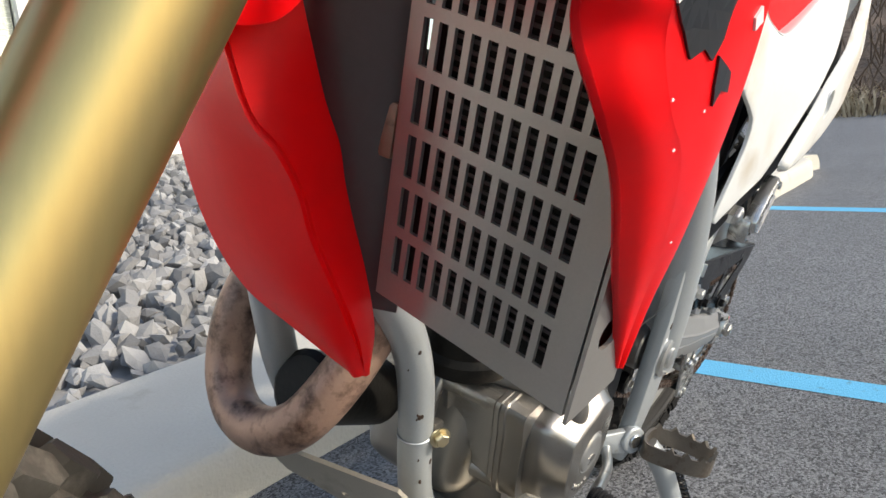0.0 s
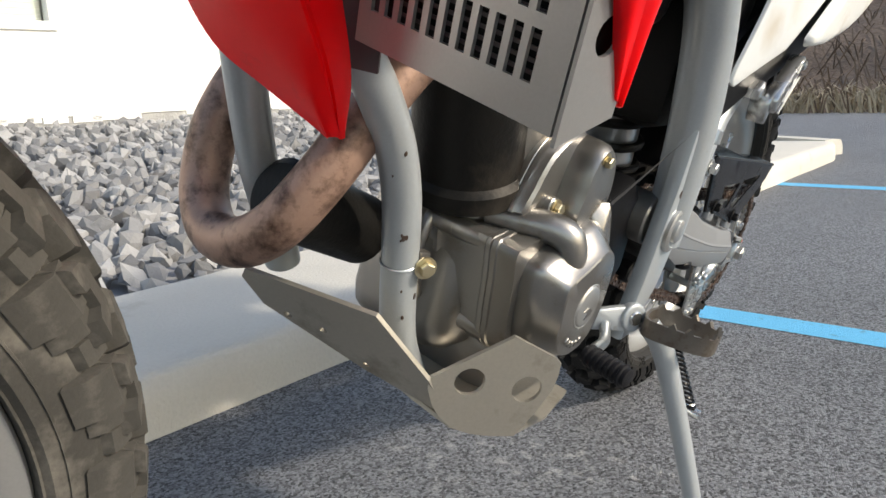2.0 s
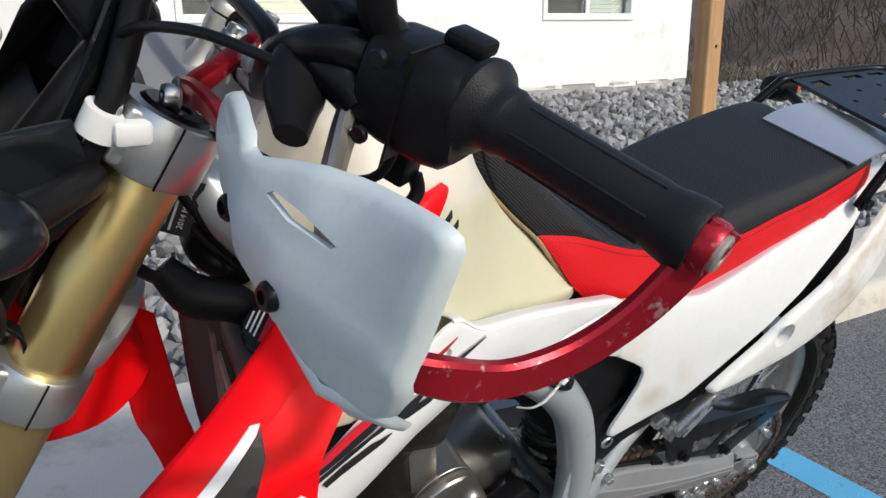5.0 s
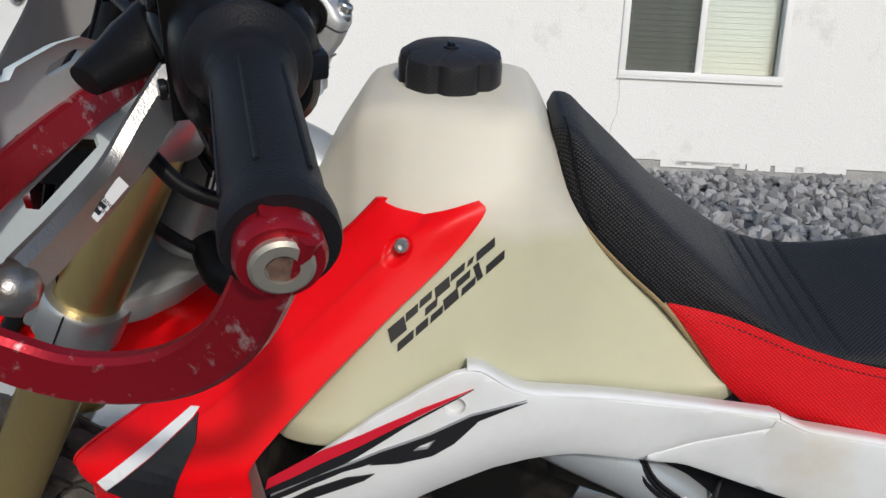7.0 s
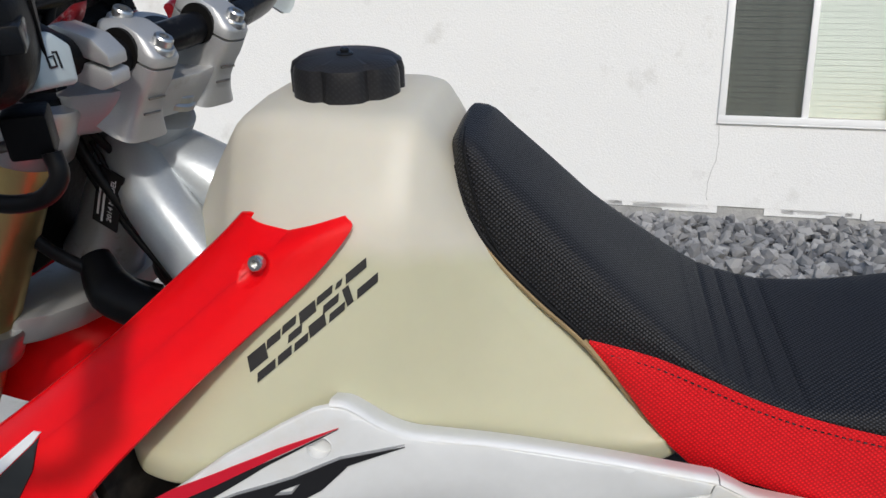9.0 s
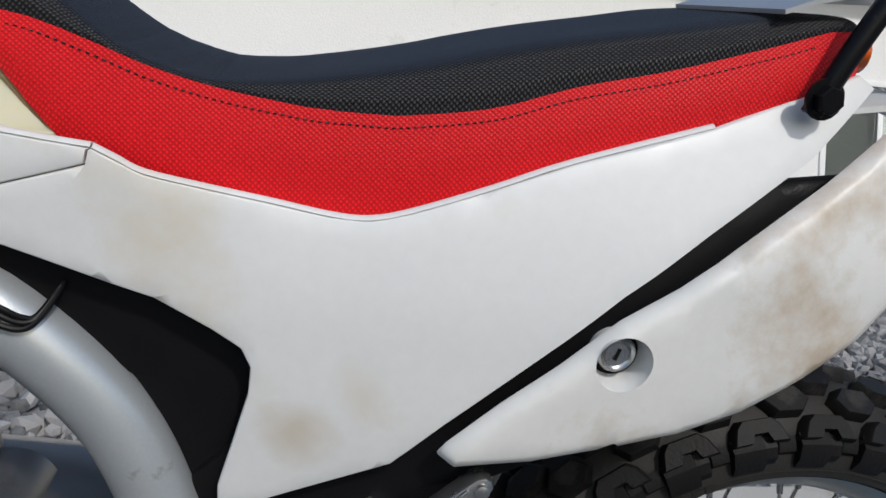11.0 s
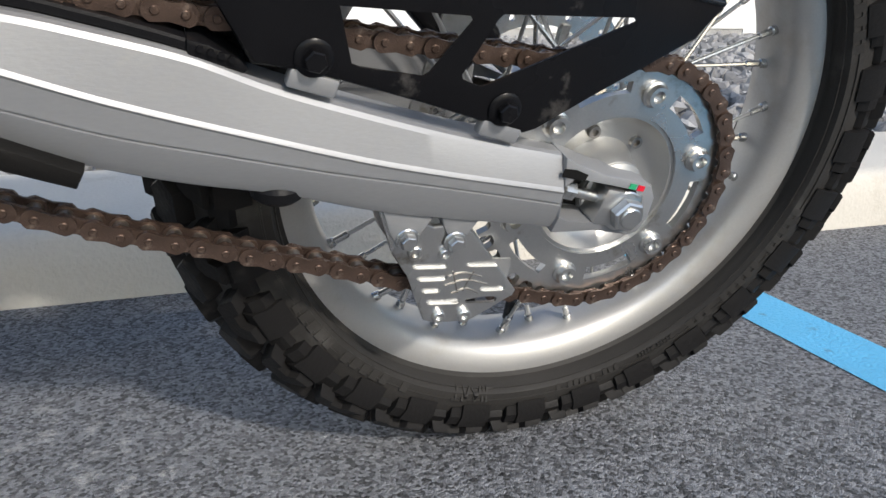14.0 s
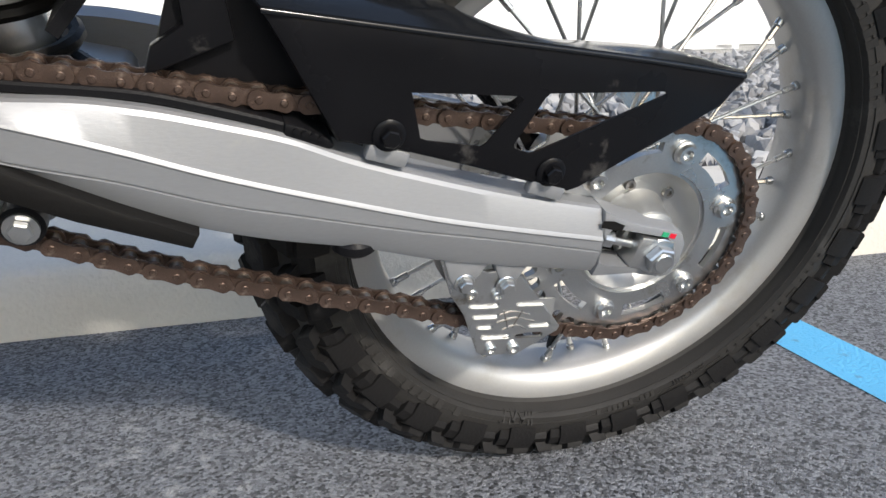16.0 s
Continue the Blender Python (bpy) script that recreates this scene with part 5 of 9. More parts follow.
def radiator():
    bl, br, tl = V(0.474, -0.034, 0.639), V(0.456, -0.181, 0.629), V(0.449, -0.034, 0.872)
    u, v = (br - bl).normalized(), None
    v = (tl - bl)
    v = (v - u * v.dot(u)).normalized()
    n = u.cross(v)
    if n.x > 0:
        n = -n
    W, H = 0.149, 0.250
    at = lambda a, b, d: bl + u * a + v * b - n * d
    us, vv = [0.0], [0.0]
    for c in range(11):
        us += [0.0105 + c * 0.0113, 0.0105 + c * 0.0113 + 0.0066]
    us.append(W)
    for r in range(7):
        vv += [0.020 + r * 0.0330, 0.020 + r * 0.0330 + 0.0258]
    vv.append(0.262)
    bm = BM()
    lay = [[[bm.verts.new(at(a, b - (0.010 if (b == 0.262 and a < 0.02) else 0), d)) for b in vv] for a in us] for d in (0, 0.0025)]
    solid = lambda i, j: 0 <= i < len(us) - 1 and 0 <= j < len(vv) - 1 and not (i % 2 == 1 and j % 2 == 1) and not (j == len(vv) - 2 and 3 <= i <= 6)
    for i in range(len(us) - 1):
        for j in range(len(vv) - 1):
            if solid(i, j):
                q = [(i, j), (i + 1, j), (i + 1, j + 1), (i, j + 1)]
                bm.faces.new([lay[0][a][b] for a, b in q])
                bm.faces.new([lay[1][a][b] for a, b in reversed(q)])
                for k, (di, dj) in enumerate(((0, -1), (1, 0), (0, 1), (-1, 0))):
                    if not solid(i + di, j + dj):
                        (a, b), (c, d) = q[k], q[(k + 1) % 4]
                        bm.faces.new((lay[0][a][b], lay[1][a][b], lay[1][c][d], lay[0][c][d]))
    g = part("radiator_guard", bm, RAD_PLATE, BIKE, "slotted aluminium radiator guard", smooth=False)
    bm = BM()
    panel(bm, [(0, -0.004), (0.045, 0.006), (0.045, 0.26), (0, 0.262)], lambda a, b, d: bl + u * (W + 0.004 - d) + v * b - n * a, 0.0025, 0.03, [circle(0.020, 0.049, 0.0100, 18)], edge=0)
    part("guard_flange", bm, RAD_PLATE, g, smooth=False)
    bm = BM()
    c = at(W / 2 - 0.001, 0.125, 0.032)
    rot = Matrix((u, n, v)).transposed()
    box(bm, c, (W - 0.006, 0.03, 0.245), rot, 0.004)
    core = part("radiator", bm, DEEP, BIKE, "black finned radiator core")
    bm = BM()
    for i in range(36):
        box(bm, at(W / 2 + 0.004, 0.02 + i * 0.006, 0.0158), (W - 0.03, 0.0012, 0.0022), rot)
    part("fin_pack", bm, PLATE_DARK, core, smooth=False, kind="stuff")
    bm = BM()
    box(bm, at(W / 2 - 0.008, 0.262, 0.03), (W - 0.03, 0.045, 0.036), rot, 0.01, 3)
    part("upper_tank", bm, PLATE_DARK, core)
    bm = BM()
    p = V(0.478, -0.112, 0.912)
    ax = V(-0.25, -0.35, 0.9).normalized()
    lathe(bm, p, ax, [(0, 0.014), (0.012, 0.015), (0.012, 0.024), (0.020, 0.0245), (0.0225, 0.022), (0.0225, 0.0)], 30)
    cap = part("radiator_cap", bm, BLACK_GLOSS, core, "black radiator cap with a red warning label")
    s = ax.orthogonal().normalized()
    t = ax.cross(s)
    bm = BM()
    box(bm, p + ax * 0.0228, (0.030, 0.011, 0.0006), Matrix((s, t, ax)).transposed())
    part("warning_label", bm, DECAL_RED, cap, smooth=False)
    for k in range(3):
        bm = BM()
        box(bm, p + ax * 0.0228 + t * (0.010 + 0.004 * k), (0.024 - 0.004 * k, 0.0015, 0.0006), Matrix((s, t, ax)).transposed())
        part("label_line", bm, DECAL_WHITE, cap, smooth=False)
    # mauve-black cowl between the radiators and the hoses
    bm = BM()
    sheet(bm, [[V(0.448, 0.055, 0.90), V(0.44, 0.01, 0.91), V(0.466, -0.044, 0.90)], [V(0.462, 0.045, 0.76), V(0.452, 0.005, 0.76), V(0.482, -0.040, 0.76)], [V(0.488, 0.025, 0.62), V(0.478, 0.0, 0.62), V(0.496, -0.038, 0.62)]], 5, 5, 0.004, flip=True)
    part("radiator_cowl", bm, PLATE_DARK, BIKE, "dark plastic cowl beside the radiator")
    bm = BM()
    box(bm, (0.475, -0.028, 0.745), (0.014, 0.012, 0.035), None, 0.003)
    part("rubber_grommet", bm, EXHAUST, BIKE, "brown rubber mount")
    bm = BM()
    tube(bm, [V(0.50, -0.05, 0.93), V(0.455, -0.035, 0.945), V(0.45, 0.0, 0.95), V(0.47, 0.05, 0.93)], 0.013, 12, 6)
    part("coolant_hose", bm, CABLE, BIKE)


# ---- frame, engine and the parts round them ----
def frame_parts():
    bm = BM()
    tube(bm, [(0.425, -0.016, 1.040), (0.47, -0.046, 0.990), (0.56, -0.078, 0.905), (0.68, -0.096, 0.825), (0.79, -0.104, 0.765), (0.865, -0.108, 0.690), (0.900, -0.112, 0.610), (0.917, -0.115, 0.530), (0.925, -0.115, 0.45)], [0.022, 0.025, 0.026, 0.027, 0.026, 0.025, 0.025, 0.024, 0.022], 18, 8)
    part("main_spar", bm, SILVER_PAINT, BIKE, "silver-painted steel frame spar")
    bm = BM()
    tube(bm, [(0.47, 0.05, 0.985), (0.56, 0.078, 0.905), (0.68, 0.096, 0.825), (0.79, 0.104, 0.765), (0.865, 0.108, 0.690), (0.900, 0.112, 0.610), (0.92, 0.115, 0.45)], 0.025, 16, 8)
    part("main_spar", bm, SILVER_PAINT, BIKE, "silver-painted steel frame spar")
    bm = BM()
    slab(bm, [(0.900, 0.655), (0.920, 0.605), (0.935, 0.552), (0.960, 0.5445), (0.976, 0.540), (0.980, 0.528), (0.960, 0.492), (0.945, 0.462), (0.930, 0.40), (0.895, 0.345), (0.868, 0.345), (0.880, 0.42), (0.887, 0.52), (0.885, 0.60)], -0.128, -0.110, 0.004)
    pl = part("pivot_plate", bm, SILVER_PAINT, BIKE, "silver frame plate at the swingarm pivot with rust")
    bm = BM()
    lathe(bm, V(0.912, -0.128, 0.470), (0, -1, 0), [(0, 0.025), (0.004, 0.025), (0.006, 0.022), (0.006, 0.019), (0.001, 0.018), (0.001, 0.0135), (0.008, 0.013), (0.009, 0.0115), (0.009, 0.0)], 32)
    part("pivot_bolt", bm, CAST_BRIGHT, pl)
    bm = BM()
    panel(bm, circle(0.905, 0.512, 0.0105, 14, 0.5), lambda u, v, d: V(u, -0.1285 + d, v), 0.0008, 0.01, edge=0)
    part("rust_patch", bm, RUST, pl, "brown rust patch", smooth=False)
    for q in ((0.968, -0.128, 0.534),):
        bm = BM()
        bolt(bm, V(*q), (0, -1, 0), 0.0068, 0.008)
        part("bolt", bm, STEEL, pl)
    # front down tubes
    SETTLE.append(SETTLE[0])
    for pts in ([(0.497, -0.022, 0.665), (0.516, -0.018, 0.622), (0.542, -0.018, 0.592), (0.570, -0.018, 0.555), (0.592, -0.018, 0.510), (0.606, -0.018, 0.460), (0.616, -0.018, 0.415), (0.632, -0.018, 0.365), (0.665, -0.018, 0.31)],
                [(0.500, 0.085, 0.620), (0.533, 0.09, 0.526), (0.548, 0.09, 0.486), (0.570, 0.09, 0.440), (0.583, 0.089, 0.405)]):
        bm = BM()
        tube(bm, pts, 0.0158, 20, 8)
        dt = part("down_tube", bm, SILVER_PAINT, BIKE, "silver-painted steel down tube")
        if pts[0][1] < 0:
            bm = BM()
            ring_faces(bm, [[V(0.6085 - 0.22 * h + r * math.cos(a), -0.018 + r * math.sin(a), 0.4475 + h + 0.22 * r * math.cos(a)) for a in np.linspace(0, 2 * math.pi, 28, endpoint=False)] for h, r in ((0.0016, 0.0157), (0.0008, 0.0166), (-0.0008, 0.0166), (-0.0016, 0.0157))], cap=False)
            part("weld_ring", bm, SILVER_PAINT, dt)
            rng = random.Random(8)
            for z, an in ((0.479, 3.9), (0.4765, 4.0), (0.474, 3.85), (0.4775, 4.15), (0.53, 3.6), (0.426, 4.0), (0.419, 4.9), (0.4205, 4.95), (0.55, 4.4), (0.40, 4.3)):
                x = float(np.interp(z, [0.415, 0.46, 0.51, 0.555], [0.616, 0.606, 0.592, 0.570]))
                d = V(math.cos(an), math.sin(an), 0)
                bm = BM()
                r = rng.uniform(0.0008, 0.0020)
                lathe(bm, V(x, -0.018, z) + d * 0.0150, d, [(0, r), (0.0013, r * 0.8), (0.0014, 0)], 7)
                bmesh.ops.scale(bm, vec=(1, 1, 1.7), verts=bm.verts, space=Matrix.Translation(-V(x, -0.018, z)))
                part("paint_chip", bm, RUST, dt, smooth=False)
    bm = BM()
    bolt(bm, V(0.6175, -0.038, 0.4485), V(-0.5, -1, 0), 0.0068, 0.006)
    part("engine_mount_bolt", bm, BRASS, BIKE, "yellow zinc mount bolt")
    bm = BM()
    slab(bm, [(0.612, 0.462), (0.628, 0.458), (0.632, 0.438), (0.618, 0.434)], -0.034, -0.024, 0.002)
    part("engine_mount", bm, CAST, BIKE)
    SETTLE.pop()
    # subframe strut with its zinc bracket
    bm = BM()
    tube(bm, [(0.955, -0.113, 0.512), (0.975, -0.110, 0.532), (1.013, -0.104, 0.577), (1.068, -0.103, 0.624), (1.118, -0.106, 0.658), (1.30, -0.11, 0.78)], [0.015, 0.015, 0.0145, 0.0145, 0.014, 0.013], 16, 6)
    st = part("subframe_strut", bm, SILVER_PAINT, BIKE, "silver steel subframe strut")
    bm = BM()
    out = [(1.1019, 0.661), (1.1075, 0.6622), (1.1125, 0.6597), (1.1143, 0.6531), (1.1123, 0.6489), (1.0595, 0.5966), (1.0545, 0.5990), (1.0489, 0.6075), (1.0495, 0.6150), (1.060, 0.6255)]
    slab(bm, out, -0.155, -0.138, 0.003)
    bk = part("peg_hanger", bm, STEEL, st, "zinc-plated passenger peg hanger")
    bm = BM()
    slab(bm, [(1.0605, 0.5970), (1.0555, 0.5820), (1.049, 0.590), (1.046, 0.606), (1.049, 0.613)], -0.148, -0.125, 0.002)
    slab(bm, [(1.050, 0.612), (1.050, 0.622), (1.036, 0.630), (1.022, 0.620), (1.026, 0.609)], -0.138, -0.112, 0.003)
    part("hanger_foot", bm, STEEL, bk)
    bm = BM()
    lathe(bm, V(1.1055, -0.155, 0.6530), (0, -1, 0), [(0, 0.0055), (0.003, 0.0052), (0.004, 0.003), (0.004, 0)], 16)
    part("rivet", bm, STEEL, bk)
    for f0, f1 in ((0.0, 0.90), (0.20, 0.78), (0.72, 0.95)):
        k = {0.0: 0.0105, 0.20: 0.0055, 0.72: -0.0075}[f0]
        bm = BM()
        p = [V(1.058, -0.1553, 0.6045).lerp(V(1.104, -0.1553, 0.6505), f) + V(k * 0.7, 0, -k * 0.7) for f in (f0, 0.5 * (f0 + f1), f1)]
        tube(bm, p, 0.0014, 8, 3)
        part("pressed_edge", bm, STEEL, bk)
    for x, z in ((1.0640, 0.6180), (1.0785, 0.6310)):
        bm = BM()
        lathe(bm, V(x, -0.1548, z), (0, -1, 0), [(0, 0.0052), (0.0009, 0.0050), (0.0009, 0.0040), (0.0002, 0.0038), (0.0002, 0.0)], 20)
        part("stamped_ring", bm, CAST, bk)
    bm = BM()
    panel(bm, [(0.9776, 0.5799), (1.0015, 0.6032), (1.0164, 0.5897), (0.9932, 0.5638)], lambda u, v, d: V(u, -0.098 + d, v), 0.0022, 0.02, [circle(0.9865, 0.5785, 0.0033, 12), circle(1.0005, 0.5945, 0.0033, 12)], edge=0)
    part("tab_plate", bm, STEEL, st, "drilled zinc tab", smooth=False)
    bm = BM()
    box(bm, (1.022, -0.10, 0.607), (0.026, 0.02, 0.018), Matrix.Rotation(-0.7, 3, "Y"), 0.003)
    bolt(bm, V(1.018, -0.112, 0.606), (0, -1, 0), 0.006, 0.005)
    part("hose_clamp", bm, STEEL, st)
    bm = BM()
    cyl(bm, (0.935, -0.13, 0.565), (0.939, -0.13, 0.580), 0.007, seg=6, bevel=0.001)
    cyl(bm, (0.936, -0.122, 0.53), (0.937, -0.126, 0.566), 0.006, seg=10)
    part("frame_stud", bm, STEEL, pl)
    # wiring loom and zip tie along the spar
    SETTLE.append(SETTLE[0])
    for k, dx in enumerate((0, 0.0045, 0.008)):
        bm = BM()
        tube(bm, [(0.768 + dx, -0.112, 0.812), (0.771 + dx, -0.120, 0.796), (0.781 + dx, -0.130, 0.779 + dx * 0.4), (0.800 + dx, -0.1345, 0.763 + dx * 0.7), (0.818 + dx * 0.8, -0.136, 0.7515 + dx), (0.833, -0.135 + 0.001 * k, 0.747 + dx * 0.8), (0.842 - dx * 0.3, -0.128, 0.753), (0.850, -0.112, 0.768)], 0.0019, 8, 6)
        part("wire", bm, CABLE, BIKE)
    bm = BM()
    strip(bm, [(0.812, -0.1395, 0.768), (0.804, -0.1385, 0.753), (0.796, -0.137, 0.741), (0.786, -0.131, 0.730), (0.778, -0.118, 0.722)], 0.0045, 0.0016, (0.5, 0, -0.4), 5, 0.0005)
    box(bm, (0.8125, -0.1405, 0.7695), (0.0085, 0.006, 0.0075), Matrix.Rotation(-0.9, 3, "Y"), 0.0012)
    part("cable_tie", bm, NYLON, BIKE, "white nylon cable tie")
    bm = BM()
    box(bm, (0.80, 0.0, 0.735), (0.18, 0.15, 0.11), Matrix.Rotation(0.35, 3, "Y"), 0.02, 3)
    lathe(bm, V(0.735, -0.02, 0.735), V(0, -1, 0), [(0, 0.035), (0.04, 0.035), (0.045, 0.03), (0.045, 0)], 24)
    part("throttle_body", bm, DEEP, BIKE, "dark throttle body and rubber boot")
    SETTLE.pop()
    # shock, airbox and inner mudguard behind the arm
    bm = BM()
    box(bm, (0.99, 0.0, 0.66), (0.16, 0.16, 0.2), None, 0.02)
    part("airbox", bm, DEEP, BIKE, "black airbox")
    bm = BM()
    sheet(bm, [[V(1.02, y, 0.50), V(1.06, y, 0.55), V(1.10, y, 0.62), V(1.16, y, 0.70), V(1.26, y, 0.76), V(1.40, y, 0.80)] for y in (-0.075, -0.07, 0.07, 0.075)], 4, 4, 0.004)
    part("inner_mudguard", bm, BLACK_PLASTIC, BIKE, "matt black inner mudguard")
    bm = BM()
    slab(bm, [(1.082, 0.605), (1.110, 0.612), (1.114, 0.53), (1.12, 0.49), (1.064, 0.468), (1.070, 0.487), (1.090, 0.500)], -0.066, -0.055, 0.002)
    part("guard_bracket", bm, BLACK_PAINT, BIKE, "black sheet bracket")
    bm = BM()
    lathe(bm, V(1.0, 0.0, 0.40), V(-0.2, 0, 1), [(0, 0.028), (0.10, 0.03), (0.10, 0.036), (0.24, 0.036), (0.24, 0.02)], 20)
    part("shock_absorber", bm, STEEL, BIKE)
    bm = BM()
    pts = [V(1.0 - 0.2 * h + 0.040 * math.cos(a), 0.040 * math.sin(a), 0.40 + h) for a, h in zip(np.linspace(0, 14 * math.pi, 120), np.linspace(0.02, 0.22, 120))]
    tube(bm, pts, 0.0055, 8, 1, smooth=False)
    part("shock_spring", bm, DEEP, BIKE)


def engine():
    e = thing_part("engine", BIKE, "single-cylinder engine in dull cast aluminium")
    bm = BM()
    box(bm, (0.775, 0.03, 0.44), (0.22, 0.13, 0.22), Matrix.Rotation(0.12, 3, "Y"), 0.03, 3)
    part("crankcase", bm, CAST, e)
    # barrel and head near-black: the exhaust port's shadow is put into the colour
    bm = BM()
    lathe(bm, V(0.694, 0.004, 0.500), V(-0.27, 0, 1), [(0, 0.050), (0.004, 0.056), (0.020, 0.056), (0.026, 0.051), (0.12, 0.050), (0.126, 0.058), (0.150, 0.058), (0.152, 0.05)], 40)
    part("cylinder", bm, DEEP, e, "cylinder barrel with the exhaust port's shadow in its dark colour")
    bm = BM()
    box(bm, (0.670, 0.0, 0.70), (0.14, 0.13, 0.11), Matrix.Rotation(0.28, 3, "Y"), 0.02, 3)
    part("cylinder_head", bm, DEEP, e)
    # added dark block: stands for unresolved engine parts, closes the view through
    bm = BM()
    box(bm, (0.590, 0.02, 0.715), (0.09, 0.13, 0.12), Matrix.Rotation(0.28, 3, "Y"), 0.02, 3)
    part("head_filler", bm, DEEP, e)
    # covers on the left side
    SETTLE.append(SETTLE[0])
    bm = BM()
    def shell(outline, layers, name, m, parent, label=""):
        o = curve([(x, 0, z) for x, z in outline], 4, True)
        c = sum(o, V(0, 0, 0)) / len(o)
        bm = BM()
        ring_faces(bm, [[c + (p - c) * k + V(0, y, 0) for p in o] for y, k in layers])
        return part(name, bm, m, parent, label, angle=32)
    case = [(0.664, 0.474), (0.672, 0.440), (0.680, 0.400), (0.692, 0.368), (0.735, 0.346), (0.785, 0.352), (0.818, 0.390), (0.824, 0.450), (0.806, 0.495), (0.765, 0.502), (0.715, 0.486), (0.680, 0.480)]
    cas = shell(case, [(0.012, 0.97), (-0.004, 0.985), (-0.006, 1.03), (-0.011, 1.035), (-0.014, 1.0), (-0.020, 0.985), (-0.060, 0.985), (-0.0615, 1.004), (-0.0660, 1.006), (-0.0668, 0.992), (-0.0675, 1.006), (-0.0720, 1.004), (-0.0735, 0.985), (-0.092, 0.97), (-0.094, 0.6)], "left_casing", CAST, e, "dull cast engine casing with flanged joints")
    gen = [(0.681, 0.458), (0.685, 0.420), (0.693, 0.388), (0.712, 0.362), (0.745, 0.352), (0.780, 0.360), (0.802, 0.392), (0.804, 0.440), (0.794, 0.480), (0.765, 0.494), (0.725, 0.480), (0.694, 0.470)]
    cov = shell(gen, [(-0.088, 0.985), (-0.101, 0.985), (-0.1075, 0.970), (-0.1130, 0.915), (-0.1190, 0.830), (-0.1265, 0.745), (-0.1310, 0.715), (-0.1320, 0.690), (-0.1325, 0.3)], "generator_cover", CAST, e, "satin cast generator cover")
    bm = BM()
    lathe(bm, V(0.7460, -0.1255, 0.4225), (-0.03, -1, 0.02), [(0.003, 0.0225), (0.0072, 0.0225), (0.0080, 0.0215), (0.0075, 0.0202), (0.0085, 0.0190), (0.0092, 0.0178), (0.0095, 0.004), (0.0094, 0)], 44)
    disc = part("inspection_cap", bm, CAST_BRIGHT, cov)
    bm = BM()
    panel(bm, [(0.754, 0.418), (0.745, 0.423), (0.738, 0.420), (0.746, 0.417), (0.741, 0.411), (0.752, 0.414)], lambda u, v, d: V(u, -0.1356 + d, v), 0.001, 0.01, edge=0)
    part("emblem", bm, CAST, disc, smooth=False)
    for k in range(5):
        bm = BM()
        an = -2.25 + 0.22 * k
        box(bm, V(0.746 + 0.034 * math.cos(an), -0.1325, 0.4225 + 0.038 * math.sin(an)), (0.0055, 0.003, 0.0065), Matrix.Rotation(-(an + math.pi / 2), 3, "Y"), 0.0008, 1)
        part("raised_mark", bm, CAST, cov)
    # oil gallery: a thick rounded rib that comes out of the casing and bends down over the cover
    for pts, rr, nm in (([(0.690, -0.040, 0.488), (0.700, -0.066, 0.489), (0.712, -0.090, 0.490), (0.7200, -0.1065, 0.485), (0.7235, -0.1145, 0.470), (0.7230, -0.1165, 0.455)], [0.011, 0.013, 0.0145, 0.0150, 0.0135, 0.0095], "cover_rib"),
                        ([(0.663, 0.000, 0.4740), (0.670, -0.034, 0.4715), (0.6800, -0.0760, 0.4680)], [0.0095, 0.0098, 0.0102], "bolt_tube"),
                        ([(0.684, 0.000, 0.386), (0.690, -0.034, 0.383), (0.6955, -0.066, 0.3797)], [0.0115, 0.0112, 0.0112], "bolt_tube"),
                        ([(0.668, -0.002, 0.486), (0.655, -0.004, 0.466), (0.651, -0.004, 0.436), (0.660, -0.004, 0.405), (0.676, -0.002, 0.382)], [0.005, 0.006, 0.006, 0.006, 0.005], "casing_rib"),
                        ([(0.664, 0.016, 0.486), (0.646, 0.014, 0.466), (0.641, 0.014, 0.434), (0.650, 0.014, 0.402), (0.668, 0.016, 0.380)], [0.006, 0.007, 0.007, 0.007, 0.006], "casing_rib")):
        bm = BM()
        tube(bm, pts, rr, 18, 8, flat=0.92)
        part(nm, bm, CAST, cov if nm == "cover_rib" else cas)
    # hump above the cover and the pointed web behind it
    up = [(0.692, 0.492), (0.700, 0.520), (0.716, 0.548), (0.742, 0.564), (0.772, 0.566), (0.795, 0.546), (0.802, 0.505), (0.760, 0.488)]
    hump = shell(up, [(0.02, 0.97), (-0.052, 0.99), (-0.0535, 1.012), (-0.0580, 1.012), (-0.0588, 0.995), (-0.0596, 1.012), (-0.0640, 1.010), (-0.0655, 0.985), (-0.072, 0.955), (-0.075, 0.88), (-0.076, 0.4)], "upper_casing", CAST, e)
    tower = [(0.738, 0.488), (0.740, 0.515), (0.745, 0.541), (0.756, 0.558), (0.774, 0.562), (0.793, 0.544), (0.800, 0.505), (0.775, 0.482)]
    shell(tower, [(-0.060, 1.03), (-0.088, 1.0), (-0.096, 0.96), (-0.1010, 0.86), (-0.1025, 0.5)], "casing_tower", CAST, hump)
    bm = BM()
    hull(bm, [V(0.765, -0.092, 0.506), V(0.7905, -0.1085, 0.510), V(0.792, -0.104, 0.500), V(0.806, -0.110, 0.452), V(0.796, -0.1205, 0.452), V(0.772, -0.116, 0.478), V(0.79, -0.08, 0.46)], 0.003)
    part("casing_web", bm, CAST, hump)
    bm = BM()
    lathe(bm, V(0.798, -0.108, 0.432), (0.25, -1, 0), [(0, 0.0105), (0.010, 0.0105), (0.012, 0.009), (0.012, 0.0065), (0.0105, 0.006), (0.0105, 0)], 20)
    part("timing_plug", bm, CAST_BRIGHT, cov)
    bm = BM()
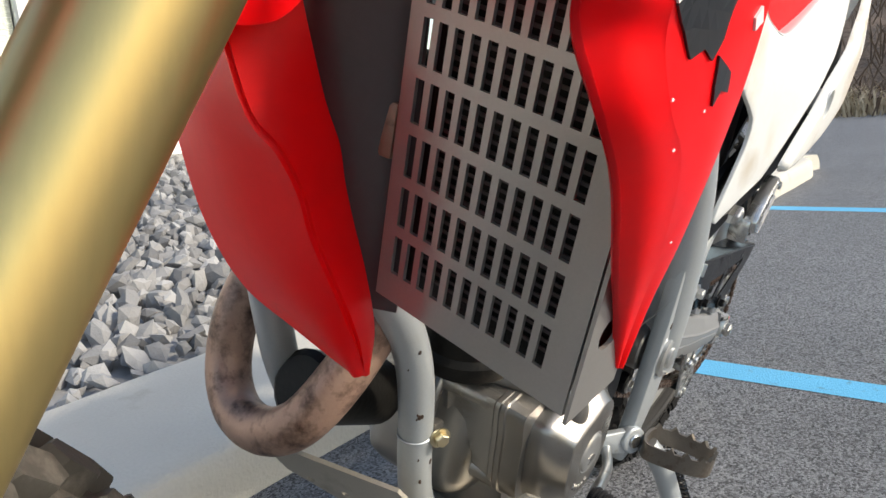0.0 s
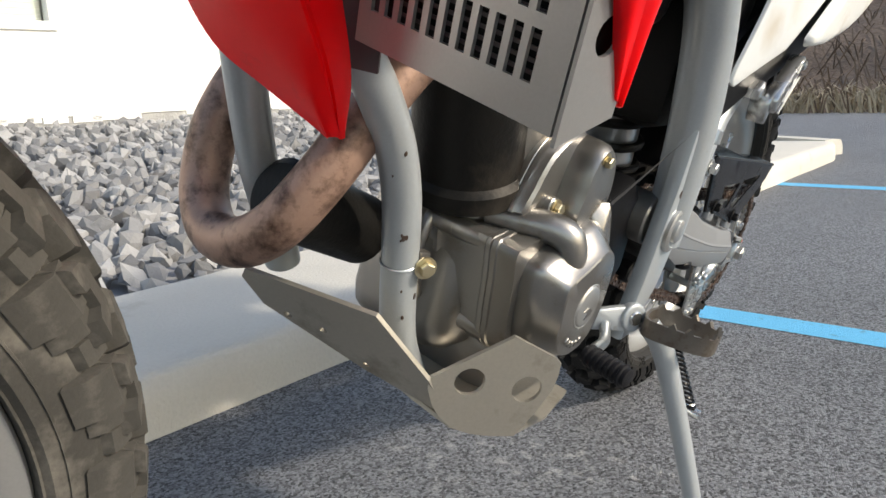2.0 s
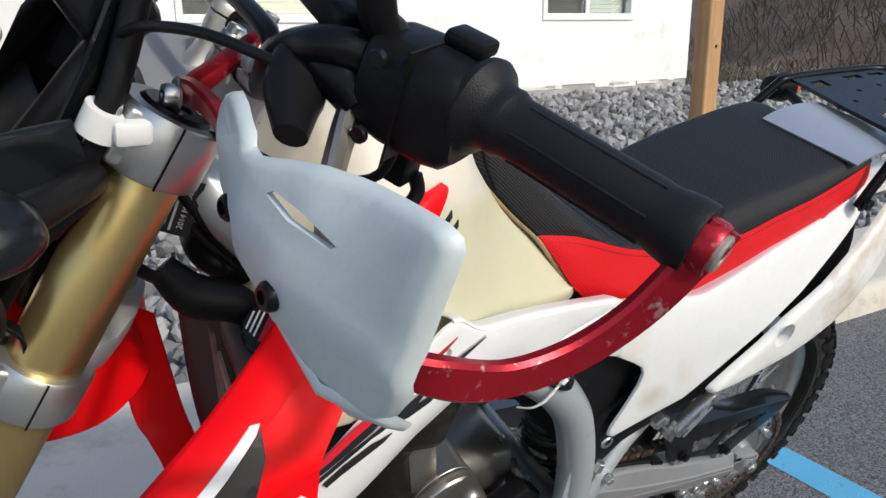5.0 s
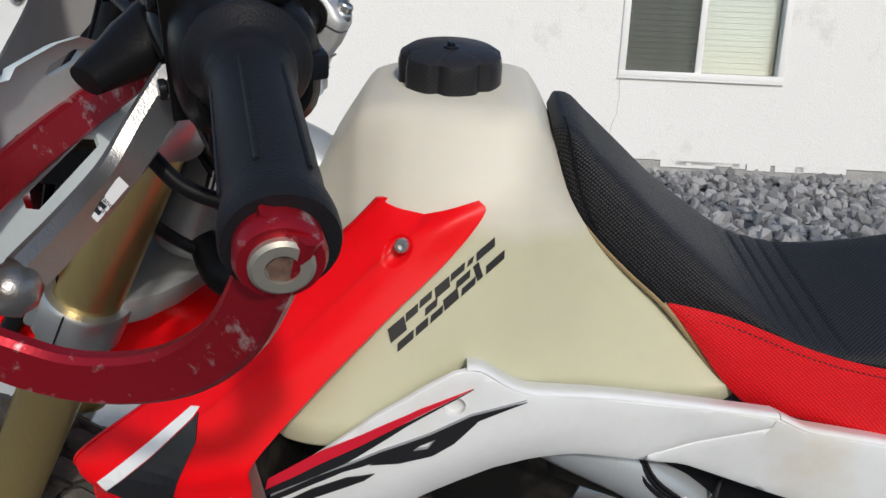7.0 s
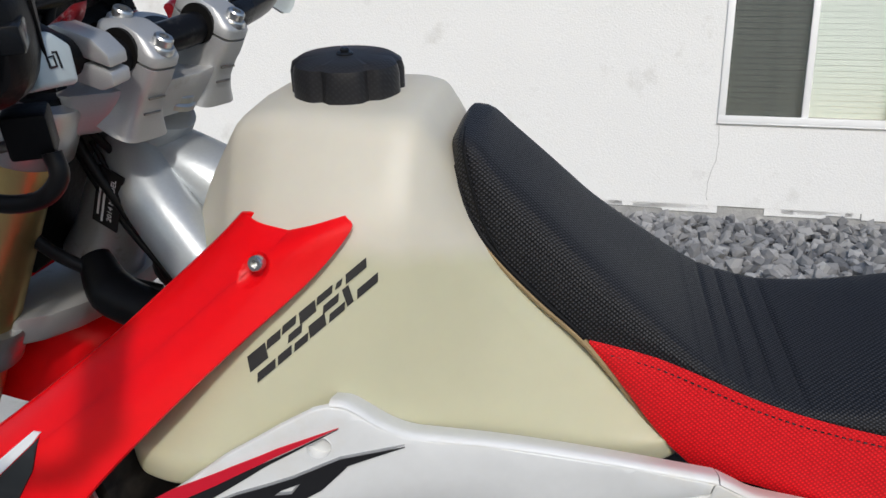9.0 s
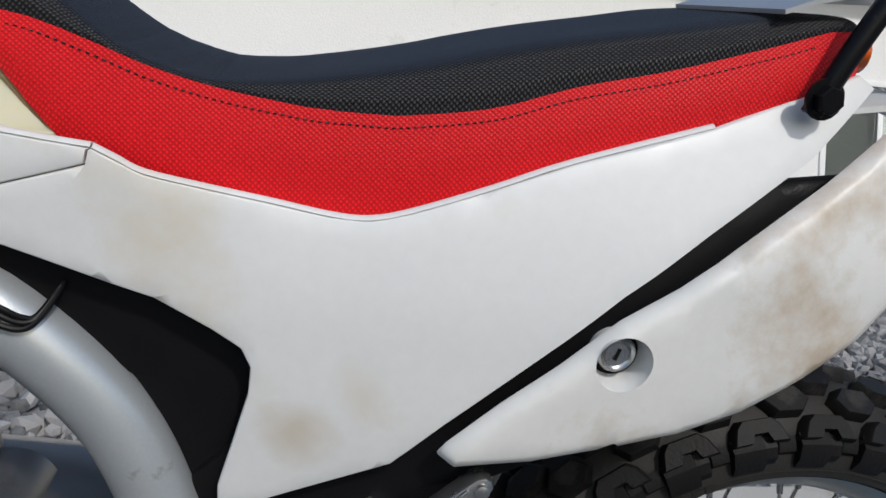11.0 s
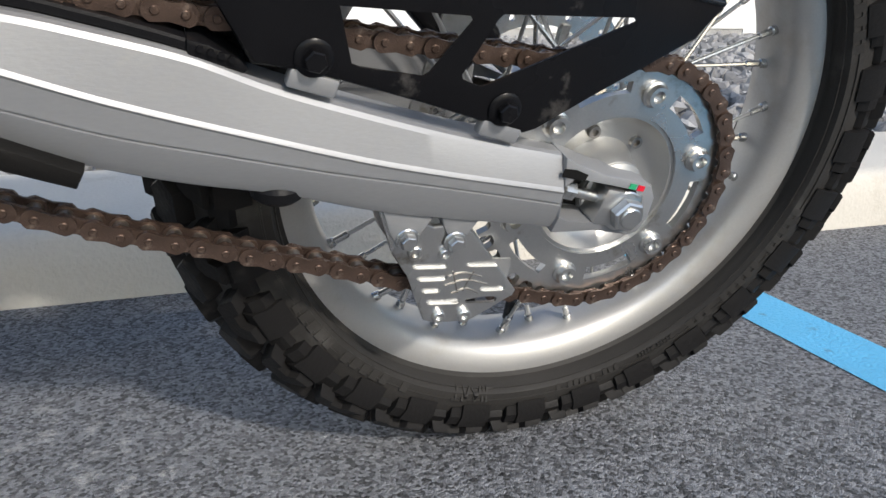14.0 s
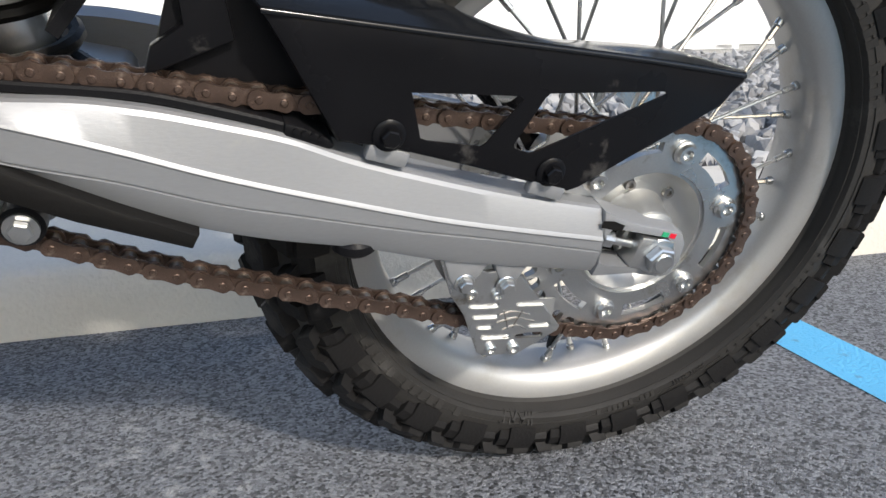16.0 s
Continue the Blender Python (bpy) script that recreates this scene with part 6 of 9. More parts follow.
    hull(bm, [V(x, y, z) for x, z, y in ((0.700, 0.56, -0.046), (0.738, 0.575, -0.056), (0.748, 0.52, -0.056), (0.700, 0.51, -0.050), (0.690, 0.63, -0.046), (0.728, 0.64, -0.056), (0.70, 0.56, 0.05), (0.75, 0.52, 0.05), (0.73, 0.64, 0.05))], 0.006)
    part("cylinder_base", bm, CAST, e)
    for x in (0.706, 0.722):
        bm = BM()
        hull(bm, [V(x, -0.046, 0.512), V(x + 0.006, -0.046, 0.513), V(x, -0.056, 0.514), V(x + 0.006, -0.056, 0.515), V(x + 0.006, -0.046, 0.57), V(x + 0.012, -0.046, 0.57)], 0.0015)
        part("base_web", bm, CAST, e)
    for q, ax, m in (((0.667, -0.0285, 0.4715), (-0.25, -1, 0.05), BRASS), ((0.6800, -0.0800, 0.4680), (-0.2, -1, 0), STEEL), ((0.7265, -0.0850, 0.5030), (-0.1, -1, 0.1), BRASS), ((0.764, -0.1010, 0.5480), (0, -1, 0), BRASS), ((0.6958, -0.0690, 0.3796), (-0.2, -1, 0), STEEL)):
        ax = V(*ax).normalized()
        bm = BM()
        cyl(bm, V(*q) - ax * 0.022, V(*q) - ax * 0.001, 0.0105, 0.0092, 18, 0.0015)
        bs = part("boss", bm, CAST, e)
        bm = BM()
        bolt(bm, V(*q) - ax * 0.001, ax, 0.0056, 0.006)
        part("bolt", bm, m, bs, "hexagon flange bolt")
    bm = BM()
    cyl(bm, (0.530, 0.052, 0.490), (0.640, 0.052, 0.440), 0.032, seg=24, bevel=0.006)
    part("starter_motor", bm, DEEP, e, "black starter motor")
    SETTLE.pop()
    # gear pedal side: sprocket cover, shifter
    bm = BM()
    slab(bm, [(0.80, 0.50), (0.865, 0.52), (0.90, 0.49), (0.905, 0.41), (0.86, 0.36), (0.80, 0.37)], -0.09, -0.06, 0.006)
    part("sprocket_cover", bm, BLACK_PLASTIC, e)
    bm = BM()
    tube(bm, [(0.86, -0.105, 0.365), (0.82, -0.125, 0.362), (0.77, -0.135, 0.374), (0.738, -0.140, 0.381)], 0.006, 10, 6)
    sh = part("shift_lever", bm, STEEL, BIKE, "steel shift lever")
    bm = BM()
    prof = [(0, 0.0088)]
    for k in range(7):
        h = 0.003 + 0.0062 * k
        prof += [(h, 0.0088), (h + 0.001, 0.0108), (h + 0.003, 0.0108), (h + 0.004, 0.0088)]
    lathe(bm, V(0.738, -0.138, 0.382), (-0.2, -1, 0.04), prof + [(0.048, 0.0088), (0.049, 0.006)], 18)
    part("lever_rubber", bm, GRIP_RUBBER, sh, "ribbed black rubber tip")
    # header pipe
    bm = BM()
    tube(bm, [(0.640, 0.010, 0.640), (0.595, 0.012, 0.615), (0.560, 0.016, 0.575), (0.528, 0.024, 0.525), (0.506, 0.044, 0.480), (0.505, 0.082, 0.452), (0.514, 0.125, 0.448), (0.528, 0.155, 0.475), (0.545, 0.162, 0.53), (0.585, 0.155, 0.585), (0.68, 0.15, 0.62), (0.85, 0.14, 0.64)], 0.0205, 22, 8)
    part("header_pipe", bm, EXHAUST, BIKE, "heat-stained rusty exhaust header pipe")
    # skid plate: front, side wing, belly
    def plate(pts, holes, mtl, name, parent, label="", th=0.004):
        P = [V(*p) for p in pts]
        o = P[0]
        a = (P[1] - o).normalized()
        nn = (P[1] - o).cross(P[2] - o).normalized()
        b = nn.cross(a)
        uv = [((p - o).dot(a), (p - o).dot(b)) for p in P]
        hv = [circle((V(*h[:3]) - o).dot(a), (V(*h[:3]) - o).dot(b), h[3], 22) for h in holes]
        bm = BM()
        panel(bm, uv, lambda x, y, d: o + a * x + b * y + nn * d, th, 0.03, hv, edge=0)
        return part(name, bm, mtl, parent, label, smooth=False)
    sk = plate([(0.603, -0.062, 0.366), (0.561, -0.026, 0.424), (0.548, 0.045, 0.419), (0.533, 0.101, 0.412), (0.532, 0.108, 0.396), (0.545, 0.095, 0.366), (0.585, 0.0, 0.330), (0.619, -0.076, 0.318)], [(0.572, 0.037, 0.372, 0.0042), (0.560, 0.072, 0.370, 0.0045), (0.590, 0.0, 0.345, 0.003)], SKID, "skid_plate", BIKE, "scuffed aluminium skid plate with drilled holes")
    plate([(0.6011, -0.0613, 0.3652), (0.6514, -0.1052, 0.4118), (0.6838, -0.1327, 0.3935), (0.6885, -0.1366, 0.3885), (0.6892, -0.1370, 0.375), (0.6880, -0.1365, 0.3608), (0.6800, -0.129, 0.332), (0.6710, -0.1210, 0.3085), (0.6540, -0.1065, 0.3072), (0.6384, -0.0931, 0.3092), (0.6245, -0.0812, 0.3151), (0.6135, -0.0719, 0.3270), (0.6068, -0.0661, 0.3401), (0.6020, -0.0620, 0.3550)],
          [(0.6289, -0.0853, 0.3643, 0.0138), (0.6698, -0.1206, 0.3595, 0.0138)], SKID, "side_wing", sk)
    plate([(0.624, -0.079, 0.3145), (0.671, -0.119, 0.3075), (0.730, -0.122, 0.301), (0.80, -0.11, 0.290), (0.80, 0.06, 0.290), (0.64, 0.04, 0.318), (0.628, -0.03, 0.320)], [], SKID, "belly_plate", sk)
    bm = BM()
    box(bm, (0.80, 0.0, 0.33), (0.2, 0.13, 0.07), None, 0.02)
    part("sump", bm, CAST, e)
    # foot peg
    bm = BM()
    pv, pa = V(0.8755, -0.128, 0.3735), V(-0.45, -0.85, 0.15).normalized()
    cyl(bm, pv - pa * 0.006, pv + pa * 0.006, 0.0165, seg=28, bevel=0.002)
    hull(bm, [pv + pa * k + w for k in (-0.005, 0.005) for w in (V(0.006, 0, 0.014), V(-0.004, 0, -0.0155), V(0.008, 0.002, -0.012), V(-0.036, 0.030, -0.018), V(-0.034, 0.030, 0.006))], 0.002)
    fp = part("foot_peg", bm, SILVER_PAINT, BIKE, "worn steel foot peg with a toothed rim")
    bm = BM()
    base = [(0.868, -0.145), (0.906, -0.142), (0.918, -0.19), (0.912, -0.232), (0.897, -0.240), (0.880, -0.232), (0.868, -0.19)]
    loop = [V(x, y, 0) for x, y in base]
    loop = curve(loop, 8, True)
    rings = []
    for i, p in enumerate(loop):
        tooth = 0.006 * max(0, math.sin(i * math.pi * 0.5)) if 8 < i < 50 else 0
        cc = V(0.892, -0.185, 0)
        ins = (cc - p).normalized() * 0.0035
        p = V(p.x, -0.145 + (p.y + 0.145) * 0.76, 0)
        zc = 0.380 - 0.03 * (p.y + 0.14)
        rings.append([p + V(0, 0, zc - 0.017), p + V(0, 0, zc + 0.003 + tooth), p + ins + V(0, 0, zc + 0.003 + tooth), p + ins + V(0, 0, zc - 0.017)])
    ring_faces(bm, rings, closed=True)
    part("peg_rim", bm, PEG_STEEL, fp, "toothed grey-brown steel rim")
    bm = BM()
    cyl(bm, pv + pa * 0.0055, pv + pa * 0.0085, 0.0085, 0.0080, 20, 0.001)
    part("pivot_pin", bm, STEEL, fp)
    # side stand
    SETTLE.append(SETTLE[0])
    bm = BM()
    tube(bm, [(0.896, -0.150, 0.366), (0.902, -0.171, 0.345), (0.9154, -0.2022, 0.2853), (0.9355, -0.246, 0.192), (0.956, -0.288, 0.100)], [0.0125, 0.0125, 0.0112, 0.0102, 0.0102], 18, 6)
    ss = part("side_stand", bm, SILVER_PAINT, BIKE, "scratched silver side stand on the asphalt")
    bm = BM()
    box(bm, (0.962, -0.298, 0.0985), (0.055, 0.04, 0.006), Matrix.Rotation(radians(-LEAN), 3, "X"), 0.002)
    part("stand_foot", bm, SILVER_PAINT, ss)
    SETTLE.pop()
    bm = BM()
    pts = [V(0.912 + 0.021 * h + 0.0075 * math.cos(a), -0.165 - 0.042 * h + 0.0075 * math.sin(a), 0.36 - 0.082 * h) for a, h in zip(np.linspace(0, 30 * math.pi, 300), np.linspace(0, 1, 300))]
    tube(bm, pts, 0.0016, 6, 1, smooth=False)
    part("stand_spring", bm, BLACK_PAINT, ss, "black coil spring")
    bm = BM()
    tube(bm, [(0.934, -0.212, 0.280), (0.937, -0.205, 0.268), (0.928, -0.205, 0.262)], 0.003, 8, 3)
    cyl(bm, (0.934, -0.222, 0.272), (0.934, -0.200, 0.272), 0.006, seg=12)
    part("spring_hook", bm, STEEL, ss)



def body_sits(p):
    k, k2 = ramp(p.x, 0.88, 0.55), ramp(p.x, 1.0, 0.8)
    return Vector((p.x + 0.004 + 0.031 * k, p.y * (1 - 0.015 * k), p.z - 0.004 - 0.10 * max(0, p.z - 0.88) * k2))


def engine_sits(p):
    return Vector((0.9899 * p.x - 0.0258 * p.y - 0.0016 * p.z + 0.0126, 0.0156 * p.x + 0.9812 * p.y + 0.0093 * p.z - 0.0253, 0.0032 * p.x - 0.0050 * p.y + 0.9880 * p.z - 0.0004))


SETTLE.append(SETTLE[0])
tank()
seat()
SETTLE[-1] = body_sits
white_panels()
SETTLE[-1] = SETTLE[0]
shrouds()
SETTLE[-1] = engine_sits
radiator()
frame_parts()
engine()
SETTLE.pop()


# ---- wheels ----
def knob(y, r, ly, lx, h, chamfer=0.002, hexa=True, tilt=0.0):
    """One tread block at the top of the wheel: ly wide, lx long, h high, standing on radius r."""
    bm = BM()
    if hexa:
        base = [(-lx * .5, 0), (-lx * .27, ly * .5), (lx * .27, ly * .5), (lx * .5, 0), (lx * .27, -ly * .5), (-lx * .27, -ly * .5)]
    else:
        base = [(-lx * .50, ly * .5), (-lx * .18, ly * .5), (-lx * .12, ly * .12), (lx * .14, ly * .12), (lx * .20, ly * .5), (lx * .50, ly * .5), (lx * .40, -ly * .2), (lx * .27, -ly * .5), (-lx * .27, -ly * .5), (-lx * .40, -ly * .2)]
    rings = []
    for k, z in ((1.14, -0.004), (1.02, h - chamfer), (0.94, h)):
        ring = []
        for px_, py_ in base:
            q = V(px_ * k, py_ * k, z)
            q.rotate(Matrix.Rotation(tilt, 3, "X"))
            ring.append(V(q.x, y + q.y, math.sqrt(max(1e-6, (r + q.z) ** 2 - q.x ** 2))))
        rings.append(ring)
    ring_faces(bm, rings)
    return bm


def wheel(name, cx, cy, cz, R, w, rim_r, pitches, rubber, label, drop=0.021, wall_m=None):
    c = V(cx, cy, cz)
    h = 0.0105
    crown = R - h
    base = lambda y: crown - drop * (abs(y) / w) ** 2.0
    prof = [(y, base(y)) for y in np.linspace(-w * .93, w * .93, 13)]
    s0 = base(w)
    span = s0 - rim_r
    side = [(w * .955, s0 - 0.10 * span), (w * 1.00, s0 - 0.34 * span), (w * 1.02, s0 - 0.58 * span), (w * 1.00, s0 - 0.80 * span), (w * .88, rim_r + 0.004), (w * .68, rim_r + 0.0035), (w * .655, rim_r + 0.002), (w * .60, rim_r - 0.002)]
    loop = prof + side + [(0.3 * w, rim_r + 0.01), (-0.3 * w, rim_r + 0.01)] + [(-y, r) for y, r in reversed(side)]
    bm = BM()
    hoop(bm, c, loop, 120)
    wall_m = wall_m or rubber
    tyre = part(name + "_tyre", bm, wall_m, BIKE, label, angle=40)
    for y, r in ((w * 1.012, s0 - 0.62 * span), (w * .90, rim_r + 0.0050)):
        for sg in (-1, 1):
            bm = BM()
            hoop(bm, c, [(sg * (y - 0.002), r - 0.0012), (sg * (y + 0.0012), r - 0.0007), (sg * (y + 0.0012), r + 0.0007), (sg * (y - 0.002), r + 0.0012)], 96)
            part("sidewall_ring", bm, wall_m, tyre, angle=40)
    step = 2 * math.pi / pitches
    lx = step * R
    T = Matrix.Translation(c)
    tilt = lambda y: -math.atan(2 * drop * y / w ** 2)
    rows = []
    for sg in (-1, 1):
        odd = 0.5 if sg < 0 else 0.0
        for y, off, ly, lk in ((w * .20, 0.45, w * .40, .60), (w * .53, 0.95, w * .42, .60)):
            rows.append((sg, off + odd, knob(sg * y, base(y), ly, lx * lk, h + .002, tilt=tilt(sg * y))))
        kb = knob(w * .83, base(w * .83), w * .36, lx * .70, h + .002, hexa=False, tilt=tilt(w * .83))
        rows.append((sg, 0.45 + odd, kb if sg > 0 else mirror(kb)))
        # shoulder lugs running down the wall: a broad one in two steps, a thin rib and a low block
        for off, wd, hi in ((-0.18, 0.40, 1.0), (0.15, 0.16, 0.66), (0.42, 0.22, 0.22)):
            bm = BM()
            a0 = wd * lx / 2
            rings = []
            for y, r in ((w * .94, s0 + 0.009 + 0.003 * hi), (w * (1.0 + .10 * hi), s0 + 0.001 + 0.004 * hi), (w * (1.02 + .11 * hi), s0 - 0.002 - 0.007 * hi), (w * (.985 + .06 * hi), s0 - 0.004 - 0.017 * hi), (w * .9, s0 - 0.012), (w * .8, s0 - 0.004)):
                rings.append([V(x, sg * y, r) for x in (-a0, -a0 * .9, a0 * .9, a0)])
            vs = [[bm.verts.new(p) for p in ring] for ring in rings]
            for i in range(6):
                for j in range(3):
                    bm.faces.new((vs[i][j], vs[i][j + 1], vs[(i + 1) % 6][j + 1], vs[(i + 1) % 6][j]))
            bm.faces.new([v[0] for v in vs])
            bm.faces.new([v[3] for v in vs][::-1])
            rows.append((sg, off + 0.45 + odd, bm))
    for y, off, bm in rows:
        me = mesh_of("tread_block", bm, rubber, angle=30)
        for k in range(pitches):
            share("tread_block", me, tyre, T @ Matrix.Rotation((k + off) * step + 0.05, 4, "Y"))
    # rim
    f = rim_r
    bm = BM()
    hoop(bm, c, [(-.0345, f + .003), (-.0365, f + .001), (-.0355, f - .006), (-.031, f - .017), (-.024, f - .0245), (-.012, f - .027), (.012, f - .027), (.024, f - .0245), (.031, f - .017), (.0355, f - .006), (.0365, f + .001), (.0345, f + .003), (.030, f - .002), (.022, f - .014), (0, f - .019), (-.022, f - .014), (-.030, f - .002)], 120)
    rim = part(name + "_rim", bm, RIM_ALLOY, BIKE, "bright aluminium spoked rim", angle=50)
    hub_r, hub_y = 0.046, 0.036
    for j, (sg, lean) in enumerate(((-1, 0.85), (1, 0.85), (-1, -0.85), (1, -0.85))):
        p0 = V(hub_r * math.sin(lean), sg * hub_y, hub_r * math.cos(lean))
        p1 = V(0, sg * 0.006, f - 0.027)
        d = (p0 - p1).normalized()
        bm = BM()
        tube(bm, [p1, p0], 0.0019, 8, 1, smooth=False)
        me = mesh_of("spoke", bm, STEEL)
        bm = BM()
        cyl(bm, p1 - d * 0.004, p1 + d * 0.006, 0.0048, 0.0042, 10, 0.001)
        cyl(bm, p1 + d * 0.006, p1 + d * 0.020, 0.0031, seg=8, bevel=0.0006)
        mn = mesh_of("spoke_nipple", bm, STEEL)
        for k in range(9):
            m = T @ Matrix.Rotation(radians(40 * k + 10 * j + 5), 4, "Y")
            share("spoke", me, rim, m)
            share("spoke_nipple", mn, rim, m)
    return tyre, rim


def rear_wheel():
    c = V(AXX, 0.025, AXZ + 0.004)
    tyre, rim = wheel("rear", AXX, 0.025, AXZ + 0.004, 0.333, 0.058, 0.243, 28, RUBBER, "black knobby rear tyre with raised sidewall letters", 0.039, RUBBER_WALL)
    # valve
    bm = BM()
    cyl(bm, c + V(-0.012, -0.002, -0.216), c + V(-0.011, -0.002, -0.199), 0.0042, seg=12, bevel=0.0006)
    v = part("valve", bm, STEEL, rim)
    bm = BM()
    cyl(bm, c + V(-0.0112, -0.002, -0.203), c + V(-0.010, -0.002, -0.178), 0.0054, 0.0054, 12, 0.001)
    part("valve_cap", bm, BLACK_GLOSS, v)
    # lettering raised on the wall
    def wall(r, a):
        y = -0.058 * float(np.interp(r, [0.247, 0.2515, 0.260, 0.270, 0.2795], [0.88, 1.00, 1.02, 1.00, 0.955])) - 0.0012
        return c + V(r * math.cos(a), y, r * math.sin(a))
    bm = BM()
    word(bm, "TRAIL", 0.0175, lambda x, y, z: wall(0.2515 + y, radians(255) + x / 0.2555) + V(0, -z, 0), 0.0016)
    part("raised_word", bm, RUBBER_WALL, tyre, smooth=False)
    for a0, a1, r, hh, n in ((-50, -14, 0.2555, 0.010, 15), (276, 292, 0.254, 0.007, 11), (296, 306, 0.254, 0.005, 12), (205, 240, 0.2555, 0.010, 13), (20, 60, 0.2555, 0.010, 14), (110, 150, 0.2555, 0.010, 14)):
        for i in range(n):
            if (i * 7 + n) % 6 == 0:
                continue
            t0 = radians(a0 + (a1 - a0) * i / n)
            t1 = radians(a0 + (a1 - a0) * (i + 0.66) / n)
            bm = BM()
            vs = [[bm.verts.new(wall(r + s * hh / 2, t) + V(0, d, 0)) for t in (t0, t1) for s in (-1, 1)] for d in (-0.0005, 0.002)]
            for q in ((0, 1, 3, 2),):
                bm.faces.new([vs[0][k] for k in q])
                bm.faces.new([vs[1][k] for k in reversed(q)])
                for u in range(4):
                    bm.faces.new((vs[0][q[u]], vs[0][q[(u + 1) % 4]], vs[1][q[(u + 1) % 4]], vs[1][q[u]]))
            part("raised_bar", bm, RUBBER_WALL, tyre, smooth=False)
    # hub with its cush drum
    c = V(AXX, 0, AXZ)
    bm = BM()
    lathe(bm, c, (0, -1, 0), [(-0.075, 0.02), (-0.075, 0.05), (-0.062, 0.05), (-0.058, 0.036), (0.008, 0.036), (0.022, 0.056), (0.044, 0.060), (0.050, 0.0585), (0.052, 0.054), (0.049, 0.046), (0.048, 0.030), (0.064, 0.0265), (0.078, 0.026), (0.080, 0.022), (0.076, 0.019), (0.074, 0.012)], 48)
    hub = part("rear_hub", bm, CAST_BRIGHT, BIKE, "cast aluminium rear hub")
    for k in range(6):
        a = radians(15 + 60 * k + 30)
        bm = BM()
        lathe(bm, c + V(0.041 * math.cos(a), -0.049, 0.041 * math.sin(a)), (0, -1, 0), [(0, 0.0055), (0.004, 0.005), (0.004, 0.0028), (0.001, 0.0026), (0.001, 0)], 12)
        part("hub_boss", bm, CAST, hub)
    # sprocket
    n = 40
    out = []
    for i in range(n):
        for f, r in ((-0.30, 0.0965), (-0.17, 0.0985), (-0.08, 0.1065), (0.08, 0.1065), (0.17, 0.0985), (0.30, 0.0965)):
            a = 2 * math.pi * (i + f) / n
            out.append((AXX + r * math.cos(a), AXZ + r * math.sin(a)))
    holes = [circle(AXX, AXZ, 0.0605, 40)]
    for k in range(6):
        a0, a1 = radians(15 + 60 * k + 15), radians(15 + 60 * k + 45)
        ra, rb = (0.0775, 0.0865) if k % 2 else (0.0745, 0.0865)
        arc = np.linspace(a0, a1, 8)
        holes.append([(AXX + rb * math.cos(a), AXZ + rb * math.sin(a)) for a in arc] + [(AXX + ra * math.cos(a), AXZ + ra * math.sin(a)) for a in reversed(arc)])
    bm = BM()
    panel(bm, out, lambda u, v, d: V(u, -0.069 + d, v), 0.0062, 0.03, holes, edge=0)
    sp = part("rear_sprocket", bm, STEEL, BIKE, "zinc-plated rear sprocket with worn teeth", smooth=False)
    for k in range(6):
        a = radians(15 + 60 * k)
        p = c + V(0.079 * math.cos(a), -0.069, 0.079 * math.sin(a))
        bm = BM()
        lathe(bm, p, (0, -1, 0), [(0, 0.0102), (0.002, 0.0102), (0.003, 0.0085), (0.007, 0.0078), (0.007, 0.0048), (0.002, 0.0045), (0.002, 0)], 20)
        part("sprocket_bolt", bm, STEEL, sp)
    bm = BM()
    lathe(bm, c, (0, -1, 0), [(0.046, 0.062), (0.062, 0.0635), (0.066, 0.062), (0.066, 0.0575), (0.056, 0.0535), (0.050, 0.046), (0.049, 0.034), (0.054, 0.0305), (0.070, 0.0285), (0.076, 0.0265), (0.077, 0.022), (0.073, 0.020), (0.072, 0.012)], 48)
    part("sprocket_carrier", bm, CAST_BRIGHT, hub)
    # brake disc on the far side
    holes = [circle(AXX, AXZ, 0.078, 36)]
    for k in range(30):
        a, r = radians(12 * k), 0.088 + 0.007 * (k % 3)
        holes.append(circle(AXX + r * math.cos(a), AXZ + r * math.sin(a), 0.0031, 8))
    bm = BM()
    panel(bm, [(AXX + (0.110 + 0.0025 * math.cos(12 * a)) * math.cos(a), AXZ + (0.110 + 0.0025 * math.cos(12 * a)) * math.sin(a)) for a in np.linspace(0, 2 * math.pi, 96, endpoint=False)], lambda u, v, d: V(u, 0.085 + d, v), 0.004, 0.05, holes, edge=0)
    bd = part("brake_disc", bm, STEEL, BIKE, "drilled steel brake disc", smooth=False)
    for k in range(6):
        bm = BM()
        a = radians(60 * k)
        tube(bm, [c + V(0.04 * math.cos(a), 0.085, 0.04 * math.sin(a)), c + V(0.082 * math.cos(a + .2), 0.087, 0.082 * math.sin(a + .2))], 0.006, 8, 1, smooth=False)
        part("disc_arm", bm, STEEL, bd)
    bm = BM()
    box(bm, c + V(-0.085, 0.091, 0.085), (0.085, 0.045, 0.05), Matrix.Rotation(0.8, 3, "Y"), 0.008, 3)
    cal = part("brake_caliper", bm, BLACK_PAINT, BIKE, "dark brake caliper")
    bm = BM()
    cyl(bm, c + V(-0.085, 0.064, 0.085), c + V(-0.085, 0.069, 0.085), 0.016, seg=20, bevel=0.001)
    part("caliper_piston", bm, STEEL, cal)


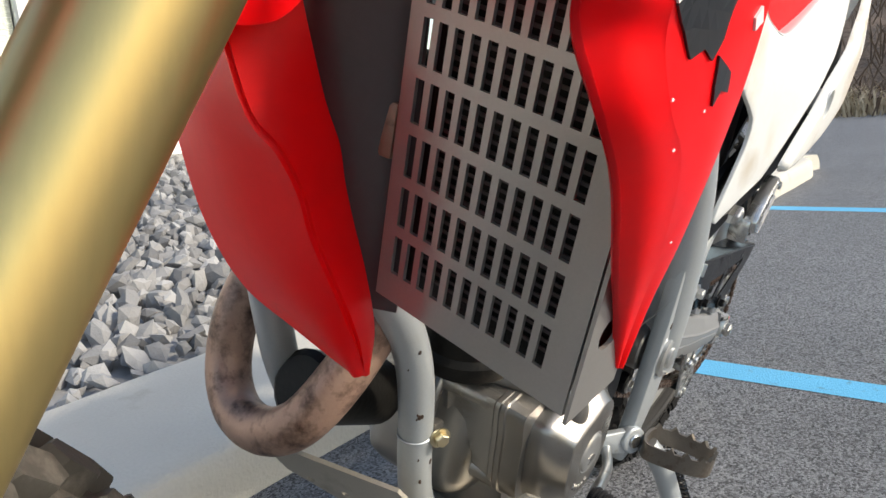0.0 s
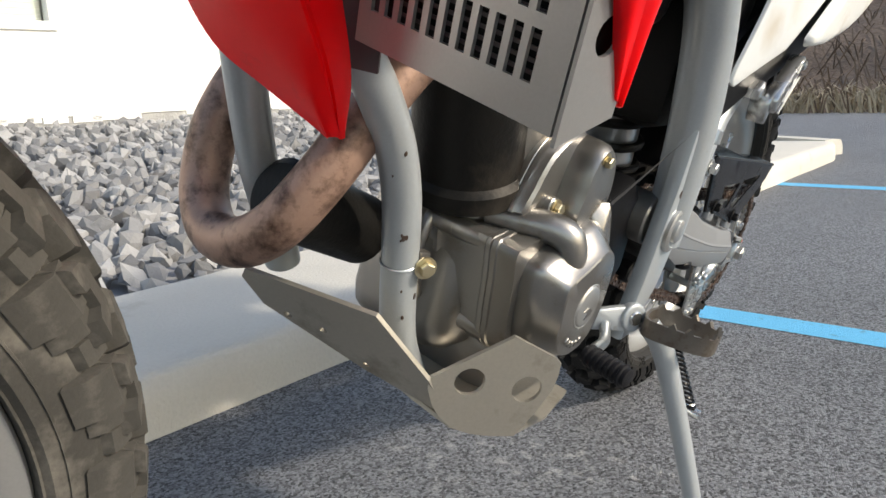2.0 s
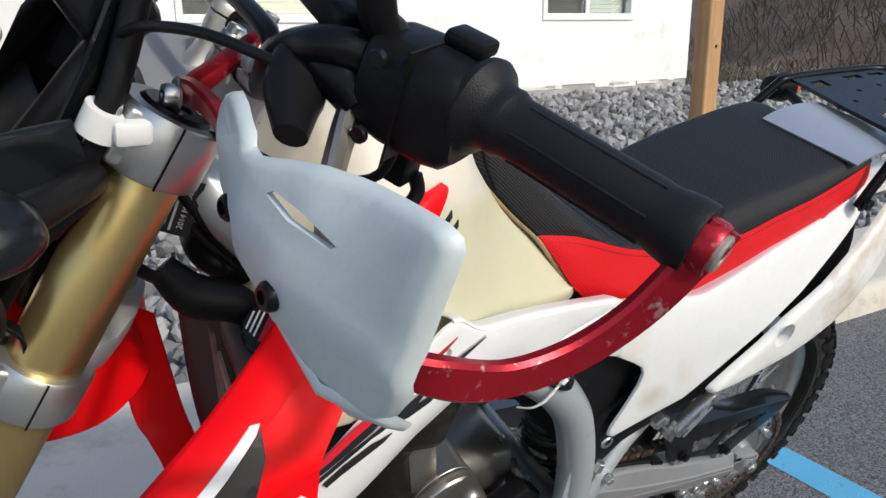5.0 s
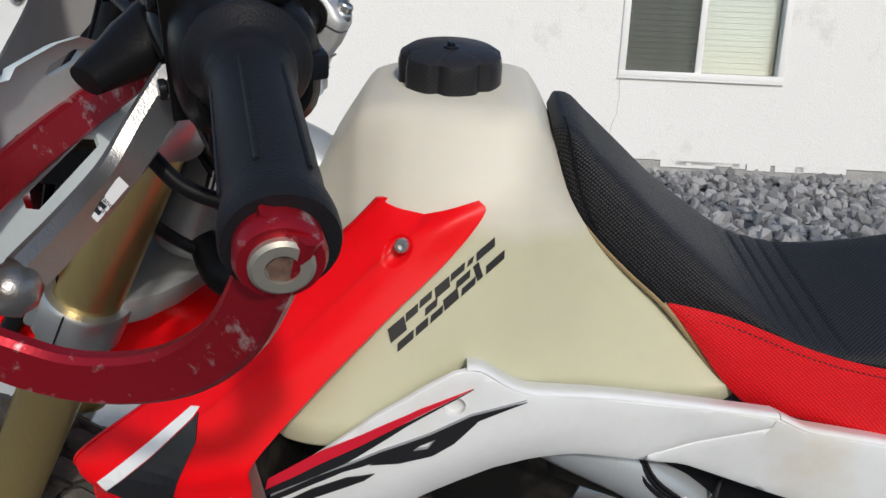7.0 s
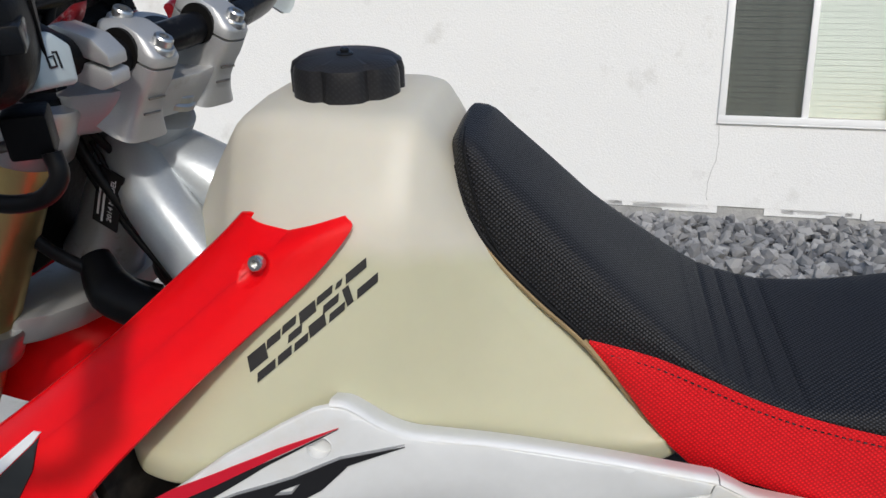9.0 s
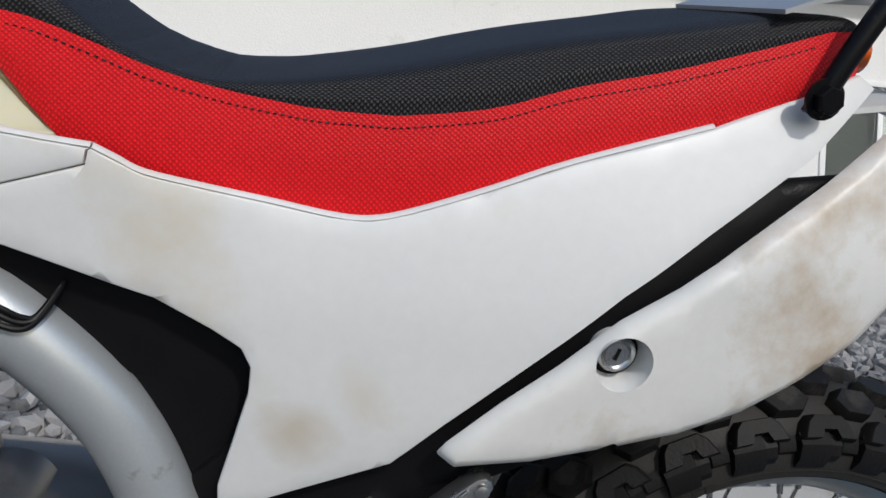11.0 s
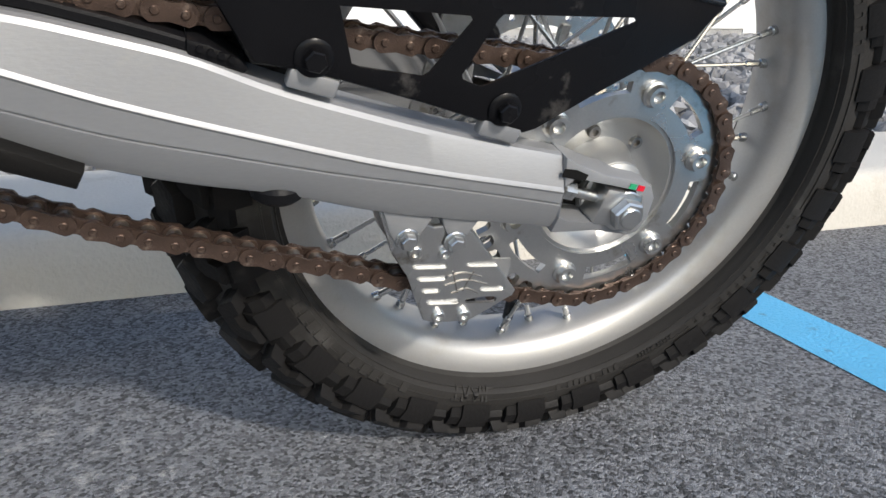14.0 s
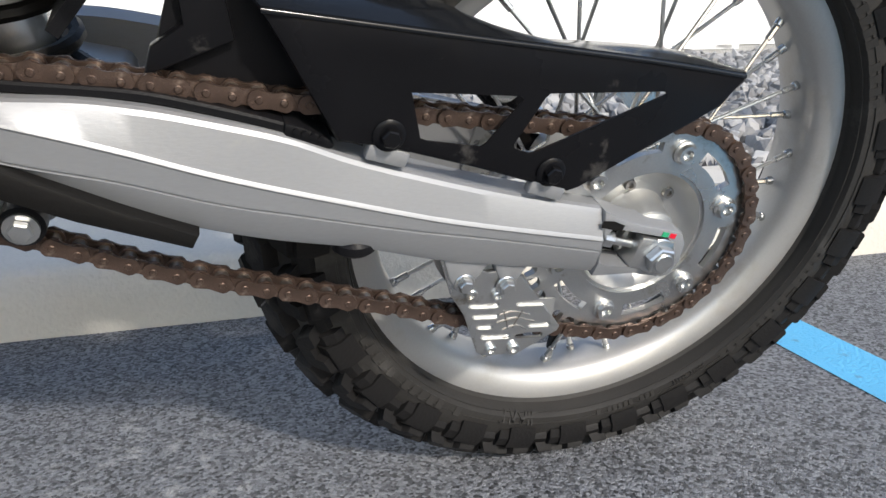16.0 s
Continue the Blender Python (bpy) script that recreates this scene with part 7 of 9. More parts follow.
def drive_chain():
    y = -0.067
    top = [(0.93, 0.452), (0.999, 0.4745), (1.067, 0.464), (1.144, 0.450), (1.25, 0.435), (1.364, 0.421)]
    arc = [(AXX + 0.1025 * math.cos(a), AXZ + 0.1025 * math.sin(a)) for a in np.linspace(radians(106), radians(-110), 26)]
    low = [(1.290, 0.250), (1.226, 0.273), (1.187, 0.284), (1.15, 0.297), (1.103, 0.311), (1.05, 0.331), (1.0, 0.353), (0.980, 0.362), (0.945, 0.376)]
    fs = [(0.925 + 0.036 * math.cos(a), 0.413 + 0.036 * math.sin(a)) for a in np.linspace(radians(-90), radians(-270), 7)]
    line = [V(a, y, b) for a, b in top + arc + low + fs[:-1]]
    line.append(line[0])
    d = [0.0]
    for a, b in zip(line, line[1:]):
        d.append(d[-1] + (b - a).length)
    n = int(d[-1] / 0.015875 / 2) * 2
    at = lambda s: V(*(float(np.interp(s, d, [p[i] for p in line])) for i in range(3)))
    ch = thing_part("drive_chain", BIKE, "rusty roller chain")
    P = 0.015875

    def plates(gap, t, r, waist, pins):
        bm = BM()
        o = []
        for sgn, cx in ((1, P), (-1, 0)):
            o += [(cx + sgn * r * math.cos(a), sgn * r * math.sin(a)) for a in np.linspace(-1.25, 1.25, 7)] + [(P / 2, sgn * waist)]
        for sg in (-1, 1):
            slab(bm, o, sg * gap, sg * (gap + t), 0)
        k = len(bm.faces)
        if pins:
            for cx in (0, P):
                cyl(bm, (cx, -gap - t - 0.0012, 0), (cx, gap + t + 0.0012, 0), 0.0027, seg=10, bevel=0.0005)
        else:
            for cx in (0, P):
                cyl(bm, (cx, -gap, 0), (cx, gap, 0), 0.0051, seg=12)
        bm.faces.ensure_lookup_table()
        if not pins:
            for f in bm.faces[k:]:
                f.material_index = 1
        return mesh_of("chain_link", bm, RUST, CHAIN_INNER, smooth=True, angle=35)
    mo, mi = plates(0.0066, 0.0022, 0.0072, 0.0052, True), plates(0.0042, 0.0022, 0.0072, 0.0052, False)
    for i in range(n):
        a, b = at(d[-1] * i / n), at(d[-1] * (i + 1) / n)
        e = (b - a).normalized()
        m = Matrix((e, V(0, 1, 0), e.cross(V(0, 1, 0)))).transposed().to_4x4()
        m.translation = a
        share("chain_link", mo if i % 2 else mi, ch, m)
    bm = BM()
    o = []
    for i in range(13):
        for f, r in ((-0.3, 0.0315), (-0.12, 0.040), (0.12, 0.040), (0.3, 0.0315)):
            a = 2 * math.pi * (i + f) / 13
            o.append((0.925 + r * math.cos(a), 0.413 + r * math.sin(a)))
    slab(bm, o, y - 0.003, y + 0.003, 0)
    part("front_sprocket", bm, STEEL, BIKE, smooth=False)


def swingarm():
    X = [0.945, 1.392]
    top = cubic([0.945, 0.99, 1.025, 1.064, 1.107, 1.149, 1.19, 1.23, 1.322, 1.395, 1.472], [0.468, 0.462, 0.460, 0.454, 0.4435, 0.4315, 0.4145, 0.401, 0.374, 0.357, 0.3345])
    bot = cubic([0.945, 0.983, 1.028, 1.072, 1.135, 1.199, 1.26, 1.356, 1.437, 1.472], [0.436, 0.417, 0.395, 0.374, 0.354, 0.340, 0.3225, 0.304, 0.290, 0.286])
    rid = cubic([0.945, 0.99, 1.046, 1.105, 1.185, 1.264, 1.40], [0.464, 0.450, 0.431, 0.409, 0.384, 0.3615, 0.3315])
    gro = cubic([0.945, 0.986, 1.044, 1.108, 1.155, 1.228, 1.317, 1.40], [0.446, 0.428, 0.411, 0.389, 0.377, 0.359, 0.340, 0.321])
    for sg in (-1, 1):
        near = 0.029 if sg < 0 else 0.0
        sit = lambda u, y, v: V(u + 0.0055, sg * (y - near), v - 0.0065)
        rings = []
        for x in np.linspace(X[0], X[-1], 60):
            t, b_, r, g = top(x), bot(x), rid(x), gro(x)
            k = min(1, (x - 0.93) / 0.08)
            prof = [(0.088, t - .001), (0.1135, t), (0.1170, t - .0012), (0.1192, t - .0042), (0.1240 + .002 * k, r + .0030), (0.1272, r + .0016), (0.1279, r + .0002), (0.1270, r - .0016), (0.1266, g + .0012), (0.1250, g + .0006), (0.1250, g - .0006), (0.1264, g - .0012), (0.1235, b_ + .010), (0.120, b_ + .003), (0.116, b_ + .0006), (0.110, b_), (0.088, b_)]
            rings.append([V(x, sg * (a - near), z) for a, z in prof])
        bm = BM()
        ring_faces(bm, rings)
        arm = part("swingarm", bm, ALLOY, BIKE, "brushed aluminium swingarm beam", angle=18)
        # axle end with its slot
        bm = BM()
        o = [(1.386, top(1.391) + 0.0065), (1.42, 0.3505), (1.452, 0.3425), (1.462, 0.338), (1.467, 0.328), (1.466, 0.310), (1.460, 0.298), (1.452, 0.2955), (1.42, 0.303), (1.386, bot(1.391) + 0.0065)]
        h = [(1.388, 0.318), (1.388, 0.343), (1.394, 0.349), (1.402, 0.348), (1.448, 0.336), (1.452, 0.326), (1.451, 0.312), (1.446, 0.307), (1.396, 0.314)]
        panel(bm, o, lambda u, v, d: sit(u, 0.1262 - d, v), 0.026, 0.02, [h], edge=0.003)
        end = part("axle_slot", bm, ALLOY, arm, "cast axle end with a slot")
        # black plate painted in for the shade deep in the slot
        bm = BM()
        box(bm, sit(1.416, 0.099, 0.327), (0.056, 0.004, 0.030), Matrix.Rotation(0.24, 3, "Y"))
        part("slot_shade", bm, DEEP, end)
        bm = BM()
        box(bm, sit(1.436, 0.116, 0.321), (0.034, 0.024, 0.030), Matrix.Rotation(0.25, 3, "Y"), 0.003)
        part("axle_block", bm, STEEL, arm)
        bm = BM()
        cyl(bm, sit(1.441, 0.1245, 0.319), sit(1.441, 0.1275, 0.319), 0.0165, seg=28, bevel=0.001)
        cyl(bm, sit(1.441, 0.1275, 0.319), sit(1.441, 0.137, 0.319), 0.0130, seg=6, bevel=0.0015)
        cyl(bm, sit(1.441, 0.137, 0.319), sit(1.441, 0.139, 0.319), 0.0085, seg=20, bevel=0.001)
        part("axle_nut", bm, STEEL, arm, "zinc axle nut")
        bm = BM()
        cyl(bm, sit(1.390, 0.116, 0.337), sit(1.425, 0.116, 0.326), 0.004, seg=12)
        cyl(bm, sit(1.391, 0.116, 0.3365), sit(1.401, 0.116, 0.3335), 0.0075, seg=6, bevel=0.0008)
        part("chain_adjuster", bm, STEEL, arm)
        if sg < 0:
            for mt, x0 in ((DECAL_GREEN, 1.444), (DECAL_RED, 1.4515)):
                bm = BM()
                box(bm, sit(x0, 0.1264, 0.3395 - (x0 - 1.444) * 0.28), (0.006, 0.0006, 0.0042), Matrix.Rotation(0.26, 3, "Y"))
                part("colour_mark", bm, mt, arm, smooth=False)
            bm = BM()
            panel(bm, [(1.383, 0.352), (1.402, 0.347), (1.404, 0.352), (1.394, 0.3565), (1.384, 0.358)], lambda u, v, d: sit(u, 0.1267 - d, v), 0.0006, 0.02, edge=0)
            part("paint_wear", bm, DEEP, arm, "dark worn patch", smooth=False)
    # cross piece
    bm = BM()
    box(bm, (1.02, 0.01, 0.43), (0.07, 0.12, 0.036), Matrix.Rotation(0.2, 3, "Y"), 0.012, 3)
    part("arm_bridge", bm, CAST, BIKE)
    bm = BM()
    cyl(bm, (0.912, -0.112, 0.470), (0.912, 0.128, 0.470), 0.028, seg=28, bevel=0.002)
    part("arm_pivot", bm, CAST, BIKE)
    # chain slider lying on the beam
    bm = BM()
    strip(bm, [(x, y, top(x) + 0.0035) for x, y in ((0.950, -0.068), (1.0, -0.068), (1.06, -0.069), (1.10, -0.070), (1.135, -0.072), (1.158, -0.073))], 0.007, 0.022, (0, 0, 1))
    sl = part("chain_slider", bm, BLACK_PLASTIC, BIKE, "black rubber chain slider")
    bm = BM()
    hull(bm, [(1.148 + dx, y, 0.434 - 0.36 * dx + dz) for dx, dz in ((0, 0.006), (0.012, 0.0065), (0.028, 0.004), (0.033, 0.0), (0.030, -0.004), (0.0, -0.004)) for y in (-0.058, -0.0865)], 0.002)
    for k in range(4):
        cyl(bm, (1.155 + 0.0055 * k, -0.0885, 0.4345 - 0.002 * k), (1.155 + 0.0055 * k, -0.084, 0.4345 - 0.002 * k), 0.0021, seg=6)
    part("slider_end", bm, BLACK_PLASTIC, sl)
    bm = BM()
    slab(bm, [(0.945, 0.449), (0.99, 0.424), (1.045, 0.394), (1.09, 0.372), (1.085, 0.362), (1.02, 0.388), (0.965, 0.415), (0.94, 0.43)], -0.105, -0.05, 0.003)
    part("lower_slider", bm, DEEP, sl, "worn oily lower slider")
    bm = BM()
    cyl(bm, (0.985, -0.052, 0.377), (0.985, -0.086, 0.377), 0.014, seg=22, bevel=0.002)
    ro = part("chain_roller", bm, BLACK_PLASTIC, BIKE, "black chain roller")
    bm = BM()
    bolt(bm, (0.985, -0.086, 0.377), (0, -1, 0), 0.0075, 0.006)
    part("roller_bolt", bm, STEEL, ro)
    bm = BM()
    slab(bm, [(0.985, 0.395), (1.004, 0.384), (1.004, 0.366), (0.990, 0.358), (0.970, 0.356), (0.95, 0.365), (0.95, 0.385)], -0.050, -0.044, 0.002)
    part("roller_bracket", bm, SILVER_PAINT, ro)
    # shock linkage under the beam
    bm = BM()
    slab(bm, [(1.11, 0.372), (1.20, 0.345), (1.19, 0.330), (1.15, 0.325), (1.10, 0.345)], -0.05, 0.05, 0.008)
    part("shock_linkage", bm, DEEP, BIKE, "dark shock linkage")
    bm = BM()
    cyl(bm, (1.196, -0.079, 0.348), (1.196, -0.079, 0.3355), 0.017, seg=20, bevel=0.003)
    part("arm_grommet", bm, BLACK_PLASTIC, BIKE)


def chain_guard():
    SETTLE.append(lambda p: V(p.x + 0.0045, p.y + 0.008 * ramp(-p.y, 0.06, 0.10), p.z - 0.0030))
    o = [(1.132, 0.516), (1.25, 0.500), (1.40, 0.480), (1.476, 0.4685), (1.482, 0.467), (1.483, 0.462), (1.477, 0.457), (1.467, 0.443), (1.40, 0.406), (1.360, 0.3825), (1.351, 0.380), (1.331, 0.386), (1.278, 0.404), (1.208, 0.425), (1.177, 0.430)]
    a = [(1.225, 0.463), (1.233, 0.430), (1.238, 0.428), (1.277, 0.4215), (1.281, 0.424), (1.305, 0.455), (1.303, 0.458)]
    b_ = [(1.324, 0.459), (1.321, 0.456), (1.302, 0.422), (1.303, 0.419), (1.315, 0.414), (1.319, 0.415), (1.417, 0.455), (1.415, 0.4575)]
    bm = BM()
    panel(bm, o, lambda u, v, d: V(u, -0.1005 + d, v), 0.0022, 0.02, [a, b_], edge=0.003)
    g = part("chain_guard", bm, BLACK_PAINT, BIKE, "black painted metal chain guard")
    edge = [(1.132, -0.0995, 0.5165), (1.25, -0.0995, 0.5005), (1.36, -0.0995, 0.4860), (1.42, -0.0995, 0.4775), (1.481, -0.0995, 0.4675)]
    back = [(1.111, -0.056, 0.527), (1.249, -0.054, 0.509), (1.294, -0.056, 0.488), (1.426, -0.058, 0.477), (1.492, -0.075, 0.4605)]
    bm = BM()
    sheet(bm, [[V(*p) for p in edge], [V(*p).lerp(V(*q), 0.5) + V(0, 0, 0.002) for p, q in zip(edge, back)], [V(*p) for p in back]], 6, 4, 0.002)
    part("guard_top", bm, BLACK_GLOSS, g, "glossy black top flange")
    bm = BM()
    tube(bm, [(x, y - 0.0003, z - 0.0006) for x, y, z in edge], 0.0021, 10, 5)
    part("folded_edge", bm, BLACK_GLOSS, g)
    bm = BM()
    panel(bm, [(1.08, 0.515), (1.132, 0.517), (1.17, 0.45), (1.11, 0.44), (1.062, 0.458)], lambda u, v, d: V(u, -0.060 + d, v), 0.003, 0.03, edge=0.003)
    part("guard_flap", bm, BLACK_PLASTIC, g)
    for q in ((1.211, -0.1005, 0.434), (1.334, -0.1005, 0.3985)):
        bm = BM()
        lathe(bm, V(*q), (0, -1, 0), [(0, 0.0115), (0.0015, 0.0115), (0.003, 0.0095), (0.003, 0.0075)], 22)
        cyl(bm, V(*q) + V(0, -0.002, 0), V(*q) + V(0, -0.0095, 0), 0.0068, seg=6, bevel=0.001)
        part("guard_bolt", bm, BLACK_PAINT, g)
        bm = BM()
        box(bm, V(*q) + V(0, 0.006, -0.016), (0.03, 0.012, 0.012), Matrix.Rotation(0.3, 3, "Y"), 0.002)
        part("guard_mount", bm, ALLOY, g)
    SETTLE.pop()
    # guide round the lower run, hung from the beam
    o = [(1.262, 0.323), (1.264, 0.314), (1.273, 0.287), (1.287, 0.264), (1.302, 0.223), (1.31, 0.219), (1.335, 0.2165), (1.343, 0.218), (1.374, 0.236), (1.376, 0.241), (1.334, 0.297), (1.322, 0.307), (1.302, 0.306), (1.297, 0.309), (1.291, 0.322)]
    slots = []
    sk = lambda x, z: (x, z + (x - 1.30) * -0.10)
    for x0, x1, zc in ((1.289, 1.317, 0.2735), (1.2935, 1.3175, 0.2625), (1.298, 1.3135, 0.2515), (1.303, 1.331, 0.2405), (1.331, 1.359, 0.2745), (1.345, 1.367, 0.2515), (1.3345, 1.361, 0.2405)):
        slots.append([sk(x0 + 0.0032 * a, zc + 0.0030 * b) for a, b in ((0, 0), (0.3, 0.75), (1, 1))] + [sk(x1 - 0.0032 * a, zc + 0.0030 * b) for a, b in ((1, 1), (0.3, 0.75), (0, 0), (0.3, -0.75), (1, -1))] + [sk(x0 + 0.0032 * a, zc + 0.0030 * b) for a, b in ((1, -1), (0.3, -0.75))])
    bm = BM()
    panel(bm, o, lambda u, v, d: V(u, -0.0865 + d, v), 0.003, 0.02, slots, edge=0.001)
    gd = part("chain_guide", bm, STEEL, BIKE, "slotted aluminium chain guide plate", smooth=False)
    bm = BM()
    panel(bm, o, lambda u, v, d: V(u, -0.0465 + d, v), 0.003, 0.03, edge=0.001)
    part("inner_plate", bm, STEEL, gd, smooth=False)
    bm = BM()
    panel(bm, [(1.284, 0.279), (1.368, 0.270), (1.368, 0.238), (1.304, 0.234)], lambda u, v, d: V(u, -0.0842 + d, v), 0.002, 0.03, edge=0)
    part("slot_floor", bm, CAST_BRIGHT, gd, smooth=False)
    for x0, x1 in ((1.266, 1.292), (1.306, 1.330)):
        bm = BM()
        hull(bm, [(x, y, z) for x, z in ((x0 - 0.004, 0.328), (x1 + 0.012, 0.320), (x0 + 0.003, 0.306), (x1 - 0.002, 0.298), (x0 + 0.010, 0.292), (x1 - 0.006, 0.291)) for y in (-0.0885, -0.074)], 0.002)
        part("arm_lug", bm, ALLOY, gd, "cast lug of the beam holding the guide")
    for zc, zz in ((0.234, 0.012), (0.275, 0.012)):
        bm = BM()
        box(bm, (1.322 - (zc - 0.234) * 0.3, -0.0655, zc), (0.05, 0.036, zz), Matrix.Rotation(0.35, 3, "Y"), 0.003)
        part("guide_block", bm, CAST_BRIGHT if zc > 0.25 else BLACK_PLASTIC, gd)
    for x, z, r in ((1.2825, 0.2995, 0.007), (1.3185, 0.2935, 0.007), (1.2895, 0.2870, 0.0055), (1.3125, 0.2830, 0.0050), (1.3135, 0.2260, 0.0052), (1.3345, 0.2240, 0.0058)):
        bm = BM()
        if r > 0.006:
            cyl(bm, (x, -0.0885, z), (x, -0.0900, z), r * 1.25, r * 1.2, 18, 0.0005)
            cyl(bm, (x, -0.0900, z), (x, -0.0960, z), r * 0.95, r * .9, 6, 0.0012)
        else:
            bolt(bm, (x, -0.0865, z), (0, -1, 0), r, 0.004, washer=False, socket=True)
        part("guide_bolt", bm, STEEL, gd)
    bm = BM()
    for pts in ([(1.318, 0.262), (1.330, 0.264), (1.345, 0.2585)], [(1.316, 0.254), (1.332, 0.257), (1.350, 0.251)], [(1.322, 0.246), (1.334, 0.249), (1.344, 0.243)], [(1.321, 0.266), (1.327, 0.246)], [(1.338, 0.264), (1.331, 0.247)]):
        tube(bm, [(x, -0.0868, z) for x, z in pts], 0.0007, 5, 3)
    part("engraved_emblem", bm, CAST, gd)


def tail():
    bm = BM()
    sheet(bm, [[V(1.272, y, 0.962), V(1.300, y, 0.972), V(1.345, y, 0.979), V(1.400, y, 0.978)] for y in (-0.112, -0.075, -0.035, 0.005, 0.040)], 4, 4, 0.003)
    part("tail_plate", bm, TAIL_ALLOY, BIKE, "polished aluminium tail plate behind the seat")
    slots = [[(1.392, -0.086), (1.398, -0.052), (1.440, -0.040), (1.446, -0.052)], [(1.505, -0.068), (1.512, -0.044), (1.552, -0.052), (1.545, -0.076)], [(1.566, -0.080), (1.560, -0.066), (1.580, -0.066), (1.588, -0.078)],
             [(1.455, -0.098), (1.452, -0.084), (1.505, -0.086), (1.510, -0.100)], [(1.425, 0.062), (1.430, 0.086), (1.462, 0.088), (1.455, 0.062)], [(1.510, 0.072), (1.512, 0.086), (1.552, 0.084), (1.550, 0.070)], [(1.572, 0.070), (1.573, 0.082), (1.606, 0.078), (1.604, 0.066)]]
    slots += [[(1.62, -0.052), (1.624, -0.030), (1.630, -0.030), (1.626, -0.052)], [(1.632, 0.010), (1.632, 0.036), (1.638, 0.036), (1.638, 0.010)]]
    slots += [circle(u, v, 0.0045, 8) for u, v in ((1.475, -0.015), (1.475, 0.030), (1.535, -0.010), (1.535, 0.035), (1.590, -0.020), (1.590, 0.030), (1.42, 0.0), (1.60, 0.05))]
    lie = lambda u, v: 0.999 + 0.07 * (u - 1.34) - 0.06 * (v + 0.12)
    bm = BM()
    panel(bm, [(1.345, -0.116), (1.57, -0.105), (1.615, -0.085), (1.645, -0.045), (1.655, 0.010), (1.645, 0.060), (1.615, 0.092), (1.42, 0.110), (1.380, 0.0)], lambda u, v, d: V(u, v, lie(u, v) - d), 0.004, 0.03, slots, edge=0.001)
    rk = part("luggage_rack", bm, BLACK_PAINT, BIKE, "black metal luggage rack plate with cut-outs", smooth=False)
    bm = BM()
    tube(bm, [(1.296, -0.126, 0.905), (1.315, -0.127, 0.950), (1.338, -0.126, 0.988), (1.370, -0.124, 0.999), (1.575, -0.113, 1.011), (1.630, -0.085, 1.014), (1.660, -0.040, 1.014), (1.668, 0.015, 1.012), (1.655, 0.070, 1.008), (1.610, 0.104, 1.002), (1.44, 0.120, 0.988), (1.405, 0.125, 0.972), (1.360, 0.132, 0.920), (1.345, 0.135, 0.890)], 0.0072, 12, 6)
    part("rack_rail", bm, BLACK_PAINT, rk, "black tube rail")
    for sg in (-1, 1):
        bm = BM()
        bolt(bm, V(1.299, sg * 0.130, 0.915), (0, sg, 0), 0.009, 0.008)
        part("rack_bolt", bm, BLACK_PAINT, rk)
        bm = BM()
        tube(bm, [(1.46, sg * 0.09, 0.94), (1.50, sg * 0.14, 0.94), (1.52, sg * 0.18, 0.94)], 0.008, 10, 4)
        lathe(bm, V(1.520, sg * 0.19, 0.94), (1, 0, 0), [(-0.025, 0.006), (-0.02, 0.02), (0.01, 0.026), (0.025, 0.024)], 18)
        sgn = part("rear_signal", bm, BLACK_PLASTIC, BIKE, "black rear turn signal")
        bm = BM()
        lathe(bm, V(1.545, sg * 0.19, 0.94), (1, 0, 0), [(0, 0.024), (0.012, 0.021), (0.018, 0.010), (0.019, 0)], 18)
        part("signal_lens", bm, AMBER, sgn)
    bm = BM()
    sheet(bm, [[V(1.30, y, 0.90), V(1.40, y, 0.915 - 0.3 * y * y), V(1.52, y, 0.90 - 0.6 * y * y), V(1.62, y * .8, 0.86 - 0.8 * y * y)] for y in (-0.11, -0.06, 0, 0.06, 0.11)], 5, 4, 0.004)
    part("rear_fender", bm, WHITE, BIKE, "white plastic rear fender")


rear_wheel()
drive_chain()
swingarm()
chain_guard()
tail()


# ---- front end ----
def front_sits(p):
    return Vector((p.x + 0.015, p.y - 0.006, p.z - 0.013))


def leg(z, off=0.0):
    return 0.325 + (z - 0.945) * 0.523 + off


FORK = V(0.523, 0, 1).normalized()


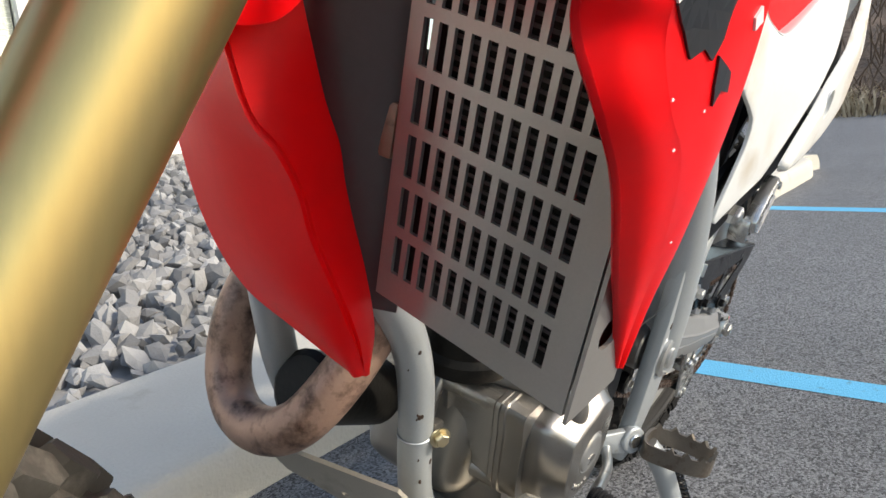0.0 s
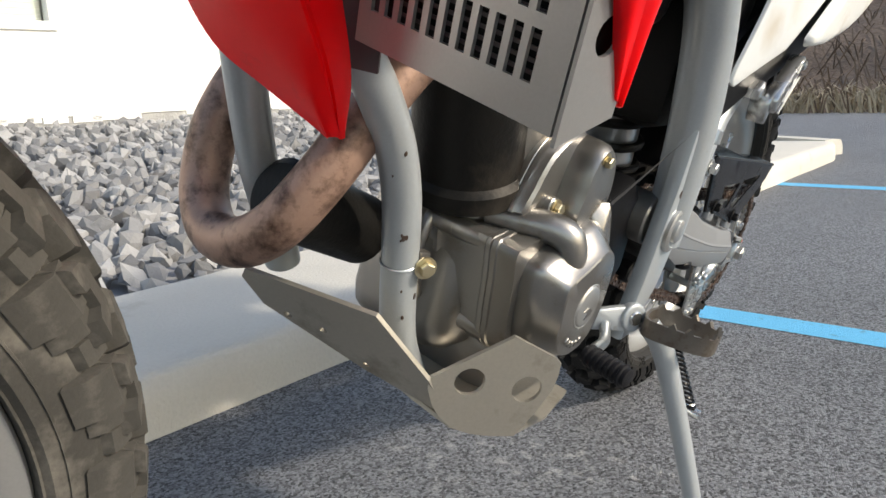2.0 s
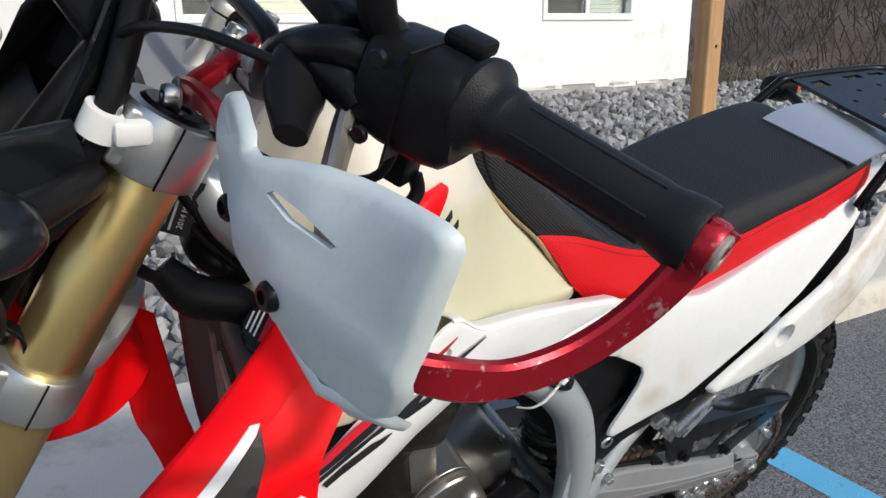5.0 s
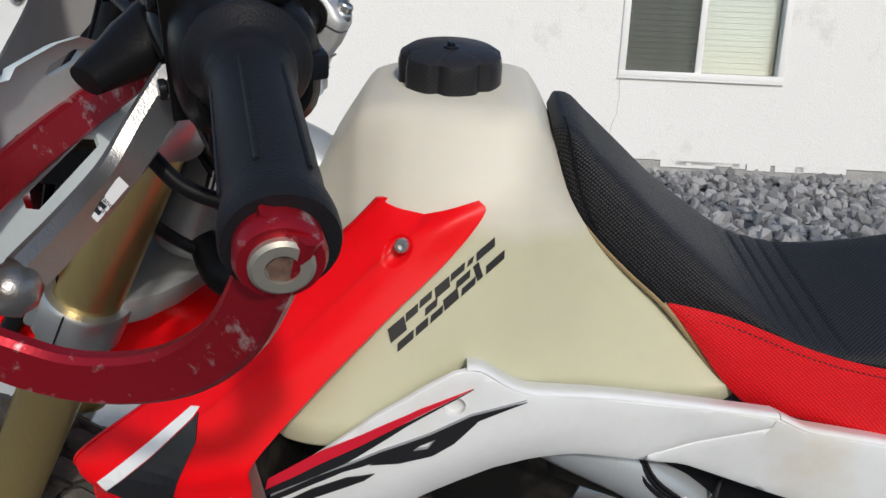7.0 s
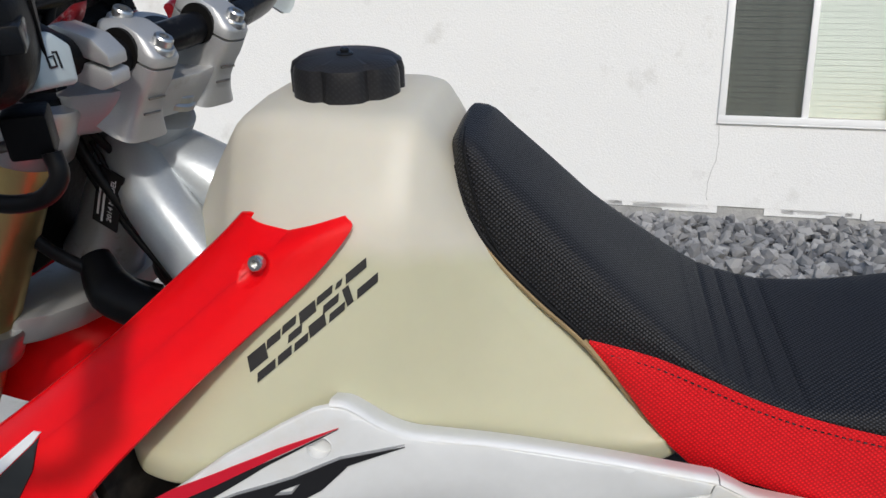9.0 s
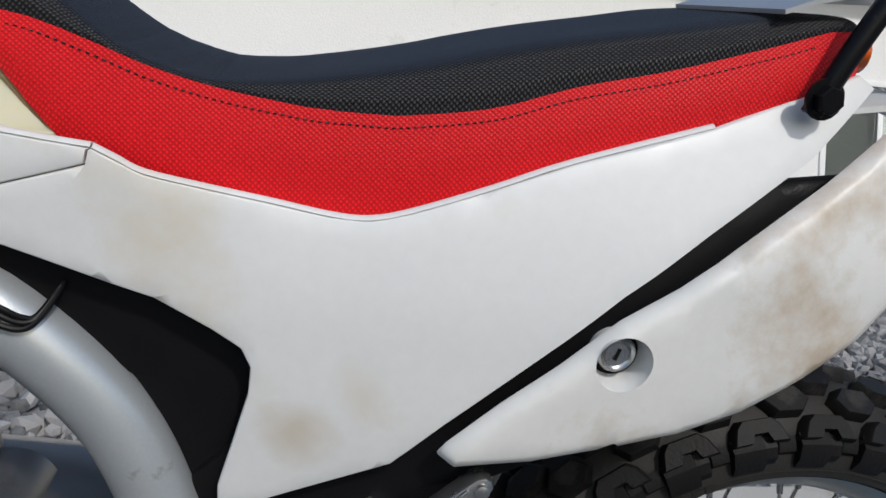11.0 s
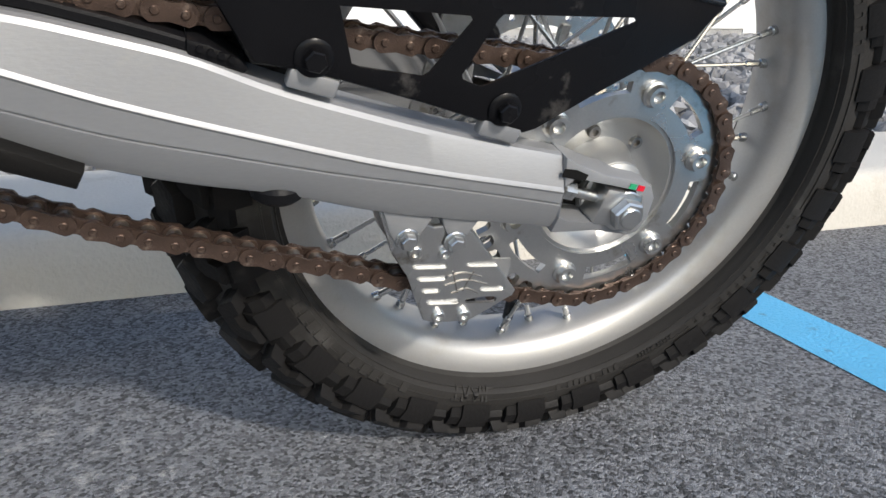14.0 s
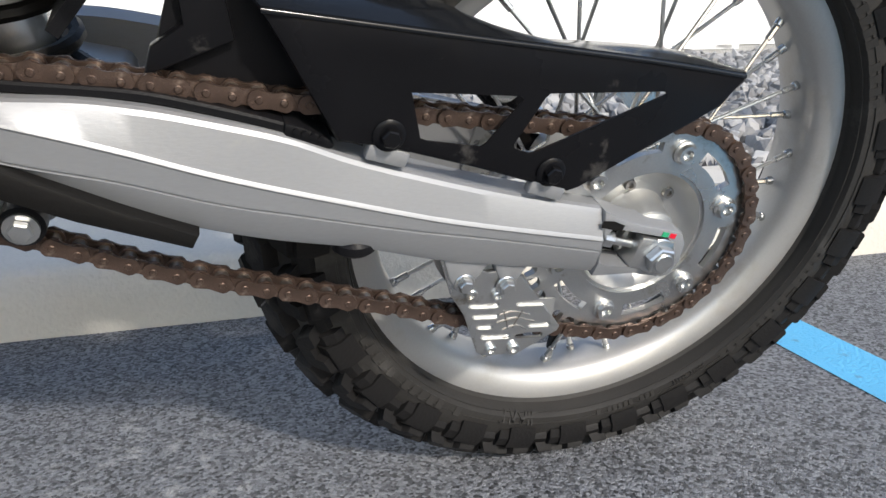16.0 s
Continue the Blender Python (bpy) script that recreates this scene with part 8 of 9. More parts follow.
def fork():
    for sg in (-1, 1):
        y = sg * 0.089
        at = lambda z: V(leg(z), y, z)
        bm = BM()
        lathe(bm, at(0.655), FORK, [(0, 0.024), (0.002, 0.0275), (0.012, 0.0275), (0.014, 0.0260), (0.20, 0.0264), (0.500, 0.0260), (0.502, 0.0245)], 36)
        f = part("fork_leg", bm, GOLD, BIKE, "gold anodised fork tube")
        bm = BM()
        lathe(bm, at(0.655), -FORK, [(0, 0.0205), (0.26, 0.0205)], 28)
        part("fork_slider", bm, STEEL, f, "chromed fork slider")
        bm = BM()
        tube(bm, [at(0.44), at(0.40), V(0.0, y * 0.9, 0.345), V(-0.01, y * 0.88, 0.315)], [0.028, 0.027, 0.026, 0.02], 18, 5)
        part("fork_foot", bm, CAST, f)
        bm = BM()
        lathe(bm, at(1.098), FORK, [(0, 0.024), (0.006, 0.024), (0.009, 0.021), (0.009, 0.010), (0.006, 0.009), (0.006, 0)], 24)
        part("fork_cap", bm, BLACK_PAINT, f)
    # lower and upper clamps with their slits and pinch bolts
    for name, zc, h, dz in (("lower_clamp", 0.910, 0.038, 0.0), ("upper_clamp", 1.084, 0.044, 0.0)):
        cl = None
        for sg in (-1, 1):
            y = sg * 0.089
            c = V(leg(zc), y, zc)
            bm = BM()
            lathe(bm, c - FORK * h / 2, FORK, [(0, 0.0262), (0, 0.0325), (0.003, 0.0345), (h - 0.003, 0.0345), (h, 0.0325), (h, 0.0262)], 40)
            cl0 = part(name, bm, CAST_BRIGHT, cl or BIKE, "cast aluminium fork clamp")
            cl = cl or cl0
            bm = BM()
            fw = V(-0.886, 0, 0.463)
            p = c + fw * 0.024 + V(0, sg * 0.012, 0)
            m = Matrix((fw, V(0, 1, 0), FORK)).transposed()
            box(bm, p, (0.020, 0.022, h * 0.90), m, 0.004, 3)
            part("clamp_ear", bm, CAST_BRIGHT, cl)
            bm = BM()
            box(bm, c + V(0, sg * 0.0346, 0) + fw * 0.004, (0.0012, 0.0012, h * 1.01), m)
            part("clamp_slit", bm, DEEP, cl)
            for k in (-1, 1):
                q = p + fw * 0.012 + FORK * (k * h * 0.26)
                bm = BM()
                cyl(bm, q, q + fw * 0.004, 0.0085, seg=18, bevel=0.001)
                bolt(bm, q + fw * 0.004, fw, 0.0062, 0.008, washer=False, socket=True)
                part("pinch_bolt", bm, STEEL, cl)
        bm = BM()
        o = [V(leg(zc, 0.0) + dx, yy, zc) for dx, yy in ((-0.02, -0.085), (0.030, -0.092), (0.052, -0.078), (0.070, -0.055), (0.085, -0.02), (0.090, 0.03), (0.078, 0.058), (0.030, 0.09), (-0.02, 0.085), (0.0, 0.04), (0.004, 0), (0.0, -0.04))]
        rings = [[p + FORK * k for p in o] for k in (-0.0165, h * 0.38)]
        ring_faces(bm, rings)
        bmesh.ops.bevel(bm, geom=list(bm.edges), offset=0.004, segments=2, profile=0.5, affect="EDGES")
        part("clamp_bridge", bm, SATIN, cl)
    # steering head and the frame running back from it
    bm = BM()
    lathe(bm, V(leg(0.93, 0.045), 0, 0.93), FORK, [(0, 0.030), (0.006, 0.033), (0.03, 0.029), (0.12, 0.029), (0.145, 0.034), (0.155, 0.034), (0.157, 0.03)], 32)
    hd = part("head_tube", bm, SILVER_PAINT, BIKE, "silver-painted steering head")
    bm = BM()
    tube(bm, [V(leg(1.03, 0.05), 0, 1.03), V(0.47, 0, 1.005), V(0.53, 0, 0.965), V(0.60, 0, 0.93)], [0.030, 0.034, 0.034, 0.03], 20, 6)
    part("backbone", bm, SILVER_PAINT, hd)
    for sg in (-1, 1):
        bm = BM()
        hull(bm, [V(0.430, sg * 0.034, 1.036), V(0.452, sg * 0.045, 0.975), V(0.50, sg * 0.055, 0.985), V(0.53, sg * 0.07, 0.925), V(0.49, sg * 0.05, 0.90), V(leg(1.04, 0.06), sg * 0.02, 1.045), V(0.5, 0.0, 0.95), V(0.44, 0, 0.98)], 0.006)
        part("gusset", bm, SILVER_PAINT, hd)
    bm = BM()
    c, nrm = V(0.418, -0.053, 1.011), V(-0.25, -0.95, 0.12).normalized()
    u = V(0.34, 0.10, 0.93)
    u = (u - nrm * u.dot(nrm)).normalized()
    w = nrm.cross(u)
    box(bm, c, (0.046, 0.024, 0.0012), Matrix((u, w, nrm)).transposed())
    lab = part("model_label", bm, DECAL_BLACK, hd, "black label with white print", smooth=False)
    bm = BM()
    word(bm, "2014 MODEL", 0.0062, lambda x, y, z: c + nrm * (0.0008 + z) + u * x + w * (y - 0.004), 0.0002)
    part("label_word", bm, DECAL_WHITE, lab, smooth=False)
    for k in range(2):
        bm = BM()
        box(bm, c + nrm * 0.0008 + w * (0.003 + 0.0045 * k) - u * 0.004, (0.032 - 0.008 * k, 0.0018, 0.0005), Matrix((u, w, nrm)).transposed())
        part("label_line", bm, DECAL_WHITE, lab, smooth=False)
    # bar risers on the upper clamp, each in two halves round the bar
    bd = V(0.247, 0.97, 0)
    bd = (bd - FORK * bd.dot(FORK)).normalized()
    fw = bd.cross(FORK).normalized() * -1
    if fw.x > 0:
        fw = -fw
    m = Matrix((fw, bd, FORK)).transposed()
    for q in (V(0.466, -0.056, 1.1215), V(0.485, 0.014, 1.126)):
        bm = BM()
        rings = []
        for c, la, lb in ((-0.001, 0.0255, 0.0150), (-0.012, 0.0255, 0.0150), (-0.022, 0.0235, 0.0150), (-0.032, 0.024, 0.0165), (-0.041, 0.026, 0.0190), (-0.052, 0.030, 0.0240)):
            rings.append([q + m @ V(la * math.copysign(abs(math.cos(a)) ** 0.45, math.cos(a)), lb * math.copysign(abs(math.sin(a)) ** 0.45, math.sin(a)), c) for a in np.linspace(0, 2 * math.pi, 40, endpoint=False)])
        ring_faces(bm, rings)
        r = part("bar_riser", bm, SATIN, BIKE, "cast aluminium bar riser")
        bm = BM()
        rings = []
        for c, la, lb in ((0.0008, 0.0255, 0.0150), (0.0065, 0.0255, 0.0150), (0.0085, 0.0245, 0.0140), (0.0140, 0.015, 0.0138), (0.0160, 0.010, 0.0125)):
            rings.append([q + m @ V(la * math.copysign(abs(math.cos(a)) ** 0.45, math.cos(a)), lb * math.copysign(abs(math.sin(a)) ** 0.45, math.sin(a)), c) for a in np.linspace(0, 2 * math.pi, 40, endpoint=False)])
        ring_faces(bm, rings)
        part("bar_cap", bm, SATIN, r)
        bm = BM()
        lathe(bm, q - bd * 0.0163, bd, [(0, 0.0112), (0, 0.0142), (0.0326, 0.0142), (0.0326, 0.0112)], 26)
        part("clamp_bore", bm, DEEP, r)
        for dz in (-0.022, -0.034):
            bm = BM()
            box(bm, q + m @ V(-0.0250, 0, dz), (0.0012, 0.0150, 0.0012), m)
            part("cast_line", bm, CAST, r)
        for dx in (-0.0170, 0.0170):
            c = q + m @ V(dx, 0, 0.008)
            bm = BM()
            cyl(bm, c, c + FORK * 0.005, 0.0088, 0.0084, 18, 0.001)
            bolt(bm, c + FORK * 0.005, FORK, 0.0064, 0.006, washer=False, socket=True)
            part("riser_bolt", bm, STEEL, r)
    bm = BM()
    lathe(bm, V(0.463, -0.020, 1.078), FORK, [(0, 0.017), (0.004, 0.017), (0.005, 0.015), (0.010, 0.015), (0.012, 0.013), (0.012, 0.008), (0.006, 0.007), (0.006, 0)], 26)
    part("stem_nut", bm, STEEL, BIKE)


def front_wheel():
    wheel("front", 0.036, 0.004, 0.347, 0.350, 0.046, 0.272, 30, RUBBER_DUSTY, "dusty knobby front tyre")
    bm = BM()
    lathe(bm, V(0.036, -0.06, 0.347), (0, 1, 0), [(0, 0.012), (0, 0.03), (0.018, 0.032), (0.024, 0.048), (0.032, 0.048), (0.036, 0.03), (0.084, 0.03), (0.088, 0.048), (0.096, 0.048), (0.102, 0.03), (0.12, 0.03), (0.12, 0.012)], 32)
    part("front_hub", bm, CAST, BIKE)
    bm = BM()
    cyl(bm, (0.036, -0.10, 0.347), (0.036, 0.10, 0.347), 0.010, seg=18)
    part("front_axle", bm, STEEL, BIKE)


def handlebar():
    L = [(0.461, 0, 1.120), (0.461, -0.085, 1.120), (0.456, -0.120, 1.132), (0.446, -0.165, 1.165), (0.455, -0.205, 1.184), (0.475, -0.222, 1.182), (0.512, -0.272, 1.172), (0.550, -0.384, 1.158)]
    bm = BM()
    tube(bm, [(x + 0.03, -y, z) for x, y, z in reversed(L[2:])] + [(0.492, 0.045, 1.127), (0.485, 0.014, 1.126), (0.466, -0.056, 1.1215)] + L[1:], 0.0112, 18, 6)
    hb = part("handlebar", bm, BLACK_PAINT, BIKE, "black tubular handlebar")
    bm = BM()
    tube(bm, [(0.449, -0.150, 1.154), (0.452, -0.12, 1.168), (0.452, 0, 1.170), (0.452, 0.12, 1.168), (0.449, 0.150, 1.154)], 0.0065, 12, 6)
    part("crossbar", bm, BLACK_PAINT, hb)
    for sg in (-1, 1):
        back = 0.03 if sg > 0 else 0.0
        a, b = V(0.514 + back, sg * 0.276, 1.1715), V(0.550 + back, sg * 0.384, 1.158)
        d = (b - a).normalized()
        n = (b - a).length
        bm = BM()
        prof = [(-0.012, 0.0115), (-0.012, 0.0255), (-0.008, 0.0262), (-0.005, 0.0245), (-0.001, 0.0195), (0.004, 0.0175), (0.008, 0.0180), (0.010, 0.0172)]
        prof += [(0.014 + k * (n - 0.032) / 10, 0.0158 + 0.0002 * (k % 2)) for k in range(11)] + [(n - 0.012, 0.0168), (n - 0.006, 0.0176), (n, 0.0176), (n + 0.002, 0.017), (n + 0.002, 0.011)]
        lathe(bm, a, d, prof, 36)
        g = part("grip", bm, GRIP_RUBBER, BIKE, "black ribbed rubber grip")
        s = d.orthogonal().normalized()
        t = d.cross(s)
        for k in range(6):
            bm = BM()
            aa = k * math.pi / 3
            e = math.cos(aa) * s + math.sin(aa) * t
            tube(bm, [a + d * 0.02 + e * 0.0156, a + d * (n - 0.02) + e * 0.0158], 0.0010, 6, 1, smooth=False)
            part("grip_rib", bm, GRIP_RUBBER, g)
    # switch housing
    a, b = V(0.482, -0.216, 1.182), V(0.511, -0.270, 1.173)
    d = (b - a).normalized()
    bm = BM()
    c = (a + b) / 2
    X = d.cross(V(0, 0, 1)).normalized()
    m = Matrix((X, d, X.cross(d))).transposed()
    back = 1 if (m @ V(1, 0, 0)).x > 0 else -1
    rings = []
    for k, sc in ((-0.032, 0.80), (-0.029, 0.93), (-0.012, 1.0), (0.012, 1.0), (0.024, 0.94), (0.029, 0.80)):
        ring = []
        for ang in np.linspace(0, 2 * math.pi, 28, endpoint=False):
            x = abs(math.cos(ang)) ** 0.6 * (0.026 if math.cos(ang) * back < 0 else 0.036) * (1 if math.cos(ang) > 0 else -1)
            z = math.copysign(abs(math.sin(ang)) ** 0.6 * 0.029, math.sin(ang)) - 0.010
            ring.append(c + m @ V(x * sc, k, z * sc))
        rings.append(ring)
    ring_faces(bm, rings)
    sw = part("switch_housing", bm, BLACK_PLASTIC, BIKE, "black plastic switch housing with a grey horn button")
    bm = BM()
    box(bm, c + m @ V(back * 0.005, -0.002, -0.010), (0.0642, 0.0014, 0.0598), m)
    part("housing_seam", bm, DEEP, sw)
    rear = -1 if (m @ V(1, 0, 0)).x < 0 else 1
    bm = BM()
    p = c + m @ V(rear * 0.035, -0.006, -0.028)
    face = (m @ V(rear, 0, 0) * 0.72 + d * 0.58 + V(0, 0, 0.25)).normalized()
    t1 = V(0, 0, 1).cross(face).normalized()
    hm = Matrix((face, t1, face.cross(t1))).transposed()
    hull(bm, [p + hm @ V(dx, dy * k, dz * k) for dx, k in ((-0.016, 1.05), (0.002, 1.0), (0.005, 0.86)) for dy, dz in ((-0.012, -0.010), (0.011, -0.012), (0.0135, 0.005), (0.005, 0.0125), (-0.009, 0.0115))], 0.0015)
    hb2 = part("horn_button", bm, GUARD_WHITE, sw, "light grey horn button")
    bm = BM()
    for pts in ([(-0.003, -0.0022), (-0.003, 0.0022), (0.0005, 0.0022), (0.0005, -0.0022), (-0.003, -0.0022)], [(0.0005, 0.0036), (0.0028, 0.0036), (0.0028, -0.0036)]):
        tube(bm, [p + hm @ V(0.0052, y, z) for y, z in pts], 0.0006, 5, 1, smooth=False)
    part("horn_sign", bm, DECAL_BLACK, hb2)
    bm = BM()
    hull(bm, [p + V(-0.020, 0.004, -0.034) + m @ V(x, y, z) for x in (-0.010, 0.010) for y in (-0.009, 0.009) for z in (-0.010, 0.012)], 0.002)
    pg = part("clutch_switch_plug", bm, BLACK_PLASTIC, sw, "black plug under the horn button")
    bm = BM()
    tube(bm, [p + V(*o) for o in ((-0.010, 0.002, -0.042), (-0.008, 0.000, -0.054), (-0.020, -0.002, -0.065), (-0.042, -0.004, -0.067), (-0.066, -0.002, -0.060), (-0.085, 0.006, -0.046))], 0.0046, 12, 6)
    part("plug_lead", bm, CABLE, pg)
    for dz, dx in ((0.010, 0.004), (-0.032, 0.0)):
        bm = BM()
        q = c + m @ V(-rear * 0.026, -0.018, dz)
        cyl(bm, q, q + m @ V(-rear * 0.004, 0, 0), 0.005, seg=14, bevel=0.0008)
        part("housing_screw", bm, BLACK_GLOSS, sw)
    bm = BM()
    hull(bm, [c + m @ V(rear * x, y, z) for x in (0.004, 0.024) for y in (-0.004, 0.020) for z in (0.018, 0.027)], 0.003)
    part("beam_switch", bm, BLACK_PLASTIC, sw)
    bm = BM()
    hull(bm, [c + m @ V(rear * x, y, z) for x in (0.018, 0.036) for y in (0.014, 0.030) for z in (-0.012, 0.0)], 0.002)
    part("signal_switch", bm, BLACK_GLOSS, sw)
    # clutch perch, lever, boot
    bm = BM()
    tube(bm, [(0.458, -0.192, 1.178), (0.462, -0.207, 1.170), (0.469, -0.222, 1.158)], [0.016, 0.015, 0.012], 16, 4)
    pc = part("clutch_perch", bm, BLACK_PAINT, BIKE, "black clutch perch")
    bm = BM()
    bolt(bm, V(0.469, -0.218, 1.162), (0, 0, 1), 0.0085, 0.007)
    part("perch_bolt", bm, STEEL, pc)
    bm = BM()
    tube(bm, [(0.462, -0.178, 1.174), (0.45, -0.19, 1.168), (0.438, -0.205, 1.158), (0.425, -0.235, 1.150)], [0.010, 0.018, 0.017, 0.009], 14, 5, flat=0.7)
    part("lever_boot", bm, BLACK_PLASTIC, pc, "black rubber lever boot")
    bm = BM()
    strip(bm, [(0.469, -0.214, 1.157), (0.455, -0.228, 1.137), (0.440, -0.250, 1.113), (0.431, -0.284, 1.101), (0.423, -0.314, 1.093)], 0.023, 0.011, (0, 0, 1), 6, 0.004)
    lv = part("clutch_lever", bm, CAST, BIKE, "cast aluminium clutch lever with a ball end")
    bm = BM()
    lathe(bm, V(0.4235, -0.311, 1.0935), V(-0.2, -0.95, -0.25), [(0, 0.006), (0.003, 0.0095), (0.010, 0.0115), (0.017, 0.009), (0.021, 0.003), (0.0212, 0)], 18)
    part("lever_ball", bm, CAST, lv)
    bm = BM()
    c2 = V(0.4355, -0.266, 1.1065)
    dl = V(-0.012, -0.040, -0.014).normalized()
    nn = V(0.75, -0.5, 0.4)
    nn = (nn - dl * nn.dot(dl)).normalized()
    up = nn.cross(dl)
    box(bm, c2 + nn * 0.0054, (0.024, 0.0115, 0.0006), Matrix((dl, up, nn)).transposed())
    st = part("lever_sticker", bm, DECAL_WHITE, lv, "white sticker with small black print", smooth=False)
    for k, tx in enumerate(("Made in", "Thailand")):
        bm = BM()
        word(bm, tx, 0.0038, lambda x, y, z: c2 + nn * (0.0059 + z) + up * x - dl * (y - 0.006 + 0.0042 * k), 0.0001)
        part("sticker_word", bm, DECAL_BLACK, st, smooth=False)
    for k in range(2):
        bm = BM()
        box(bm, c2 + nn * 0.0058 + dl * (0.0045 + 0.0038 * k), (0.0022, 0.0085, 0.0004), Matrix((dl, up, nn)).transposed())
        part("sticker_bar", bm, DECAL_BLACK, st, smooth=False)
    # mirror stem and the black box beside it
    bm = BM()
    tube(bm, [(0.486, -0.214, 1.165), (0.485, -0.217, 1.190), (0.470, -0.222, 1.215), (0.455, -0.235, 1.33)], [0.011, 0.011, 0.010, 0.0065], 14, 5)
    ms = part("mirror_stem", bm, BLACK_PLASTIC, BIKE, "black mirror stem")
    bm = BM()
    lathe(bm, V(0.47, -0.27, 1.365), (0.9, 0.3, 0.1), [(-0.02, 0.01), (-0.015, 0.04), (0.004, 0.05), (0.008, 0.049)], 30)
    part("mirror_shell", bm, BLACK_PLASTIC, ms)
    bm = BM()
    lathe(bm, V(0.477, -0.2675, 1.366), (0.9, 0.3, 0.1), [(0, 0.047), (0.001, 0.047), (0.0012, 0)], 30)
    part("mirror_glass", bm, MIRROR, ms)
    bm = BM()
    box(bm, (0.476, -0.178, 1.196), (0.032, 0.056, 0.020), Matrix.Rotation(0.15, 3, "X"), 0.004, 3)
    part("junction_box", bm, BLACK_PLASTIC, BIKE, "small black box on the handlebar")
    # the far side's throttle housing and master cylinder
    bm = BM()
    lathe(bm, V(0.47, 0.225, 1.186), V(0.42, 0.9, 0), [(0, 0.016), (0.004, 0.026), (0.05, 0.027), (0.056, 0.02)], 24)
    part("throttle_housing", bm, BLACK_PLASTIC, BIKE, "black throttle housing")
    bm = BM()
    box(bm, (0.445, 0.165, 1.196), (0.04, 0.075, 0.036), Matrix.Rotation(0.3, 3, "Z"), 0.006, 3)
    part("brake_reservoir", bm, BLACK_PLASTIC, BIKE, "black brake fluid reservoir")
    bm = BM()
    strip(bm, [(0.455, 0.20, 1.165), (0.42, 0.24, 1.155), (0.405, 0.30, 1.14), (0.394, 0.37, 1.115)], 0.012, 0.010, (0, 0, 1), 6, 0.003)
    part("brake_lever", bm, CAST, BIKE, "cast aluminium brake lever")


def handguards():
    base = interp([-0.39, -0.38, -0.31, -0.27, -0.24, -0.177], [0.419, 0.411, 0.388, 0.386, 0.393, 0.405])

    def surf(y, z, d):
        b = 0.017 * ((z - 1.115) / 0.06) ** 2 * (1 - 0.85 * ramp(-y, 0.33, 0.385)) * (0.45 + 0.55 * ramp(-y, 0.24, 0.30)) if z > 1.115 else 0.010 * ((z - 1.115) / 0.05) ** 2
        rib = -0.003 * math.exp(-((z - 1.128 - (y + 0.3) * 0.10) / 0.006) ** 2) * ramp(-y, 0.2, 0.26)
        return V(base(y) + b + rib + d, y, z)
    o = [(-0.177, 1.130), (-0.184, 1.148), (-0.193, 1.157), (-0.205, 1.162), (-0.222, 1.163), (-0.250, 1.160), (-0.254, 1.1555), (-0.266, 1.157), (-0.285, 1.164), (-0.309, 1.172), (-0.335, 1.176), (-0.360, 1.180), (-0.378, 1.183), (-0.384, 1.181), (-0.386, 1.176), (-0.383, 1.140), (-0.381, 1.109), (-0.374, 1.094), (-0.363, 1.081), (-0.352, 1.075), (-0.343, 1.076), (-0.330, 1.086), (-0.316, 1.098), (-0.295, 1.105), (-0.265, 1.109), (-0.24, 1.1115), (-0.21, 1.117), (-0.188, 1.122)]
    s1 = [(-0.197, 1.153), (-0.203, 1.1555), (-0.222, 1.1525), (-0.226, 1.149), (-0.222, 1.147), (-0.203, 1.149)]
    s2 = [(-0.289, 1.1515), (-0.294, 1.1550), (-0.315, 1.1560), (-0.337, 1.1525), (-0.334, 1.1500), (-0.31, 1.1500)]
    bm = BM()
    panel(bm, o, surf, 0.003, 0.010, [s1, s2], edge=0.004)
    g = part("handguard", bm, GUARD_WHITE, BIKE, "pale grey-white plastic hand guard on a red bar", angle=50)
    for y, z in ((-0.245, 1.1205), (-0.310, 1.1145)):
        bm = BM()
        p = surf(y, z, 0)
        lathe(bm, p, V(-1, -0.15, 0.1), [(-0.001, 0.0070), (0.002, 0.0068), (0.0038, 0.0052), (0.0040, 0.0034), (0.0018, 0.0032), (0.0018, 0)], 22)
        part("guard_screw", bm, BLACK_PAINT, g, "black button-head screw")
    # slotted flange bent back under the guard
    ys = [0.186, 0.21, 0.25, 0.30, 0.34, 0.375]
    fx, fz, rx, rz = (interp(ys, v) for v in ([0.404, 0.397, 0.391, 0.389, 0.397, 0.412], [1.121, 1.1165, 1.1105, 1.1035, 1.083, 1.089], [0.421, 0.417, 0.411, 0.406, 0.414, 0.432], [1.108, 1.101, 1.091, 1.083, 1.070, 1.074]))
    def under(y, v, d):
        k = v / 0.03
        return V(fx(-y) + (rx(-y) - fx(-y)) * k + d * 0.5, y, fz(-y) + (rz(-y) - fz(-y)) * k + d * 0.8)
    oval = lambda y0, y1, v: [(y0, v), (y0 - 0.004, v + 0.005), (y1 + 0.004, v + 0.005), (y1, v), (y1 + 0.004, v - 0.005), (y0 - 0.004, v - 0.005)]
    bm = BM()
    panel(bm, [(-0.186, 0.0), (-0.187, 0.020), (-0.192, 0.030), (-0.25, 0.030), (-0.30, 0.030), (-0.34, 0.030), (-0.368, 0.028), (-0.375, 0.0), (-0.34, 0.0), (-0.30, 0.0), (-0.25, 0.0)], under, 0.003, 0.010, [oval(-0.207, -0.268, 0.016), oval(-0.300, -0.345, 0.016)], edge=0.003)
    part("guard_flange", bm, GUARD_WHITE, g, angle=50)
    bm = BM()
